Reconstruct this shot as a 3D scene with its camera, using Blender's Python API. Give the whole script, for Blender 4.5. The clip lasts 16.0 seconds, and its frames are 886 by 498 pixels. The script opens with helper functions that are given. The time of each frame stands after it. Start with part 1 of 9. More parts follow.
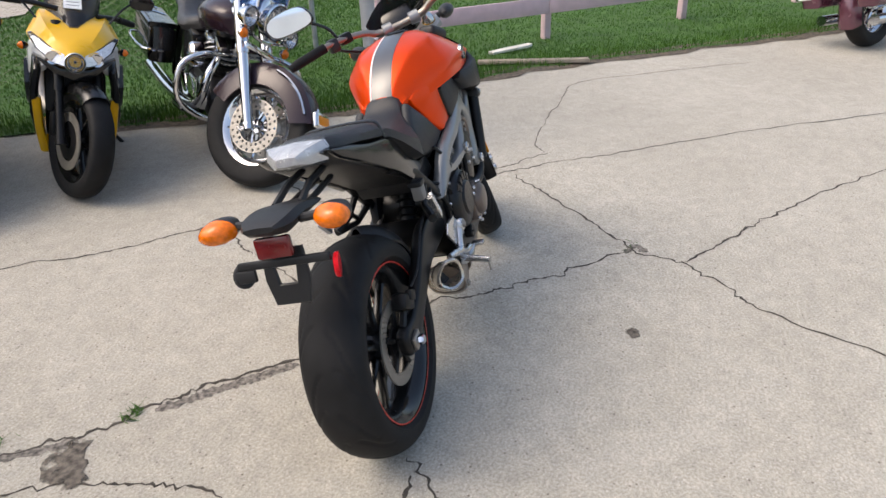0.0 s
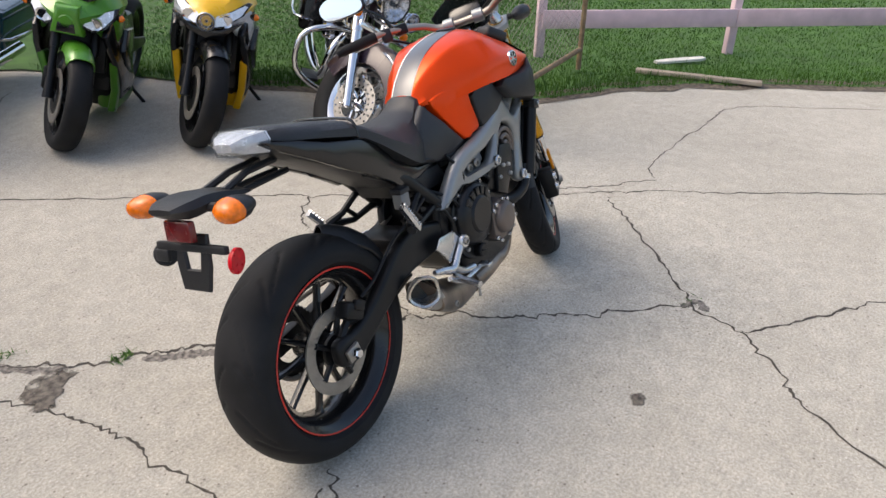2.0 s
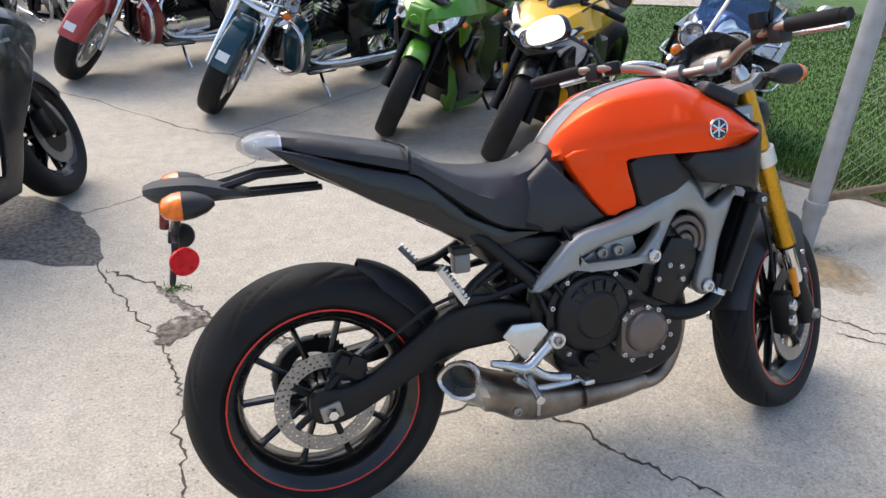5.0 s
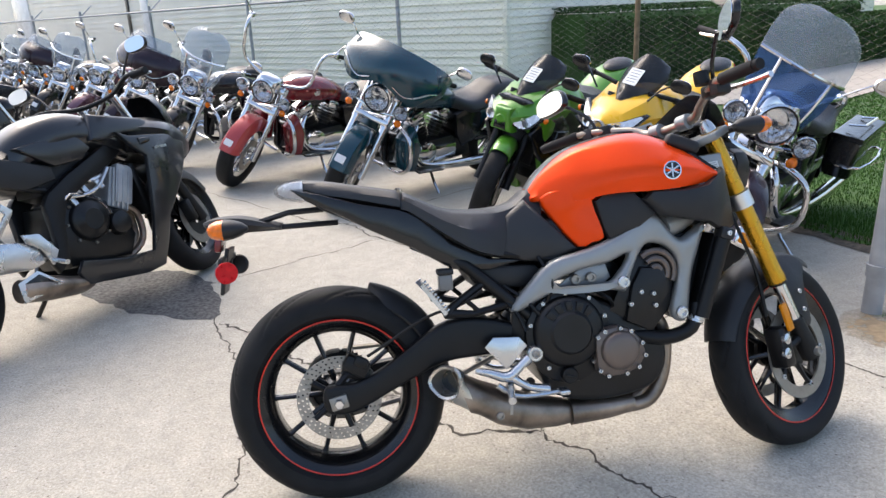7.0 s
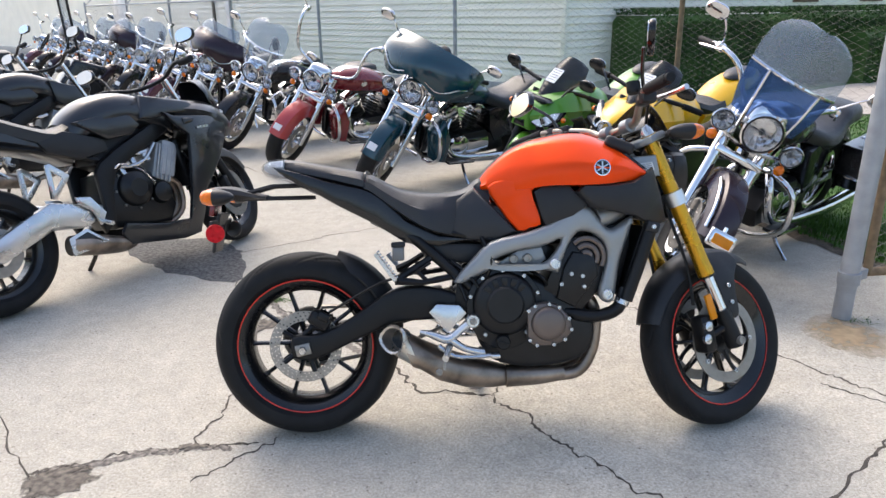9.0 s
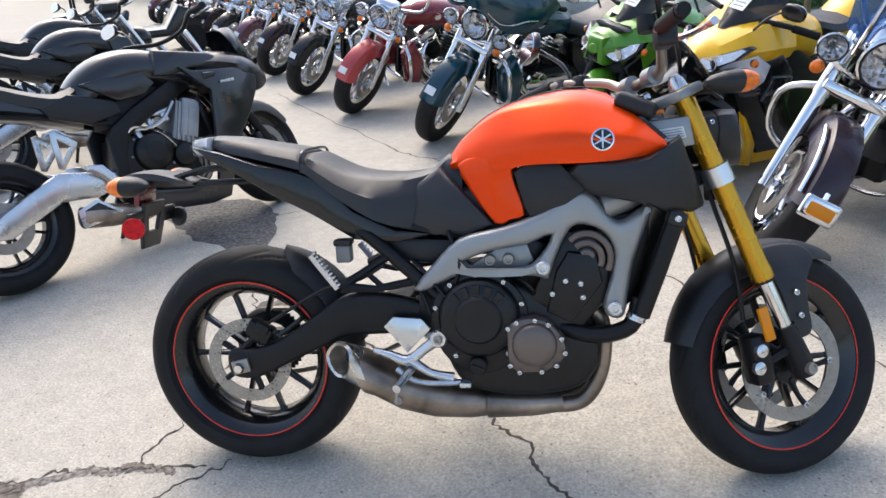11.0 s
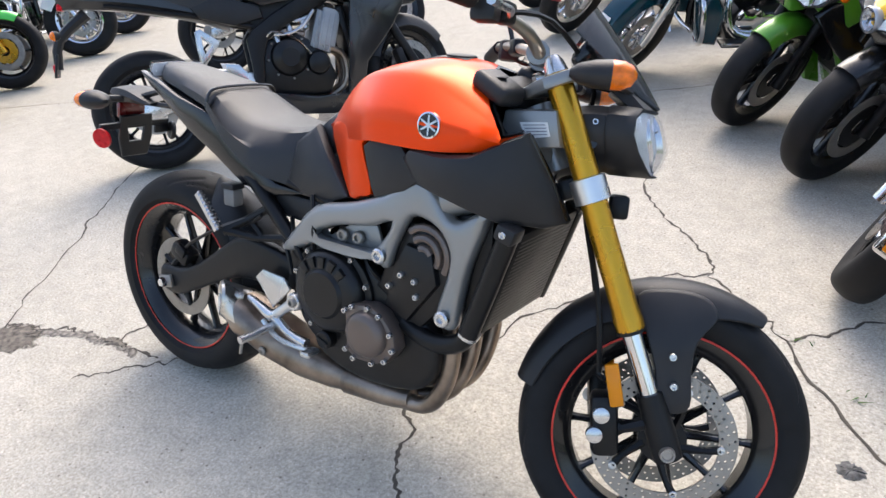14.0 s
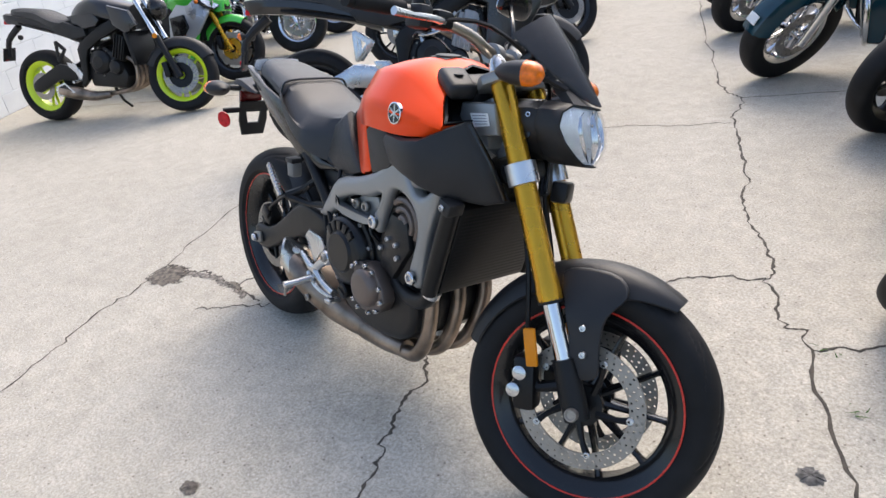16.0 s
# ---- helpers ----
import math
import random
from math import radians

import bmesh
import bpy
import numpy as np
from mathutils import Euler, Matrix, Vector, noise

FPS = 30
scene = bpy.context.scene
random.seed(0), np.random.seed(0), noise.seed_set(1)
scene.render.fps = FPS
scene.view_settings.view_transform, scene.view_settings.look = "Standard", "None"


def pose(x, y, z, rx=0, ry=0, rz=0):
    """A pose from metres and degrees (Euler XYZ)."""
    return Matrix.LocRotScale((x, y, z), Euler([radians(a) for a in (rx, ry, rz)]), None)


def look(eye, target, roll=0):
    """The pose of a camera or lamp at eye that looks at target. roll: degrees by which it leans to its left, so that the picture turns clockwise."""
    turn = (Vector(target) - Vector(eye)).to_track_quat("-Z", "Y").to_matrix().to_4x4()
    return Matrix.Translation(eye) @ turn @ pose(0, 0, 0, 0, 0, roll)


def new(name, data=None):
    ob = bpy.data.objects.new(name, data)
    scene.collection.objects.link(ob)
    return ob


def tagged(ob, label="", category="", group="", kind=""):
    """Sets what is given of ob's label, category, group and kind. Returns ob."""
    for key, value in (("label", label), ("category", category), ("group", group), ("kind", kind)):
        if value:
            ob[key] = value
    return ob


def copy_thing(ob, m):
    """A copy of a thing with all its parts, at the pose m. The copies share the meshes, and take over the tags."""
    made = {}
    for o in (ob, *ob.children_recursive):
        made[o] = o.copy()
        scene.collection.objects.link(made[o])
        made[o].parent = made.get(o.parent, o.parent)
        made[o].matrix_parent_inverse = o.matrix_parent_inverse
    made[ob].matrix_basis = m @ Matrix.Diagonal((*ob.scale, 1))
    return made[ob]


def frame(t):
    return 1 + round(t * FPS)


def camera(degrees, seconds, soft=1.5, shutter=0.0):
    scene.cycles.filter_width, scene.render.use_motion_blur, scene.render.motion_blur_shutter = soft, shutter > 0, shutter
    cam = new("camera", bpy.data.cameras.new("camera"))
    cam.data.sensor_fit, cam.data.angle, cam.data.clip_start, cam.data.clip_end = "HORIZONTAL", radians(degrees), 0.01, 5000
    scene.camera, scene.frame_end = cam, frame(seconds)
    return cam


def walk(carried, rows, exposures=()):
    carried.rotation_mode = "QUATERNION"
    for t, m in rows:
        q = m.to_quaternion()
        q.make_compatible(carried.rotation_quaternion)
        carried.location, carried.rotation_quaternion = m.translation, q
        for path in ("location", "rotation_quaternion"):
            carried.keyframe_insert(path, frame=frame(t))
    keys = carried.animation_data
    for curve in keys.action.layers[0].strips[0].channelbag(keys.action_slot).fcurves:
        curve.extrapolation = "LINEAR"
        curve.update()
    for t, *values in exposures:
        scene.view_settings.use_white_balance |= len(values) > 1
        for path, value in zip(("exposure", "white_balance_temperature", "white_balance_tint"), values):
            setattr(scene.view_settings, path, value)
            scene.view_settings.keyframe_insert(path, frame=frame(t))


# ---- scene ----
cam = camera(63.2, 16.0)
EXPOSURES = [(0.0, 0.73, 6950, 10), (3.0, 0.75, 6850, 10), (5.0, 0.98, 6700, 10), (8.0, 1.12, 6700, 10), (11.5, 1.12, 6550, 10), (12.5, 1.25, 6550, 10), (14.0, 1.23, 6550, 10), (15.0, 1.18, 6550, 10), (16.0, 0.98, 6600, 10)]
PATH = [
    (0, (-1.559, -0.638, 1.509), (0.129, -0.105, 0.579), -2.1),
    (0.5, (-1.566, -0.842, 1.539), (0.089, -0.119, 0.679), -1.5),
    (1, (-1.459, -0.952, 1.521), (0.143, -0.116, 0.663), -3.7),
    (1.5, (-1.274, -1.0, 1.513), (0.24, -0.113, 0.553), 0.1),
    (2, (-1.14, -1.133, 1.518), (0.306, -0.138, 0.561), 1.2),
    (2.5, (-1.04, -1.347, 1.541), (0.335, -0.176, 0.683), 1.3),
    (3, (-0.944, -1.444, 1.511), (0.333, -0.149, 0.679), -3.0),
    (3.5, (-0.777, -1.399, 1.501), (0.313, -0.036, 0.524), -2.7),
    (4, (-0.627, -1.361, 1.481), (0.317, 0.054, 0.429), -1.5),
    (4.5, (-0.379, -1.343, 1.457), (0.373, 0.16, 0.373), -0.7),
    (5, (-0.158, -1.356, 1.442), (0.39, 0.335, 0.526), 2.7),
    (5.2, (-0.124, -1.407, 1.435), (0.349, 0.336, 0.575), 1.6),
    (7.3, (0.216, -1.96, 1.371), (0.335, -0.061, 0.754), -3.0),
    (7.5, (0.221, -2.027, 1.382), (0.341, -0.13, 0.758), -3.5),
    (8, (0.257, -2.189, 1.412), (0.465, -0.323, 0.724), 1.5),
    (8.5, (0.363, -2.236, 1.408), (0.583, -0.359, 0.752), 1.7),
    (9, (0.548, -2.209, 1.413), (0.492, -0.312, 0.781), -0.8),
    (9.2, (0.616, -2.185, 1.408), (0.497, -0.289, 0.782), -1.1),
    (11.3, (1.079, -1.482, 1.381), (0.575, 0.268, 0.555), -7.9),
    (11.5, (1.144, -1.406, 1.364), (0.596, 0.32, 0.517), -10.2),
    (12, (1.215, -1.166, 1.361), (0.592, 0.468, 0.391), -13.1),
    (12.5, (1.357, -0.996, 1.379), (0.531, 0.537, 0.396), -13.5),
    (13, (1.55, -0.902, 1.37), (0.454, 0.442, 0.375), -15.1),
    (13.5, (1.703, -0.967, 1.366), (0.555, 0.334, 0.372), -11.3),
    (14, (1.868, -0.97, 1.383), (0.738, 0.379, 0.431), -5.6),
    (14.5, (1.972, -0.816, 1.364), (0.676, 0.404, 0.454), -7.9),
    (15, (2.067, -0.739, 1.338), (0.648, 0.332, 0.422), -10.2),
    (15.5, (2.279, -0.759, 1.359), (0.795, 0.219, 0.443), -11.4),
    (16, (2.466, -0.738, 1.38), (0.924, 0.178, 0.494), -9.5),
]
walk(cam, [(t, look(eye, target, roll)) for t, eye, target, roll in PATH], EXPOSURES)

# world, sun
SUN_ELEV, SUN_AZ = 52.0, 118.0      # degrees above the horizon; compass of the sun in plan, counted from +x towards +y
world = bpy.data.worlds.new("sky_world")
scene.world = world
world.use_nodes = True
wn = world.node_tree
sky = wn.nodes.new("ShaderNodeTexSky")
sky.sky_type = "NISHITA"
sky.sun_disc = False
sky.sun_elevation = radians(SUN_ELEV)
sky.sun_rotation = radians(90.0 - SUN_AZ)
sky.air_density, sky.dust_density, sky.ozone_density = 1.0, 4.0, 1.5
wn.links.new(sky.outputs[0], wn.nodes["Background"].inputs[0])
wn.nodes["Background"].inputs[1].default_value = 0.176
sun_data = bpy.data.lights.new("sun", "SUN")
sun_data.energy, sun_data.angle, sun_data.color = 0.44, radians(30.0), (1.0, 0.96, 0.9)
sun = new("sun", sun_data)
sun_dir = Vector((math.cos(radians(SUN_AZ)) * math.cos(radians(SUN_ELEV)), math.sin(radians(SUN_AZ)) * math.cos(radians(SUN_ELEV)), math.sin(radians(SUN_ELEV))))
sun.matrix_world = look(sun_dir * 30, (0, 0, 0))

# ---- materials ----
def nodes_of(name):
    m = bpy.data.materials.new(name)
    m.use_nodes = True
    return m, m.node_tree, m.node_tree.nodes["Principled BSDF"]


def plain(name, rgb, rough=0.5, metal=0.0, coat=0.0, vary=0.12, scale=9.0, bump=0.0, bump_scale=400.0, rough_vary=0.12, dust=0.0, spec=0.5):
    """A surface with wear at two scales: broad patches and fine grain, in colour, gloss and relief."""
    m, nt, p = nodes_of(name)
    n, l = nt.nodes, nt.links
    tc = n.new("ShaderNodeTexCoord")
    a, b = n.new("ShaderNodeTexNoise"), n.new("ShaderNodeTexNoise")
    a.inputs["Scale"].default_value, a.inputs["Detail"].default_value = scale, 5.0
    b.inputs["Scale"].default_value, b.inputs["Detail"].default_value = bump_scale, 2.0
    for t in (a, b):
        l.new(tc.outputs["Object"], t.inputs["Vector"])
    ramp = n.new("ShaderNodeValToRGB")
    ramp.color_ramp.elements[0].position, ramp.color_ramp.elements[1].position = 0.3, 0.7
    dark = tuple(c * (1 - vary) for c in rgb)
    light = tuple(min(1.0, c * (1 + vary)) + dust for c in rgb)
    ramp.color_ramp.elements[0].color, ramp.color_ramp.elements[1].color = (*dark, 1), (*light, 1)
    l.new(a.outputs["Fac"], ramp.inputs[0])
    l.new(ramp.outputs[0], p.inputs["Base Color"])
    mr = n.new("ShaderNodeMapRange")
    mr.inputs["To Min"].default_value, mr.inputs["To Max"].default_value = max(0.02, rough - rough_vary), min(1.0, rough + rough_vary)
    l.new(a.outputs["Fac"], mr.inputs["Value"])
    l.new(mr.outputs[0], p.inputs["Roughness"])
    p.inputs["Metallic"].default_value = metal
    p.inputs["Specular IOR Level"].default_value = spec
    p.inputs["Coat Weight"].default_value = coat
    p.inputs["Coat Roughness"].default_value = 0.035
    if bump:
        bu = n.new("ShaderNodeBump")
        bu.inputs["Strength"].default_value, bu.inputs["Distance"].default_value = bump, 0.002
        l.new(b.outputs["Fac"], bu.inputs["Height"])
        l.new(bu.outputs[0], p.inputs["Normal"])
    return m


def concrete(name, light, dark, speck):
    """Worn, washed concrete: broad stains, pale cement, sand and pebble specks, pits."""
    m, nt, p = nodes_of(name)
    n, l = nt.nodes, nt.links
    tc = n.new("ShaderNodeTexCoord")

    def noise_tex(scale, detail=4.0, rough=0.55):
        t = n.new("ShaderNodeTexNoise")
        t.inputs["Scale"].default_value, t.inputs["Detail"].default_value, t.inputs["Roughness"].default_value = scale, detail, rough
        l.new(tc.outputs["Object"], t.inputs["Vector"])
        return t

    def ramp_of(src, p0, p1, c0, c1):
        r = n.new("ShaderNodeValToRGB")
        r.color_ramp.elements[0].position, r.color_ramp.elements[1].position = p0, p1
        r.color_ramp.elements[0].color, r.color_ramp.elements[1].color = (*c0, 1), (*c1, 1)
        l.new(src, r.inputs[0])
        return r

    def mixed(a, b, fac, kind="MIX"):
        x = n.new("ShaderNodeMix")
        x.data_type, x.blend_type = "RGBA", kind
        if isinstance(fac, float):
            x.inputs[0].default_value = fac
        else:
            l.new(fac, x.inputs[0])
        l.new(a, x.inputs[6])
        l.new(b, x.inputs[7])
        return x.outputs[2]

    broad, mid, fine = noise_tex(0.7, 5.0, 0.6), noise_tex(6.0, 6.0, 0.65), noise_tex(105.0, 4.0, 0.8)
    base = ramp_of(broad.outputs["Fac"], 0.3, 0.72, dark, light)
    blot = ramp_of(mid.outputs["Fac"], 0.32, 0.68, (0.9, 0.89, 0.87), (1.05, 1.05, 1.045))
    col = mixed(base.outputs[0], blot.outputs[0], 0.8, "MULTIPLY")
    grain = ramp_of(fine.outputs["Fac"], 0.33, 0.62, (0.5, 0.48, 0.45), (1.2, 1.19, 1.17))
    col = mixed(col, grain.outputs[0], 0.75, "MULTIPLY")
    mott = noise_tex(16.0, 6.0, 0.7)
    mr2 = ramp_of(mott.outputs["Fac"], 0.4, 0.62, (0.9, 0.9, 0.9), (1.05, 1.045, 1.03))
    col = mixed(col, mr2.outputs[0], 0.9, "MULTIPLY")
    vor = n.new("ShaderNodeTexVoronoi")
    vor.inputs["Scale"].default_value = 48.0
    l.new(tc.outputs["Object"], vor.inputs["Vector"])
    dots = ramp_of(vor.outputs["Distance"], 0.12, 0.22, (1, 1, 1), (0, 0, 0))
    pick = ramp_of(vor.outputs["Color"], 0.68, 0.8, (0, 0, 0), (0.85, 0.85, 0.85))
    dm = n.new("ShaderNodeMath")
    dm.operation = "MULTIPLY"
    l.new(dots.outputs[0], dm.inputs[0])
    l.new(pick.outputs[0], dm.inputs[1])
    spc = n.new("ShaderNodeRGB")
    spc.outputs[0].default_value = (*speck, 1)
    col = mixed(col, spc.outputs[0], dm.outputs[0])
    vor2 = n.new("ShaderNodeTexVoronoi")
    vor2.inputs["Scale"].default_value = 85.0
    l.new(tc.outputs["Object"], vor2.inputs["Vector"])
    dots2 = ramp_of(vor2.outputs["Distance"], 0.14, 0.26, (1, 1, 1), (0, 0, 0))
    pick2 = ramp_of(vor2.outputs["Color"], 0.58, 0.74, (0, 0, 0), (0.6, 0.6, 0.6))
    dm2 = n.new("ShaderNodeMath")
    dm2.operation = "MULTIPLY"
    l.new(dots2.outputs[0], dm2.inputs[0])
    l.new(pick2.outputs[0], dm2.inputs[1])
    pale = n.new("ShaderNodeRGB")
    pale.outputs[0].default_value = (0.72, 0.68, 0.6, 1)
    col = mixed(col, pale.outputs[0], dm2.outputs[0])
    vor3 = n.new("ShaderNodeTexVoronoi")
    vor3.inputs["Scale"].default_value = 15.0
    l.new(tc.outputs["Object"], vor3.inputs["Vector"])
    dots3 = ramp_of(vor3.outputs["Distance"], 0.04, 0.085, (0.8, 0.8, 0.8), (0, 0, 0))
    pick3 = ramp_of(vor3.outputs["Color"], 0.6, 0.66, (0, 0, 0), (1, 1, 1))
    dm3 = n.new("ShaderNodeMath")
    dm3.operation = "MULTIPLY"
    l.new(dots3.outputs[0], dm3.inputs[0])
    l.new(pick3.outputs[0], dm3.inputs[1])
    pit = n.new("ShaderNodeRGB")
    pit.outputs[0].default_value = (0.15, 0.13, 0.105, 1)
    col = mixed(col, pit.outputs[0], dm3.outputs[0])
    stain = noise_tex(1.9, 6.0, 0.7)
    sm = ramp_of(stain.outputs["Fac"], 0.62, 0.8, (0, 0, 0), (0.4, 0.4, 0.4))
    sc = n.new("ShaderNodeRGB")
    sc.outputs[0].default_value = (dark[0] * 0.55, dark[1] * 0.52, dark[2] * 0.48, 1)
    col = mixed(col, sc.outputs[0], sm.outputs[0])
    l.new(col, p.inputs["Base Color"])
    p.inputs["Roughness"].default_value = 0.92
    p.inputs["Specular IOR Level"].default_value = 0.25
    bu = n.new("ShaderNodeBump")
    bu.inputs["Strength"].default_value, bu.inputs["Distance"].default_value = 0.22, 0.003
    add = n.new("ShaderNodeMath")
    add.operation = "ADD"
    l.new(fine.outputs["Fac"], add.inputs[0])
    l.new(mid.outputs["Fac"], add.inputs[1])
    l.new(add.outputs[0], bu.inputs["Height"])
    l.new(bu.outputs[0], p.inputs["Normal"])
    return m


def foliage(name, a, b, scale=3.0):
    m, nt, p = nodes_of(name)
    n, l = nt.nodes, nt.links
    geo, tc = n.new("ShaderNodeNewGeometry"), n.new("ShaderNodeTexCoord")
    t = n.new("ShaderNodeTexNoise")
    t.inputs["Scale"].default_value, t.inputs["Detail"].default_value = scale, 4.0
    l.new(tc.outputs["Object"], t.inputs["Vector"])
    mx = n.new("ShaderNodeMath")
    mx.operation = "ADD"
    mh = n.new("ShaderNodeMath")
    mh.operation = "MULTIPLY"
    mh.inputs[1].default_value = 0.4
    l.new(geo.outputs["Random Per Island"], mh.inputs[0])
    l.new(t.outputs["Fac"], mx.inputs[0])
    l.new(mh.outputs[0], mx.inputs[1])
    r = n.new("ShaderNodeValToRGB")
    r.color_ramp.elements[0].position, r.color_ramp.elements[1].position = 0.4, 0.95
    r.color_ramp.elements[0].color, r.color_ramp.elements[1].color = (*a, 1), (*b, 1)
    l.new(mx.outputs[0], r.inputs[0])
    l.new(r.outputs[0], p.inputs["Base Color"])
    p.inputs["Roughness"].default_value = 0.7
    p.inputs["Specular IOR Level"].default_value = 0.2
    return m


def glass(name, tint, rough=0.03, clear=0.85, body=1.0):
    """A thin clear or tinted screen: mostly see-through, with gloss on top."""
    m, nt, p = nodes_of(name)
    n, l = nt.nodes, nt.links
    p.inputs["Base Color"].default_value = (*[c * body for c in tint], 1)
    p.inputs["Roughness"].default_value = rough
    tr = n.new("ShaderNodeBsdfTransparent")
    tr.inputs[0].default_value = (*[min(1, 0.25 + 0.75 * c) if clear > 0.5 else c for c in tint], 1)
    mix = n.new("ShaderNodeMixShader")
    mix.inputs[0].default_value = clear
    l.new(p.outputs[0], mix.inputs[1])
    l.new(tr.outputs[0], mix.inputs[2])
    l.new(mix.outputs[0], n["Material Output"].inputs[0])
    return m


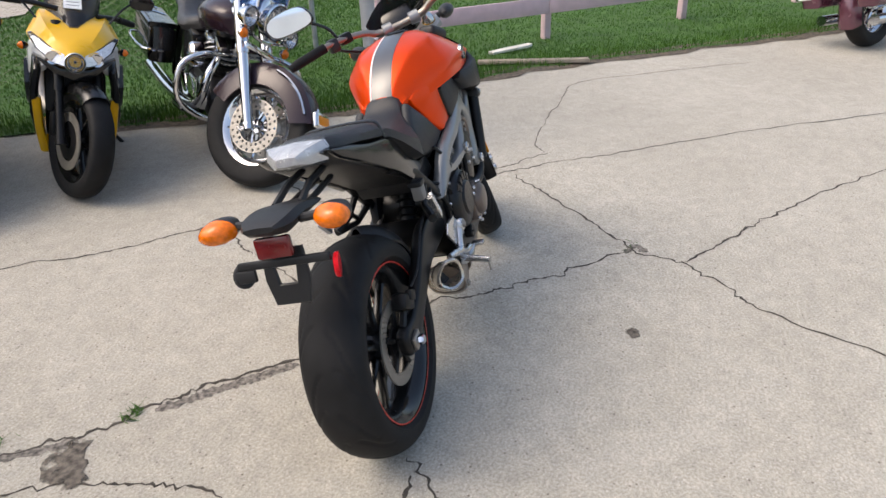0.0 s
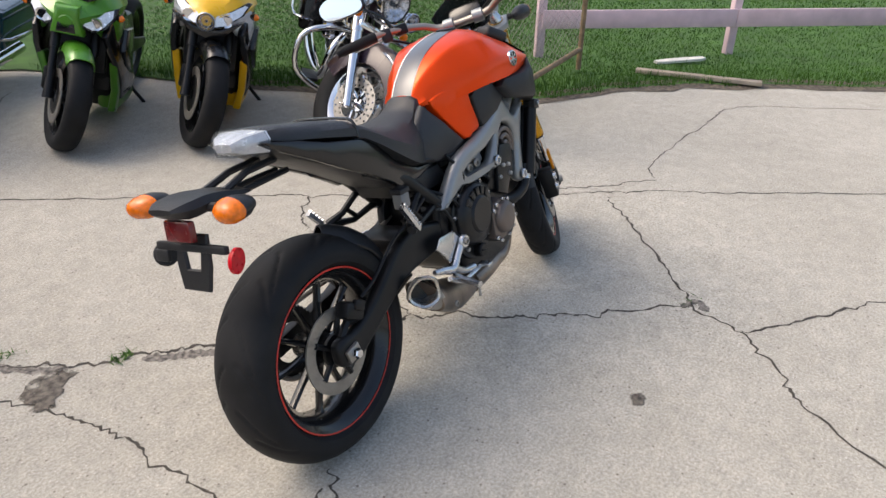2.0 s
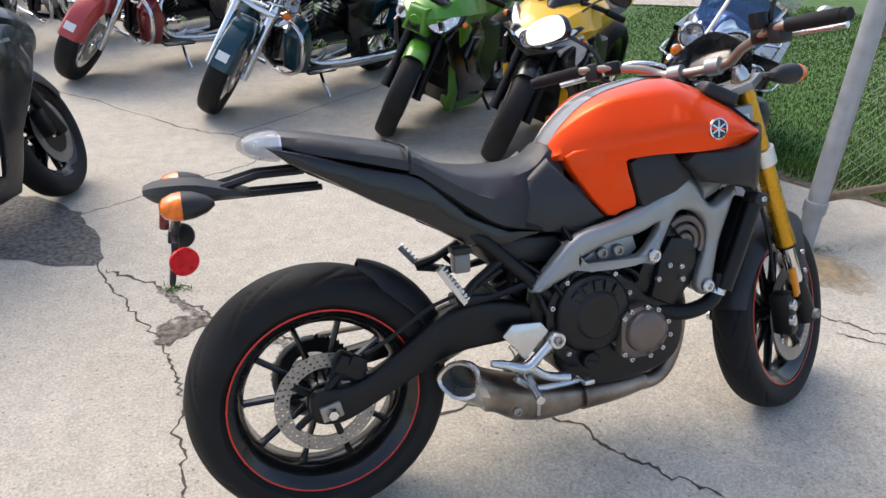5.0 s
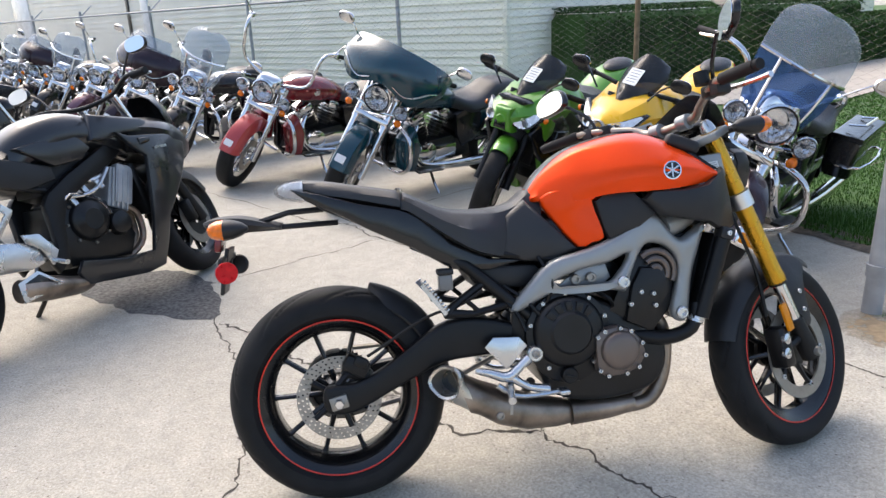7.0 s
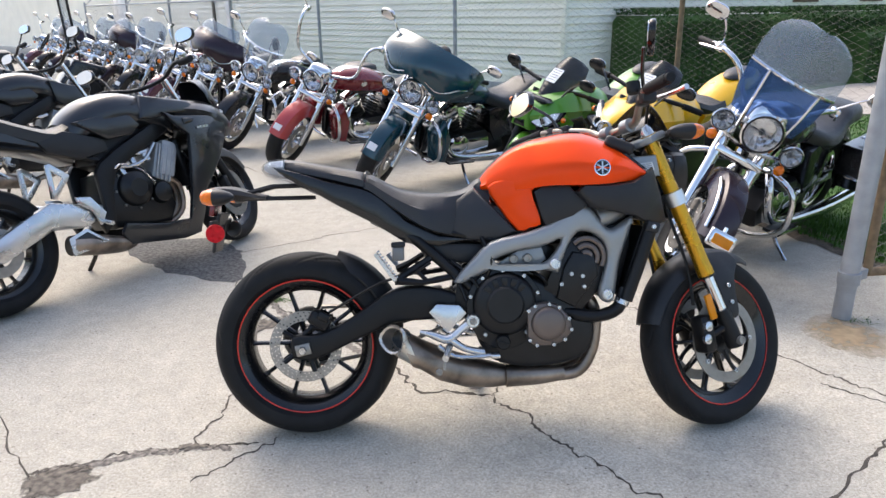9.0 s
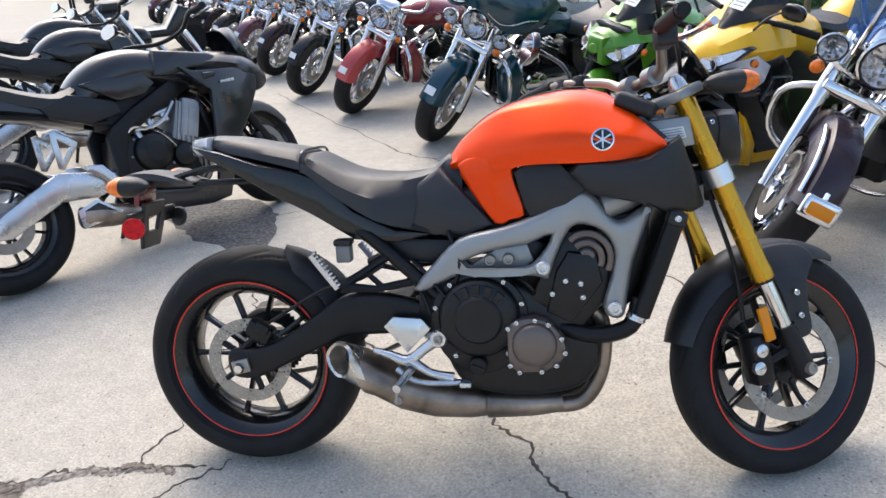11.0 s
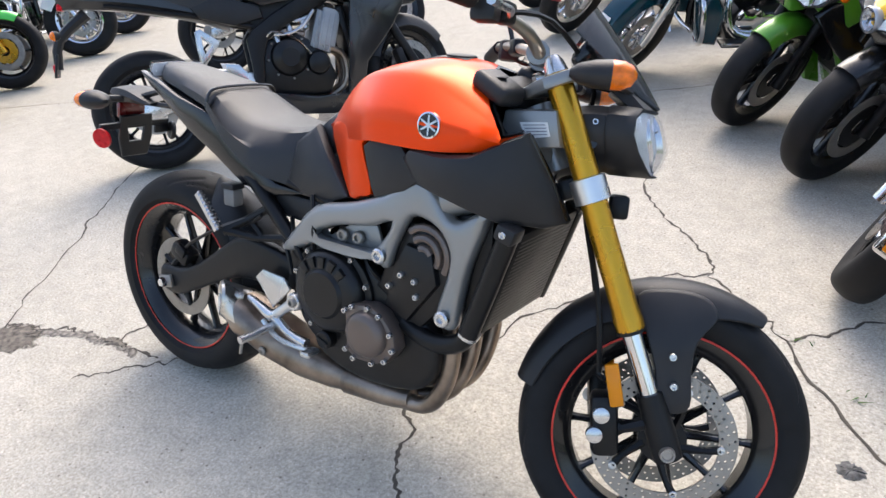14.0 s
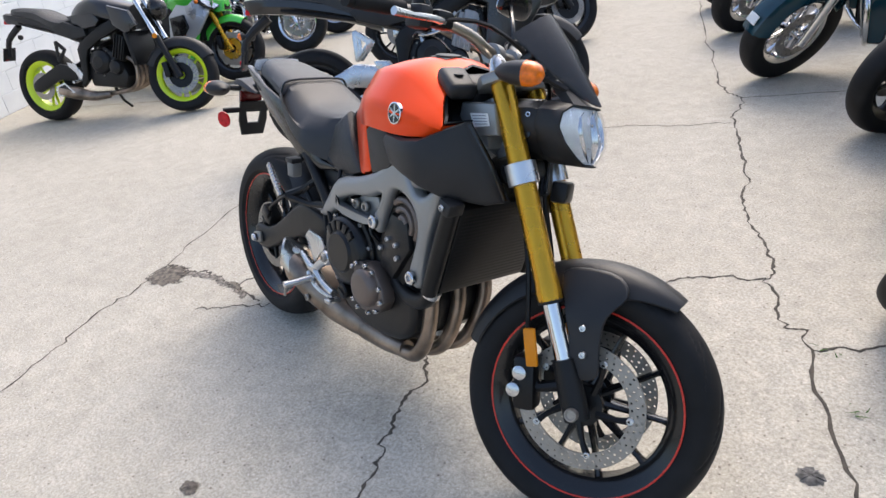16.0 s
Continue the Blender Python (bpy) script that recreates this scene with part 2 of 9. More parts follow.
M = {
    "orange": plain("candy_orange_paint", (0.8, 0.058, 0.0015), 0.32, 0.45, 0.3, 0.05, 4, 0.02, 900, spec=0.1),
    "gunmetal": plain("dark_grey_stripe", (0.08, 0.08, 0.085), 0.3, 0.2, 0.6, 0.08),
    "white_line": plain("white_pinstripe", (0.75, 0.75, 0.72), 0.35),
    "plastic": plain("matt_black_plastic", (0.0145, 0.0145, 0.0155), 0.46, 0, 0, 0.2, 8, 0.12, 700, dust=0.002, spec=0.36),
    "gloss_black": plain("gloss_black_paint", (0.006, 0.006, 0.0065), 0.24, 0, 0.35, 0.15, spec=0.35),
    "satin_black": plain("satin_black_metal", (0.006, 0.006, 0.0065), 0.4, 0.1, 0, 0.2, dust=0.0015, spec=0.3),
    "vinyl": plain("black_seat_vinyl", (0.0165, 0.0165, 0.018), 0.42, 0, 0, 0.12, 6, 0.3, 1100, dust=0.002, spec=0.45),
    "rubber": plain("tyre_rubber", (0.0075, 0.0075, 0.008), 0.66, 0, 0, 0.35, 14, 0.15, 300, dust=0.003, spec=0.25),
    "frame": plain("grey_cast_frame_paint", (0.27, 0.275, 0.272), 0.34, 0.5, 0.15, 0.08, 5, 0.1, 900),
    "alu": plain("brushed_aluminium", (0.6, 0.605, 0.61), 0.27, 0.95, 0, 0.1),
    "chrome": plain("polished_chrome", (0.66, 0.66, 0.67), 0.07, 1.0, 0, 0.06, rough_vary=0.05),
    "steel": plain("disc_steel", (0.32, 0.297, 0.265), 0.42, 0.75, 0, 0.15, 30),
    "gold": plain("gold_anodised_fork", (0.56, 0.29, 0.018), 0.27, 0.8, 0.2, 0.08),
    "exhaust": plain("bare_exhaust_steel", (0.27, 0.215, 0.17), 0.36, 0.85, 0, 0.5, 11, 0.08, 300),
    "engine": plain("black_engine_paint", (0.006, 0.006, 0.0065), 0.34, 0.12, 0, 0.25, 12, 0.12, 600, dust=0.002, spec=0.38),
    "bronze_cover": plain("dark_bronze_cover", (0.15, 0.118, 0.1), 0.36, 0.5, 0, 0.1),
    "red_line": plain("red_rim_stripe", (0.62, 0.03, 0.015), 0.4),
    "amber": plain("amber_lens", (0.72, 0.15, 0.002), 0.2, 0, 0.5, 0.3, 60, 0.25, 500, spec=0.3),
    "amber_flat": plain("amber_reflector", (0.66, 0.22, 0.004), 0.3, 0, 0.15, 0.1, spec=0.25),
    "red_lens": plain("red_reflector", (0.56, 0.004, 0.012), 0.3, 0, 0.1, 0.25, 70, spec=0.2),
    "clear": glass("clear_lens", (0.97, 0.975, 0.98), 0.04, 0.93, 0.5),
    # Mottled tone stands in for bright and dark reflections in the bowl.
    "bowl": plain("silvered_lamp_bowl", (0.72, 0.72, 0.74), 0.16, 0.85, 0, 0.35, 38, 0.8, 60),
    "led_back": plain("silvered_lamp_pattern", (0.86, 0.86, 0.87), 0.24, 0.4, 0, 0.14, 45),
    "dark_red": plain("dark_red_reflector", (0.13, 0.005, 0.006), 0.25, 0, 0.4),
    "tip": plain("brushed_pale_steel", (0.58, 0.54, 0.48), 0.28, 0.9, 0, 0.15, 14),
    "bar": plain("bronze_silver_bar", (0.34, 0.30, 0.25), 0.35, 0.85, 0, 0.1),
    "mirror": plain("mirror_glass", (0.85, 0.87, 0.9), 0.03, 1.0, 0, 0.0, rough_vary=0.02),
    "smoke": glass("smoked_screen", (0.06, 0.062, 0.068), 0.05, 0.58),
    "screen": glass("clear_screen", (0.75, 0.8, 0.85), 0.04, 0.78, 0.7),
    "screen_blue": glass("blue_tinted_screen", (0.12, 0.25, 0.48), 0.04, 0.75),
    "paper": plain("white_paper", (0.8, 0.8, 0.78), 0.7),
    "ink": plain("grey_print", (0.2, 0.2, 0.22), 0.7),
    "yellow_tag": plain("yellow_card", (0.75, 0.62, 0.03), 0.6),
    "res_white": plain("smoky_reservoir", (0.17, 0.165, 0.155), 0.35),
    "yellow": plain("yellow_paint", (0.84, 0.46, 0.005), 0.3, 0.0, 0.35, 0.06, 4),
    "white": plain("white_paint", (0.72, 0.73, 0.74), 0.28, 0.0, 0.7, 0.05, 4),
    "green": plain("lime_green_paint", (0.075, 0.25, 0.018), 0.3, 0.1, 0.4, 0.08, 4),
    "bright_green": plain("bright_green_paint", (0.07, 0.55, 0.06), 0.26, 0.05, 0.9, 0.06, 4),
    "teal": plain("dark_teal_paint", (0.002, 0.036, 0.054), 0.2, 0.1, 0.5, 0.1, 4),
    "red": plain("deep_red_paint", (0.16, 0.006, 0.01), 0.24, 0.25, 0.6, 0.1, 4),
    "fender_red": plain("faded_red_paint", (0.42, 0.045, 0.042), 0.3, 0.1, 0.5, 0.08, 4),
    "plum": plain("plum_black_paint", (0.022, 0.011, 0.017), 0.24, 0.1, 0.2, 0.12, 4, spec=0.35),
    "maroon": plain("maroon_paint", (0.11, 0.035, 0.055), 0.25, 0.3, 1.0, 0.1, 4),
    "silver": plain("silver_paint", (0.42, 0.44, 0.47), 0.3, 0.5, 0.6, 0.06, 4),
    "grey_paint": plain("satin_grey_black_paint", (0.012, 0.0125, 0.0145), 0.3, 0.1, 0.5, 0.1, 4, spec=0.45),
    "neon": plain("neon_yellow_rim_paint", (0.62, 0.78, 0.02), 0.35, 0, 0.4, 0.06),
    "galv": plain("galvanised_steel", (0.34, 0.35, 0.36), 0.5, 0.35, 0, 0.16, 12),
    "rust": plain("rusty_pipe", (0.22, 0.15, 0.085), 0.75, 0.15, 0, 0.35, 20, 0.3, 200),
    "wire": plain("weathered_wire", (0.21, 0.19, 0.165), 0.55, 0.4, 0, 0.2),
    "siding": plain("cream_siding", (0.88, 0.835, 0.715), 0.6, 0, 0, 0.06, 2.0, 0.08, 120),
    "white_wall": plain("white_block_paint", (0.74, 0.76, 0.765), 0.75, 0, 0, 0.08, 3.0, 0.2, 60),
    "pink": plain("faded_pink_boards", (0.60, 0.44, 0.47), 0.75, 0, 0, 0.12, 7, 0.2, 100),
    "old_wood": plain("weathered_wood", (0.30, 0.25, 0.19), 0.85, 0, 0, 0.2, 12, 0.3, 120),
    "pale_wood": plain("pale_broken_board", (0.62, 0.60, 0.55), 0.8, 0, 0, 0.15, 12),
    "dirt": plain("dark_dirt", (0.06, 0.051, 0.041), 0.95, 0, 0, 0.4, 25, 0.6, 160),
    "soil": plain("brown_edge_soil", (0.1, 0.08, 0.058), 0.95, 0, 0, 0.6, 30, 0.8, 120),
    "tar": plain("rough_asphalt_patch", (0.085, 0.083, 0.08), 0.9, 0, 0, 0.75, 55, 1.0, 90),
    "rust_stain": plain("rust_stained_concrete", (0.36, 0.26, 0.15), 0.9, 0, 0, 0.3, 9, 0.4, 120),
    "crumbled": plain("crumbled_grey_brown_concrete", (0.17, 0.152, 0.13), 0.95, 0, 0, 0.75, 60, 0.9, 120),
    "tail_lens": glass("tail_lamp_lens", (0.8, 0.81, 0.82), 0.05, 0.84, 0.3),
    "loose_dirt": plain("loose_brown_dirt", (0.12, 0.103, 0.083), 0.95, 0, 0, 0.7, 45, 0.8, 140),
    "path": plain("tan_path", (0.44, 0.39, 0.33), 0.9, 0, 0, 0.1, 3, 0.3, 80),
    "concrete": concrete("washed_concrete", (0.485, 0.462, 0.408), (0.42, 0.398, 0.348), (0.13, 0.105, 0.08)),
    "lawn_soil": plain("lawn_ground", (0.05, 0.115, 0.02), 0.95, 0, 0, 0.3, 5, 0.6, 90),
    "grass": foliage("grass_blades", (0.031, 0.083, 0.011), (0.072, 0.158, 0.023)),
    "hedge": foliage("hedge_leaves", (0.012, 0.035, 0.008), (0.05, 0.12, 0.025), 2.0),
    "dark_window": plain("dark_window_pane", (0.05, 0.06, 0.07), 0.12, 0, 0.5),
    "brown_wood": plain("brown_board", (0.14, 0.085, 0.055), 0.8),
    "cart_white": plain("white_cart_roof", (0.74, 0.74, 0.70), 0.45, 0, 0.3),
}


def feather(m, hard, ragged):
    """Lets a stain thin out towards its rim in ragged blots, so that the concrete shows through."""
    n, l = m.node_tree.nodes, m.node_tree.links
    tc, t = n.new("ShaderNodeTexCoord"), n.new("ShaderNodeTexNoise")
    t.inputs["Scale"].default_value, t.inputs["Detail"].default_value = 22.0, 6.0
    l.new(tc.outputs["Object"], t.inputs["Vector"])
    off = n.new("ShaderNodeVectorMath")
    off.operation = "MULTIPLY_ADD"
    off.inputs[1].default_value, off.inputs[2].default_value = (2, 2, 0), (-1, -1, 0)
    l.new(tc.outputs["Generated"], off.inputs[0])
    ln = n.new("ShaderNodeVectorMath")
    ln.operation = "LENGTH"
    l.new(off.outputs[0], ln.inputs[0])
    ma = n.new("ShaderNodeMath")
    ma.operation = "MULTIPLY_ADD"
    ma.inputs[1].default_value = ragged
    l.new(t.outputs["Fac"], ma.inputs[0])
    l.new(ln.outputs["Value"], ma.inputs[2])
    mr = n.new("ShaderNodeMapRange")
    mr.inputs["From Min"].default_value, mr.inputs["From Max"].default_value = 0.5 * ragged + 0.85 - hard, 0.5 * ragged + 0.85 + hard * 0.3
    l.new(ma.outputs[0], mr.inputs["Value"])
    tr, mix = n.new("ShaderNodeBsdfTransparent"), n.new("ShaderNodeMixShader")
    l.new(mr.outputs[0], mix.inputs[0])
    l.new(n["Principled BSDF"].outputs[0], mix.inputs[1])
    l.new(tr.outputs[0], mix.inputs[2])
    l.new(mix.outputs[0], n["Material Output"].inputs[0])


feather(M["rust_stain"], 0.8, 1.2)
feather(M["loose_dirt"], 0.25, 1.6)

# ---- mesh helpers ----
def part(name, b, mat, parent=None, label="", sharp=38.0):
    """Links a bmesh as one mesh object, under its thing or part."""
    bmesh.ops.recalc_face_normals(b, faces=b.faces)
    me = bpy.data.meshes.new(name)
    b.to_mesh(me)
    b.free()
    me.materials.append(M[mat] if isinstance(mat, str) else mat)
    me.polygons.foreach_set("use_smooth", [True] * len(me.polygons))
    me.set_sharp_from_angle(angle=radians(sharp))
    ob = new(name, me)
    if parent:
        ob.parent = parent
    if label:
        tagged(ob, label)
    return ob


def thing(name, label, category, m=None, group="", kind=""):
    ob = tagged(new(name), label, category, group, kind)
    if m is not None:
        ob.matrix_world = m
    return ob


def bm():
    return bmesh.new()


def smooth_line(pts, n=4, closed=False):
    """Catmull-Rom points through pts."""
    P = [Vector(p) for p in pts]
    k = len(P)
    out = []
    for i in range(k if closed else k - 1):
        a, b, c, d = (P[(i + j - 1) % k] if closed else P[min(max(i + j - 1, 0), k - 1)] for j in range(4))
        for s in range(n):
            t = s / n
            out.append(0.5 * (2 * b + (c - a) * t + (2 * a - 5 * b + 4 * c - d) * t * t + (3 * b - a - 3 * c + d) * t ** 3))
    if not closed:
        out.append(P[-1])
    return out


def rings(b, rows, closed=True, caps=True):
    """Skins a list of equal rings of points."""
    vs = [[b.verts.new(p) for p in row] for row in rows]
    n = len(rows[0])
    for r0, r1 in zip(vs, vs[1:]):
        for i in range(n if closed else n - 1):
            j = (i + 1) % n
            b.faces.new((r0[i], r0[j], r1[j], r1[i]))
    if caps and closed:
        b.faces.new(vs[0])
        b.faces.new(list(reversed(vs[-1])))
    return b


def tube(b, pts, r, seg=8, smooth=0, flat=1.0):
    """A pipe along pts; r is one radius or one a point; flat squeezes it along its second axis."""
    P = smooth_line(pts, smooth) if smooth else [Vector(p) for p in pts]
    n = len(P)
    R = [r] * n if isinstance(r, (int, float)) else [float(np.interp(i / (n - 1), np.linspace(0, 1, len(r)), r)) for i in range(n)]
    up = None
    rows = []
    for i, p in enumerate(P):
        d = (P[min(i + 1, n - 1)] - P[max(i - 1, 0)]).normalized()
        if up is None:
            up = d.orthogonal().normalized() if abs(d.z) > 0.95 else Vector((0, 0, 1))
        up = (up - d * up.dot(d)).normalized()
        side = d.cross(up)
        rows.append([p + (side * math.cos(a) + up * math.sin(a) * flat) * R[i] for a in (2 * math.pi * k / seg for k in range(seg))])
    return rings(b, rows)


def turned(b, profile, centre=(0, 0, 0), axis="y", seg=32, closed=False, m=None):
    """Turns a profile of (radius, along) about an axis through centre. closed: the profile is a loop."""
    c = Vector(centre)
    vs = []
    for k in range(seg):
        a = 2 * math.pi * k / seg
        row = []
        for r, y in profile:
            u, v = r * math.cos(a), r * math.sin(a)
            q = {"y": Vector((u, y, v)), "x": Vector((y, u, v)), "z": Vector((u, v, y))}[axis]
            row.append(b.verts.new(c + (m @ q if m else q)))
        vs.append(row)
    n = len(profile)
    for k in range(seg):
        r0, r1 = vs[k], vs[(k + 1) % seg]
        for i in range(n if closed else n - 1):
            j = (i + 1) % n
            b.faces.new((r0[i], r0[j], r1[j], r1[i]))
    if not closed:
        for e in (0, n - 1):
            if profile[e][0] > 1e-5:
                b.faces.new([row[e] for row in vs])
    return b


def plate(b, outline, y0, y1, holes=(), bev=0.004, seg=2, axis="y", bend=None):
    """A slab cut to an outline in x and z, between y0 and y1, with rounded edges. bend: a function of (x, z) that shifts y."""
    def area(lp):
        return 0.5 * sum(lp[i - 1][0] * lp[i][1] - lp[i][0] * lp[i - 1][1] for i in range(len(lp)))
    loops = []
    for k, lp in enumerate((outline, *holes)):
        lp = [Vector((p[0], p[1])) for p in lp]
        if (area(lp) > 0) == (k > 0):
            lp.reverse()
        loops.append(lp)
    run = sum((loops[0][i] - loops[0][i - 1]).length for i in range(len(loops[0])))
    r = min(bev, 0.45 * abs(y1 - y0), 0.7 * abs(area(loops[0])) / run)

    def inset(lp, d):
        out = []
        for i, p in enumerate(lp):
            u, v = (p - lp[i - 1]).normalized(), (lp[(i + 1) % len(lp)] - p).normalized()
            n1, n2 = Vector((-u.y, u.x)), Vector((-v.y, v.x))
            n = (n1 + n2).normalized() if (n1 + n2).length > 1e-4 else n1
            out.append(p + n * (d / max(0.62, n.dot(n2))))
        return out
    layers = [(0.0, y0), (0.0, y1)]
    if r > 1e-5:
        arc = [math.pi / 2 * k / seg for k in range(seg + 1)]
        layers = [(r * (1 - math.sin(t)), y0 + r * (1 - math.cos(t))) for t in arc] + [(r * (1 - math.cos(t)), y1 - r * (1 - math.sin(t))) for t in arc]
    flat = bm()
    ends = ([], [])
    for lp in loops:
        rows = []
        for d, y in layers:
            rows.append([flat.verts.new((q.x, y, q.y)) for q in inset(lp, d)])
        n = len(lp)
        for r0, r1 in zip(rows, rows[1:]):
            for i in range(n):
                j = (i + 1) % n
                flat.faces.new((r0[i], r0[j], r1[j], r1[i]))
        for e, row in zip(ends, (rows[0], rows[-1])):
            e += [flat.edges.get((row[i], row[(i + 1) % n])) for i in range(n)]
    for e in ends:
        bmesh.ops.triangle_fill(flat, use_beauty=True, use_dissolve=False, edges=e)
    bmesh.ops.recalc_face_normals(flat, faces=flat.faces)
    if bend:
        for v in flat.verts:
            v.co.y += bend(v.co.x, v.co.z)
    if axis == "x":
        for v in flat.verts:
            v.co = Vector((v.co.y, v.co.x, v.co.z))
    elif axis == "z":
        for v in flat.verts:
            v.co = Vector((v.co.x, v.co.z, v.co.y))
    return take(b, flat)


def take(b, other, m=None):
    """Moves all of another bmesh into b, through the matrix m."""
    if m is not None:
        other.transform(m)
    tmp = bpy.data.meshes.new("tmp")
    other.to_mesh(tmp)
    other.free()
    b.from_mesh(tmp)
    bpy.data.meshes.remove(tmp)
    return b


def box(b, c, size, rot=(0, 0, 0), bev=0.006, seg=2):
    o = bm()
    bmesh.ops.create_cube(o, size=1.0)
    o.transform(Matrix.Diagonal((*size, 1)))
    if bev:
        bmesh.ops.bevel(o, geom=o.edges[:], offset=min(bev, 0.45 * min(size)), segments=seg, profile=0.5, affect="EDGES")
    return take(b, o, pose(*c, *rot))


def ball(b, c, radii, seg=16, rot=(0, 0, 0)):
    o = bm()
    bmesh.ops.create_uvsphere(o, u_segments=seg, v_segments=max(6, seg // 2), radius=1.0)
    o.transform(Matrix.Diagonal((*radii, 1)))
    return take(b, o, pose(*c, *rot))


def rod(b, p, q, r, seg=8, r2=None):
    return tube(b, [p, q], [r, r if r2 is None else r2], seg)


def bolt(b, c, r=0.008, h=0.008, way=-1):
    """A socket-headed bolt whose head looks along y."""
    return turned(b, [(r, 0), (r, way * h * 0.7), (r * 0.8, way * h), (r * 0.5, way * h), (r * 0.45, way * h * 0.4), (0.0, way * h * 0.4)], c, seg=10)


def loft(b, secs, n=1, smooth=1, caps=True):
    """Mirror-symmetric body: each section is x and a half-profile [(y, z), ...] from the top middle to the bottom middle."""
    rows = []
    for x, prof in secs:
        half = [Vector((x, y, z)) for y, z in prof]
        if n > 1:
            half = smooth_line(half, n)
        rows.append(half + [Vector((p.x, -p.y, p.z)) for p in reversed(half[1:-1])])
    if smooth > 1:
        cols = [smooth_line([row[i] for row in rows], smooth) for i in range(len(rows[0]))]
        rows = [[c[k] for c in cols] for k in range(len(cols[0]))]
    return rings(b, rows, True, caps)


def tyre_mesh(R, w, rim, seg=64, grooves=None, across=22):
    """A motorcycle tyre: round crown, sidewalls down to the rim, cut grooves where asked for."""
    b = bm()
    hw = w / 2
    prof = []
    side = R - 0.64 * hw
    for k in range(across + 1):
        a = math.pi * k / across
        y = -hw * math.cos(a)
        r = side + (R - side) * math.sin(a) ** 0.85
        prof.append((r, y))
    lo = [(rim, -hw * 0.74), (rim + 0.012, -hw * 0.86), (rim + (side - rim) * 0.55, -hw * 0.975)]
    full = lo + prof + [(r, -y) for r, y in reversed(lo)]
    rows = []
    for s in range(seg):
        ph = 2 * math.pi * s / seg
        row = []
        for r, y in full:
            cut = grooves(ph, y / hw) if grooves and r > side + 0.001 else 0.0
            rr = r - cut
            row.append(Vector((rr * math.cos(ph), y, rr * math.sin(ph))))
        rows.append(row)
    vs = [[b.verts.new(p) for p in row] for row in rows]
    n = len(full)
    for s in range(seg):
        a, c = vs[s], vs[(s + 1) % seg]
        for i in range(n - 1):
            b.faces.new((a[i], a[i + 1], c[i + 1], c[i]))
        b.faces.new((a[n - 1], a[0], c[0], c[n - 1]))
    return b


def drilled_disc(r_in, r_out, y, thick, rows=3, count=36, hole=0.004):
    """A brake disc with real holes, centred on the axle."""
    b = bm()
    dr = (r_out - r_in) / rows
    for k in range(rows):
        for s in range(count):
            a0 = 2 * math.pi * (s + 0.33 * k) / count
            a1 = a0 + 2 * math.pi / count
            am, rm = (a0 + a1) / 2, r_in + dr * (k + 0.5)
            r0, r1 = r_in + dr * k, r_in + dr * (k + 1)
            edge = [(r0, a0), (r0, am), (r0, a1), (rm, a1), (r1, a1), (r1, am), (r1, a0), (rm, a0)]
            cx, cz = rm * math.cos(am), rm * math.sin(am)
            for yy in (y - thick / 2, y + thick / 2):
                out = [b.verts.new((r * math.cos(a), yy, r * math.sin(a))) for r, a in edge]
                inn = []
                for r, a in edge:
                    d = Vector((r * math.cos(a) - cx, 0, r * math.sin(a) - cz)).normalized() * hole
                    inn.append(b.verts.new((cx + d.x, yy, cz + d.z)))
                for i in range(8):
                    j = (i + 1) % 8
                    b.faces.new((out[i], out[j], inn[j], inn[i]))
    for r in (r_in, r_out):
        turned(b, [(r, y - thick / 2), (r, y + thick / 2)], seg=count * 2)
        for f in [f for f in b.faces if len(f.verts) > 4]:
            b.faces.remove(f)
    return b

# ---- ground, lawn, fences, buildings ----
ROW = Vector((-0.67, 0.74, 0))       # along the row of parked bikes and the wire fence
BACK = Vector((0.74, 0.67, 0))       # away from the row, towards the fence


def face_sheet(b, pts, z):
    f = b.faces.new([b.verts.new((x, y, z)) for x, y in pts])
    return f


def sag(x, y):
    """The yard sags a little where the front wheel stands."""
    return -0.02 * math.exp(-((x - 1.46) ** 2 + (y - 0.1) ** 2) / 0.3)


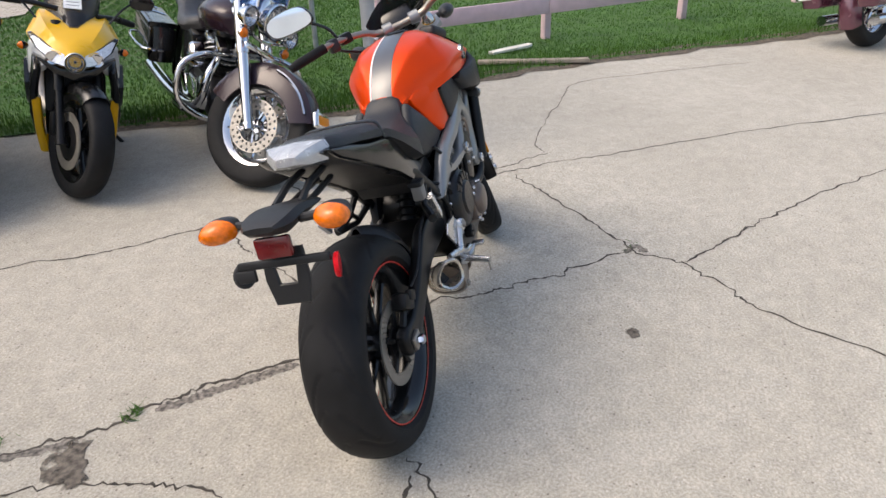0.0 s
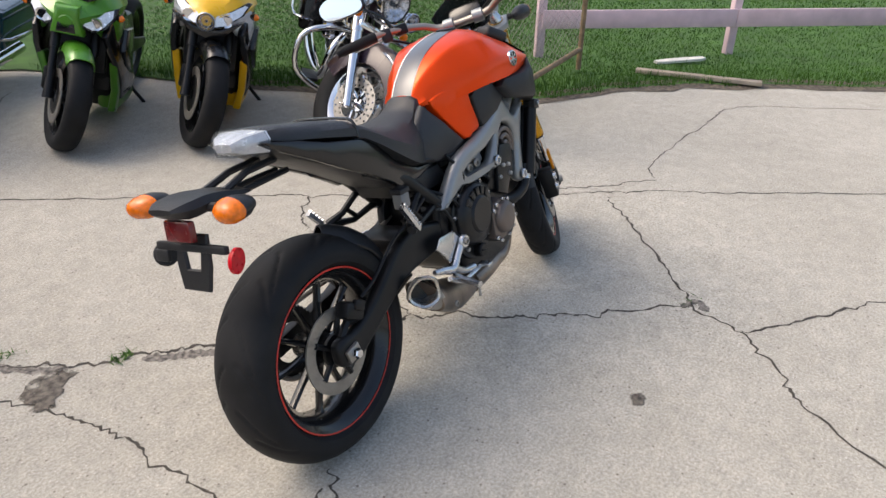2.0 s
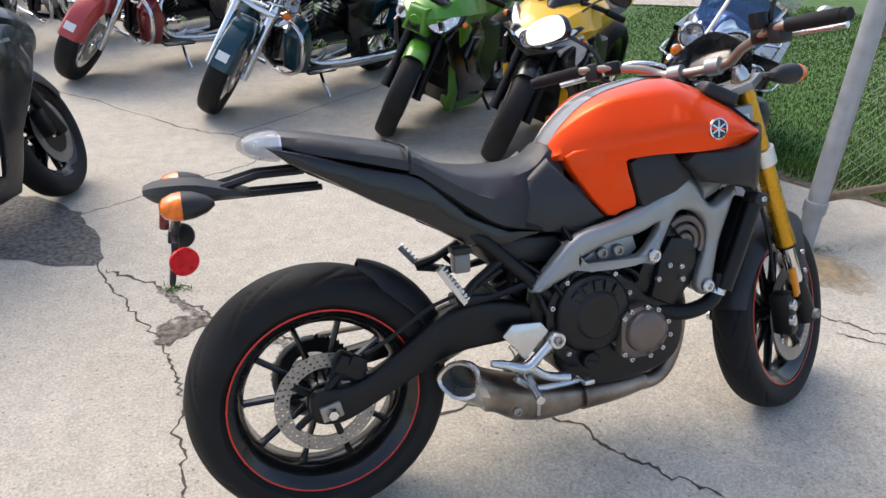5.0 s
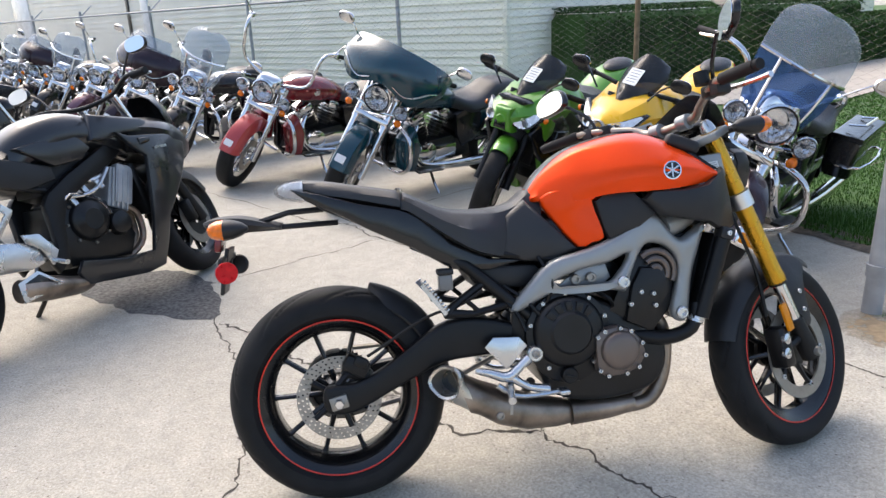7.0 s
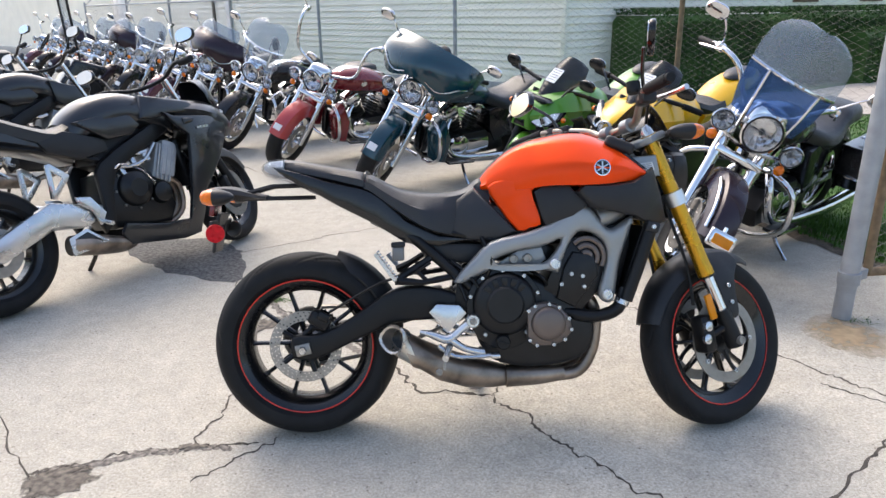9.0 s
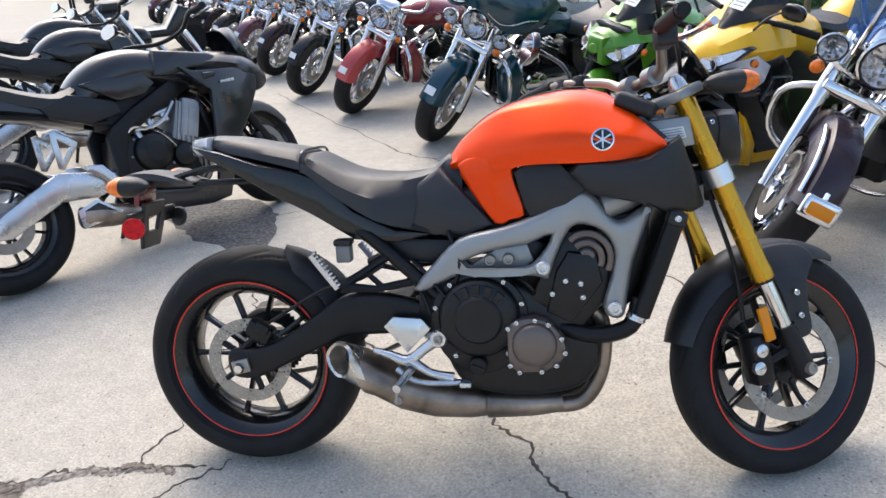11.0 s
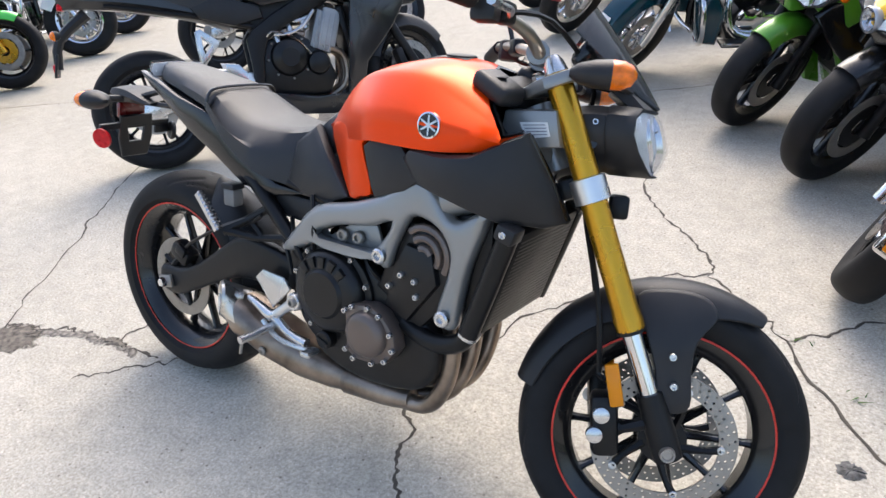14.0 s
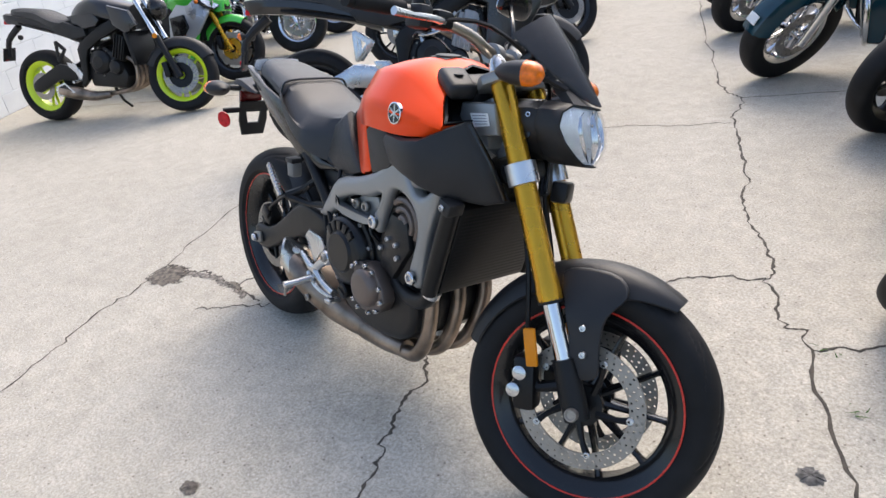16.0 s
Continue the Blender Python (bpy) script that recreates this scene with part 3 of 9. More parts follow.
def place():
    b = bm()
    lim = [-400, -120, -40, -16, -8, -4, -2] + [-1.4 + 0.14 * k for k in range(33)] + [4, 8, 16, 40, 120, 400]
    vs = [[b.verts.new((x, y, sag(x, y))) for y in lim] for x in lim]
    for i in range(len(lim) - 1):
        for j in range(len(lim) - 1):
            b.faces.new((vs[i][j], vs[i + 1][j], vs[i + 1][j + 1], vs[i][j + 1]))
    g = part("ground", b, "concrete")
    tagged(g, "worn pale concrete yard, washed out and cracked", "ground", kind="structure")
    edge = smooth_line([(1.2, 5.2, 0), (1.75, 4.3, 0), (2.1, 3.55, 0), (2.46, 2.85, 0), (2.75, 2.25, 0), (3.0, 1.6, 0), (3.35, 1.2, 0), (4.1, 0.78, 0), (4.66, 0.17, 0), (5.34, -0.75, 0), (6.1, -1.77, 0), (6.93, -2.75, 0), (9.5, -5.6, 0), (14, -10, 0), (40, -34, 0)], 5)
    rnd = random.Random(4)
    near = [(p.x + rnd.uniform(-0.03, 0.03), p.y + rnd.uniform(-0.03, 0.03)) for p in edge]
    b = bm()
    face_sheet(b, near + [(90, -34), (90, 90), (-5, 90), (-5, 12)], 0.012)
    bmesh.ops.triangulate(b, faces=b.faces[:])
    tagged(part("lawn", b, "lawn_soil"), "mown green lawn behind the yard", "lawn", kind="structure")
    # grass blades: dense where the camera passes near, thinner far off
    blades = bm()
    vl, fl = [], []
    line = [Vector((x, y, 0)) for x, y in near[5:62]]

    def blade(x, y, h, w):
        a, t = rnd.uniform(0, 6.283), rnd.uniform(-0.5, 0.5)
        dx, dy = math.cos(a) * w, math.sin(a) * w
        k = len(vl)
        vl.extend([(x - dx, y - dy, 0.008), (x + dx, y + dy, 0.008), (x + t * h * dy / w * 0.8, y - t * h * dx / w * 0.8, h)])
        fl.append((k, k + 1, k + 2))
    n = 0
    while n < 150000:
        p = rnd.choice(line)
        d = rnd.random() ** 1.7 * 7.0
        x, y = p.x + rnd.uniform(-0.35, 0.35) + d * 0.78, p.y + rnd.uniform(-0.35, 0.35) + d * 0.63
        n += 1
        if near_side(x, y, near) < -0.004 * rnd.random():
            continue
        h = rnd.uniform(0.018, 0.042) * (2.0 if d < 0.16 else 1.0)
        blade(x, y, h, rnd.uniform(0.0022, 0.0045) * (1 + d * 0.35))
    me = bpy.data.meshes.new("grass")
    me.from_pydata(vl, [], fl)
    me.materials.append(M["grass"])
    tagged(new("grass", me), "short green lawn grass", "grass", kind="stuff")
    # dirt band along the lawn's edge
    b = bm()
    rows = [[Vector((x - 0.03 - 0.09 * rnd.random(), y - 0.02 - 0.08 * rnd.random(), 0.004)), Vector((x + 0.1, y + 0.08, 0.016))] for x, y in near[12:64]]
    rings(b, rows, False, False)
    tagged(part("edge_soil", b, "soil"), "bare soil along the lawn's edge", "soil", kind="structure")
    # tan path and hedge behind the lawn
    b = bm()
    face_sheet(b, [(3.2, 8.2), (6.2, 7.4), (14, 13.2), (30, 25), (28, 28), (12.5, 15.4), (6.4, 10.3), (3.0, 9.2)], 0.03)
    tagged(part("garden_path", b, "path"), "tan concrete garden path", "path", kind="structure")
    b = bm()
    face_sheet(b, [(10.5, 6.0), (30, -8), (31, -6.4), (11.4, 7.2)], 0.03)
    tagged(part("far_path", b, "path"), "pale footpath across the lawn", "path", kind="structure")
    hedge(Vector((3.2, 9.9, 0)), Vector((10.4, 14.0, 0)), 1.32, 0.9, 1)
    hedge(Vector((7.6, 11.7, 0)), Vector((15.5, 17.0, 0)), 0.95, 0.9, 2)
    # The third one is added in place of loose brown shrubs and trees.
    hedge(Vector((12.2, 12.6, 0)), Vector((20.5, 15.8, 0)), 1.5, 1.1, 3)
    return near


def near_side(x, y, near):
    """Positive on the lawn's side of its edge line."""
    best, val = 1e9, -1.0
    for i in range(0, len(near) - 1, 2):
        ax, ay = near[i]
        bx, by = near[i + 1]
        mx, my = (ax + bx) / 2, (ay + by) / 2
        d = (x - mx) ** 2 + (y - my) ** 2
        if d < best:
            best = d
            val = (bx - ax) * (y - ay) - (by - ay) * (x - ax)
    return val


def hedge(p, q, h, d, seed):
    """A clipped hedge: a dark core under a skin of many small leaves."""
    rnd = random.Random(seed)
    u = (q - p).normalized()
    v = Vector((-u.y, u.x, 0))
    L = (q - p).length
    t = thing("hedge", "clipped dark green privet hedge", "hedge", Matrix.Translation(p))
    b = bm()
    rows = []
    for k in range(15):
        s = L * k / 14
        w = d * (0.84 + 0.05 * rnd.random())
        hh = h * (0.95 + 0.02 * rnd.random())
        c = u * s
        rows.append([c + v * (-w / 2), c + v * (-w / 2) + Vector((0, 0, hh - 0.1)), c + v * (-w / 2 + 0.1) + Vector((0, 0, hh)), c + v * (w / 2 - 0.1) + Vector((0, 0, hh)), c + v * (w / 2) + Vector((0, 0, hh - 0.1)), c + v * (w / 2)])
    part("core", rings(b, rows), "hedge", t)
    vl, fl = [], []
    for i in range(16000):
        s = rnd.uniform(0, L)
        if rnd.random() < 0.45:
            c = u * s + v * rnd.uniform(-d / 2, d / 2) + Vector((0, 0, h + rnd.uniform(-0.03, 0.06)))
        else:
            c = u * s + v * (-d / 2 + rnd.uniform(-0.06, 0.05)) + Vector((0, 0, rnd.uniform(0.02, h)))
        r = rnd.uniform(0.018, 0.036)
        a = Vector((rnd.gauss(0, 1), rnd.gauss(0, 1), rnd.gauss(0, 1))).normalized()
        e = a.orthogonal().normalized()
        f = a.cross(e)
        k = len(vl)
        vl.extend([c + e * r, c + f * r * 0.55, c - e * r, c - f * r * 0.55])
        fl.append((k, k + 1, k + 2, k + 3))
    me = bpy.data.meshes.new("leaves")
    me.from_pydata([tuple(x) for x in vl], [], fl)
    me.materials.append(M["hedge"])
    lv = new("leaves", me)
    lv.parent = t


def wire_mesh(u, L, h, z0, cell=0.06, r=0.0016):
    """Woven wire: zigzag strands that hook into one another."""
    vl, fl = [], []
    n, rows = int(L / cell), int((h - z0) / (cell / 2))
    for i in range(n):
        prev = None
        for k in range(rows + 1):
            x = i * cell + (cell if (k + i) % 2 else 0.0)
            z = z0 + k * cell / 2
            off = Vector((-u.y, u.x, 0)) * (0.002 if (k + i) % 2 else -0.002)
            c = u * x * 1.0 + off + Vector((0, 0, z))
            base = len(vl)
            for a in range(3):
                ang = 2.094 * a
                vl.append(tuple(c + u * (r * math.cos(ang)) + Vector((-u.y, u.x, 0)) * (r * math.sin(ang))))
            if prev is not None:
                for a in range(3):
                    c2 = (a + 1) % 3
                    fl.append((prev + a, prev + c2, base + c2, base + a))
            prev = base
    me = bpy.data.meshes.new("wire_mesh")
    me.from_pydata(vl, [], fl)
    me.materials.append(M["wire"])
    return me


def fences():
    # long wire fence behind the parked row
    base = Vector((1.6, 1.5, 0)) + BACK * 3.25
    p0 = base + ROW * -1.4
    L = 23.0
    t = thing("wire_fence", "weathered chain-link fence on steel posts", "fence", Matrix.Translation(p0))
    for k, s in enumerate((0.0, 3.4, 6.7, 10.05, 13.3, 16.45, 19.3, 22.9)):
        b = tube(bm(), [ROW * s, ROW * s + Vector((0, 0, 1.72))], 0.026, 10)
        ball(b, ROW * s + Vector((0, 0, 1.73)), (0.03, 0.03, 0.02), 8)
        q = part("post", b, "rust" if k == 1 else "galv", t)
        if k > 2:
            part("barb_arm", rod(bm(), ROW * s + Vector((0, 0, 1.64)), ROW * s + Vector((0.2, 0.16, 1.86)), 0.012, 6), "galv", q)
    part("top_rail", tube(bm(), [Vector((0, 0, 1.64)), ROW * L + Vector((0, 0, 1.64))], 0.02, 8), "galv", t)
    w = new("wire_netting", wire_mesh(ROW, L, 1.62, 0.03))
    w.parent = t
    tagged(w, "woven wire netting", kind="stuff")
    # gate post and the open gate
    b = tube(bm(), [Vector((2.34, 0.98, 0.0)), Vector((2.42, 1.03, 2.3))], 0.042, 16)
    ball(b, Vector((2.42, 1.03, 2.3)), (0.046, 0.046, 0.03), 10)
    gp = tagged(part("gate_post", b, "galv"), "leaning galvanised steel gate post", "post")
    b = turned(bm(), [(0.043, -0.03), (0.05, -0.028), (0.05, 0.028), (0.043, 0.03)], (2.348, 0.985, 0.2), "z", 16)
    box(b, (2.41, 1.02, 0.2), (0.1, 0.03, 0.05), (0, 0, 30), 0.004)
    part("hinge_band", b, "galv", gp)
    g = thing("yard_gate", "rusty pipe gate with chain-link, standing open", "gate", Matrix.Translation((2.47, 1.06, 0)))
    u = Vector((0.993, 0.12, 0)).normalized()
    W, z0, z1 = 1.75, 0.2, 1.72
    for nm, a, c in (("gate_stile", u * 0 + Vector((0, 0, z0)), u * 0 + Vector((0, 0, z1))), ("gate_stile", u * W + Vector((0, 0, 0.04)), u * W + Vector((0, 0, z1))), ("gate_rail", Vector((0, 0, z0)), u * W + Vector((0, 0, z0))), ("gate_rail", Vector((0, 0, z1)), u * W + Vector((0, 0, z1))), ("gate_rail", Vector((0, 0, 0.95)), u * W + Vector((0, 0, 0.95)))):
        part(nm, tube(bm(), [a, c], 0.021, 10), "rust", g)
    w = new("wire_netting", wire_mesh(u, W, z1, z0, 0.055))
    w.parent = g
    tagged(w, "woven wire netting", kind="stuff")
    # pink board fence on the lawn
    u = Vector((0.68, -0.73, 0)).normalized()
    t = thing("board_fence", "low fence of faded pink boards", "fence", Matrix.Translation((4.45, 1.75, 0)))
    for k in range(6):
        s = 1.74 * k
        part("post", box(bm(), u * s + Vector((0.035, 0.03, 0.28)), (0.075, 0.075, 0.56), (0, 0, -47), 0.008), "pink", t)
    for k in range(5):
        c = u * (1.74 * (k + 0.5)) + Vector((0, 0, 0.33))
        part("board", box(bm(), c, (1.735, 0.025, 0.15), (0.0, 0.0, -47), 0.004), "pink", t)
    # boards lying at the lawn's edge
    b = box(bm(), (4.62, 0.44, 0.035), (0.09, 0.95, 0.03), (0, 3, 14), 0.004)
    tagged(part("timber_plank", b, "old_wood"), "grey weathered plank lying at the lawn's edge", "plank")
    b = plate(bm(), [(-0.2, -0.03), (0.16, -0.035), (0.22, -0.01), (0.2, 0.035), (-0.1, 0.04), (-0.22, 0.02)], -0.012, 0.012, (), 0.003, 1, "z")
    b.transform(pose(5.03, 0.72, 0.04, 3, -4, -50))
    tagged(part("broken_board", b, "pale_wood"), "pale broken board lying on the grass", "board")


def siding_wall(b0, u, L, H, out, t, name):
    """A wall with lapped boards, each its own piece."""
    n = int(H / 0.115)
    for k in range(n):
        z = 0.25 + 0.115 * k
        o = bm()
        p, q = b0, b0 + u * L
        rows = [[p + Vector((0, 0, z)) + out * 0.024, p + Vector((0, 0, z + 0.118)) + out * 0.002, p + Vector((0, 0, z + 0.118)) - out * 0.012, p + Vector((0, 0, z)) - out * 0.006],
                [q + Vector((0, 0, z)) + out * 0.024, q + Vector((0, 0, z + 0.118)) + out * 0.002, q + Vector((0, 0, z + 0.118)) - out * 0.012, q + Vector((0, 0, z)) - out * 0.006]]
        part("siding_board", rings(o, rows), "siding", t)


def buildings():
    C = Vector((2.1, 9.25, 0))
    u1 = Vector((-0.74, 0.67, 0)).normalized()
    u2 = Vector((0.67, 0.74, 0)).normalized()
    t = tagged(new("house_wall"), "cream house wall with lapped siding boards", "house", kind="structure")
    b = bm()
    rows = []
    for z in (0.0, 3.4):
        rows.append([C + u1 * 40 + u2 * 0.02 + Vector((0, 0, z)), C + u1 * 0.02 + u2 * 0.02 + Vector((0, 0, z)), C + u2 * 9 + u1 * 0.02 + Vector((0, 0, z)), C + u2 * 9 + u1 * 40 + Vector((0, 0, z))])
    part("wall_core", rings(b, rows), "siding", t)
    siding_wall(C, u1, 40, 3.2, -u2, t, "a")
    siding_wall(C, u2, 9, 3.2, -u1, t, "b")
    part("corner_board", box(bm(), C + Vector((0, 0, 1.7)), (0.09, 0.09, 3.4), (0, 0, 48), 0.004), "siding", t)
    part("foundation", box(bm(), C + u1 * 20 + Vector((0, 0, 0.12)), (40, 0.06, 0.25), (0, 0, math.degrees(math.atan2(u1.y, u1.x))), 0.004), "galv", t)
    # a pale downpipe and door strip on the long wall
    for s, w, mat in ((9.5, 0.28, "white"), (10.2, 0.1, "grey_paint"), (15.5, 0.9, "white")):
        part("door_trim", box(bm(), C + u1 * s - u2 * 0.03 + Vector((0, 0, 1.35)), (w, 0.04, 2.6), (0, 0, math.degrees(math.atan2(u1.y, u1.x))), 0.006), mat, t)
    # house behind the hedge: siding with windows
    h = tagged(new("garden_house"), "pale house with dark windows behind the hedge", "house", kind="structure")
    D = Vector((5.2, 17.5, 0))
    v = Vector((0.86, 0.5, 0)).normalized()
    nrm = Vector((0.5, -0.86, 0)).normalized()
    b = bm()
    rows = [[D + Vector((0, 0, z)), D + v * 16 + Vector((0, 0, z)), D + v * 16 - nrm * 6 + Vector((0, 0, z)), D - nrm * 6 + Vector((0, 0, z))] for z in (0.0, 4.5)]
    part("wall_core", rings(b, rows), "siding", h)
    ang = math.degrees(math.atan2(v.y, v.x))
    for k in range(14):
        part("siding_board", box(bm(), D + v * 8 + nrm * 0.01 + Vector((0, 0, 1.0 + 0.22 * k)), (16, 0.03, 0.2), (6, 0, ang), 0.003), "siding", h)
    for s in (0.9, 3.4, 6.4, 9.6, 12.4):
        w = part("window_frame", box(bm(), D + v * s + nrm * 0.03 + Vector((0, 0, 2.1)), (1.15, 0.08, 1.25), (0, 0, ang), 0.01), "brown_wood", h)
        part("pane", box(bm(), D + v * s + nrm * 0.075 + Vector((0, 0, 2.1)), (0.95, 0.01, 1.05), (0, 0, ang), 0.002), "dark_window", w)
    # white block wall by the far row
    p, q = Vector((-4.2, -2.0, 0)), Vector((-9.4, 2.3, 0))
    u = (q - p).normalized()
    n2 = Vector((-u.y, u.x, 0))
    w = tagged(new("wall_white"), "white painted concrete block wall", "wall", kind="structure")
    L = (q - p).length
    ang = math.degrees(math.atan2(u.y, u.x))
    part("wall_core", box(bm(), p + u * (L / 2) + n2 * 0.093 + Vector((0, 0, 1.5)), (L, 0.2, 3.0), (0, 0, ang), 0), "white_wall", w)
    rnd = random.Random(3)
    sh = None
    for r in range(8):
        for c in range(int(L / 0.4)):
            x = 0.4 * c + (0.2 if r % 2 else 0.0)
            if sh is None:
                ob = part("block", box(bm(), (0, 0, 0), (0.394, 0.05, 0.194), (0, 0, 0), 0.004, 1), "white_wall", w)
                sh = ob.data
            else:
                ob = new("block", sh)
                ob.parent = w
            ob.matrix_world = Matrix.Translation(p + u * (x + 0.2) + n2 * (0.012 + rnd.uniform(0, 0.003)) + Vector((0, 0, 0.1 + 0.2 * r))) @ pose(0, 0, 0, 0, 0, ang)


def crack(name, pts, w, parent, seed, mat="dirt"):
    """A wandering crack filled with dirt, its edges ragged."""
    rnd = random.Random(seed)
    P = smooth_line([(x, y, 0) for x, y in pts], 14)
    rows = []
    off = 0.0
    low, sway = (0.55, 0.003) if mat == "crumbled" else (0.15, 0.008)
    for i, p in enumerate(P):
        d = (P[min(i + 1, len(P) - 1)] - P[max(i - 1, 0)])
        n = Vector((-d.y, d.x, 0)).normalized()
        off = 0.7 * off + rnd.gauss(0, sway)
        a = w * 1.12 * rnd.uniform(low, 1.0) ** 1.3 * (1.0 if 2 < i < len(P) - 3 else 0.5)
        c = w * 1.12 * rnd.uniform(low, 1.0) ** 1.3 * (1.0 if 2 < i < len(P) - 3 else 0.5)
        dip = sag(p.x, p.y)
        rows.append([p + n * (off - a) + Vector((0, 0, dip + 0.0012)), p + n * off + Vector((0, 0, dip + 0.0022)), p + n * (off + c) + Vector((0, 0, dip + 0.0012))])
    ob = part(name, rings(bm(), rows, False, False), mat, parent)
    return ob


def cracks():
    t = tagged(new("concrete_cracks"), "dirt-filled cracks and joints in the concrete", "cracks", kind="structure")
    lines = (
        (((1.95, 0.35), (2.14, 0.16), (2.38, -0.12), (2.59, -0.45), (3.07, -1.1), (3.72, -2.08), (5.2, -4.2)), 0.008),
        (((2.12, 0.1), (1.95, -0.06), (1.67, -0.35), (1.39, -0.57), (1.29, -0.8), (1.12, -0.98), (0.95, -1.16), (0.5, -1.9)), 0.008),
        (((0.66, 0.25), (0.76, 0.1), (0.87, -0.06), (1.01, -0.21), (1.15, -0.36), (1.38, -0.57)), 0.0085),
        (((1.29, -0.81), (1.47, -0.94), (1.8, -1.16), (2.12, -1.4), (2.61, -1.85), (3.8, -2.9)), 0.008),
        (((-0.66, 1.41), (-0.42, 1.2), (-0.31, 1.02), (-0.2, 0.91), (-0.05, 0.8), (0.08, 0.69), (0.26, 0.47), (0.4, 0.29), (0.66, 0.25)), 0.011),
        (((-0.76, 1.63), (-0.65, 1.31), (-0.53, 1.04), (-0.42, 0.78), (-0.38, 0.56), (-0.36, 0.32), (-0.35, 0.1), (-0.4, -0.1)), 0.007),
        (((-0.87, -0.26), (-0.74, -0.21), (-0.58, -0.15), (-0.4, -0.11), (-0.16, -0.08)), 0.011),
        (((-0.09, -0.05), (-0.2, -0.15), (-0.32, -0.3)), 0.006),
        (((0.94, 1.05), (1.05, 1.18), (1.19, 1.32), (1.03, 1.52), (0.79, 1.75), (0.47, 2.22), (0.1, 2.66), (-0.09, 2.98), (-0.41, 3.22), (-1.12, 4.06), (-2.38, 5.59)), 0.008),
        (((1.19, 1.31), (1.39, 1.11), (1.52, 1.03), (1.9, 0.56), (2.02, 0.39), (2.2, 0.21), (2.5, -0.02)), 0.008),
        (((1.52, 1.03), (1.68, 1.19), (1.9, 1.5)), 0.008),
        (((0.94, 1.05), (0.8, 0.8), (0.7, 0.45), (0.66, 0.25)), 0.006),
        (((-0.9, 1.92), (-0.5, 2.2), (-0.2, 2.42), (0.1, 2.62)), 0.005),
        (((-0.13, 3.04), (0.47, 3.52), (1.2, 4.2)), 0.006),
        (((2.5, 0.0), (2.85, 0.1), (3.72, 0.04), (4.2, -0.1), (5.0, -1.34)), 0.005),
        (((-5.0, 4.2), (-3.9, 3.1), (-2.9, 2.1)), 0.006),
    )
    for k, (pts, w) in enumerate(lines):
        crack("crack", pts, w, t, 20 + k)
    # crumbled edges beside the wider cracks
    crack("crumbled_edge", ((-0.1, 0.815), (-0.02, 0.735), (0.06, 0.66), (0.14, 0.57), (0.24, 0.475)), 0.026, t, 61, "crumbled")
    crack("crumbled_edge", ((-0.46, 1.22), (-0.36, 1.06), (-0.28, 0.96)), 0.024, t, 62, "crumbled")
    crack("crumbled_edge", ((-0.84, -0.26), (-0.7, -0.215), (-0.56, -0.16), (-0.42, -0.12)), 0.024, t, 63, "crumbled")
    crack("crumbled_edge", ((-0.44, -0.125), (-0.34, -0.11), (-0.24, -0.115)), 0.02, t, 64, "crumbled")
    crack("crumbled_edge", ((1.33, -0.56), (1.4, -0.6), (1.36, -0.66)), 0.022, t, 65, "crumbled")
    # straight slab joint
    crack("slab_joint", ((-0.48, -0.82), (-0.67, -0.56), (-0.87, -0.26), (-1.34, 0.26), (-1.86, 0.85), (-2.9, 2.1), (-4.4, 3.95)), 0.006, t, 77)
    crack("slab_joint", ((-0.48, -0.82), (-0.1, -1.3), (0.6, -2.2)), 0.006, t, 78)
    crack("slab_joint", ((-2.9, 2.1), (-4.2, 1.1), (-5.6, 0.0)), 0.005, t, 79)

    def patch(name, pts, mat, z, seed, parent=t, jit=0.018):
        rnd = random.Random(seed)
        P = smooth_line([(x, y, 0) for x, y in pts], 6, True)
        b = bm()
        c = sum(P, Vector()) / len(P)
        z += sag(c.x, c.y)
        cv = b.verts.new((c.x, c.y, z + 0.004))
        out = [b.verts.new((p.x + rnd.uniform(-jit, jit), p.y + rnd.uniform(-jit, jit), z)) for p in P]
        mid = [b.verts.new(v.co.lerp(cv.co, 0.4) + Vector((0, 0, rnd.uniform(0, 0.004)))) for v in out]
        for i in range(len(out)):
            j = (i + 1) % len(out)
            b.faces.new((out[i], out[j], mid[j], mid[i]))
            b.faces.new((mid[i], mid[j], cv))
        return part(name, b, mat, parent)
    patch("asphalt_patch", ((-1.6, 2.1), (-1.2, 2.28), (-0.92, 2.12), (-0.78, 1.85), (-0.68, 1.48), (-0.98, 1.55), (-1.3, 1.75)), "tar", 0.002, 5)
    patch("broken_patch", ((-0.46, 0.9), (-0.37, 1.0), (-0.28, 0.98), (-0.27, 0.92), (-0.36, 0.87), (-0.43, 0.8)), "loose_dirt", 0.0015, 6)
    patch("pit", [(0.705 + 0.036 * math.cos(k), -0.632 + 0.03 * math.sin(k)) for k in range(6)], "loose_dirt", 0.0015, 7, t, 0.006)
    patch("pit", [(1.79 + 0.034 * math.cos(k), 0.575 + 0.03 * math.sin(k)) for k in range(6)], "tar", 0.0015, 8, t, 0.005)
    patch("rust_stain", ((2.1, 0.92), (2.3, 1.02), (2.45, 0.85), (2.42, 0.62), (2.26, 0.56), (2.12, 0.7)), "rust_stain", 0.0012, 9)
    patch("corner_hollow", ((-0.88, -0.27), (-0.7, -0.19), (-0.62, -0.25), (-0.74, -0.4)), "loose_dirt", 0.0013, 10)
    patch("corner_hollow", ((-0.46, -0.1), (-0.36, -0.09), (-0.3, -0.1), (-0.42, -0.135)), "loose_dirt", 0.0013, 11)
    # weeds in the cracks
    vl, fl = [], []
    rnd = random.Random(12)
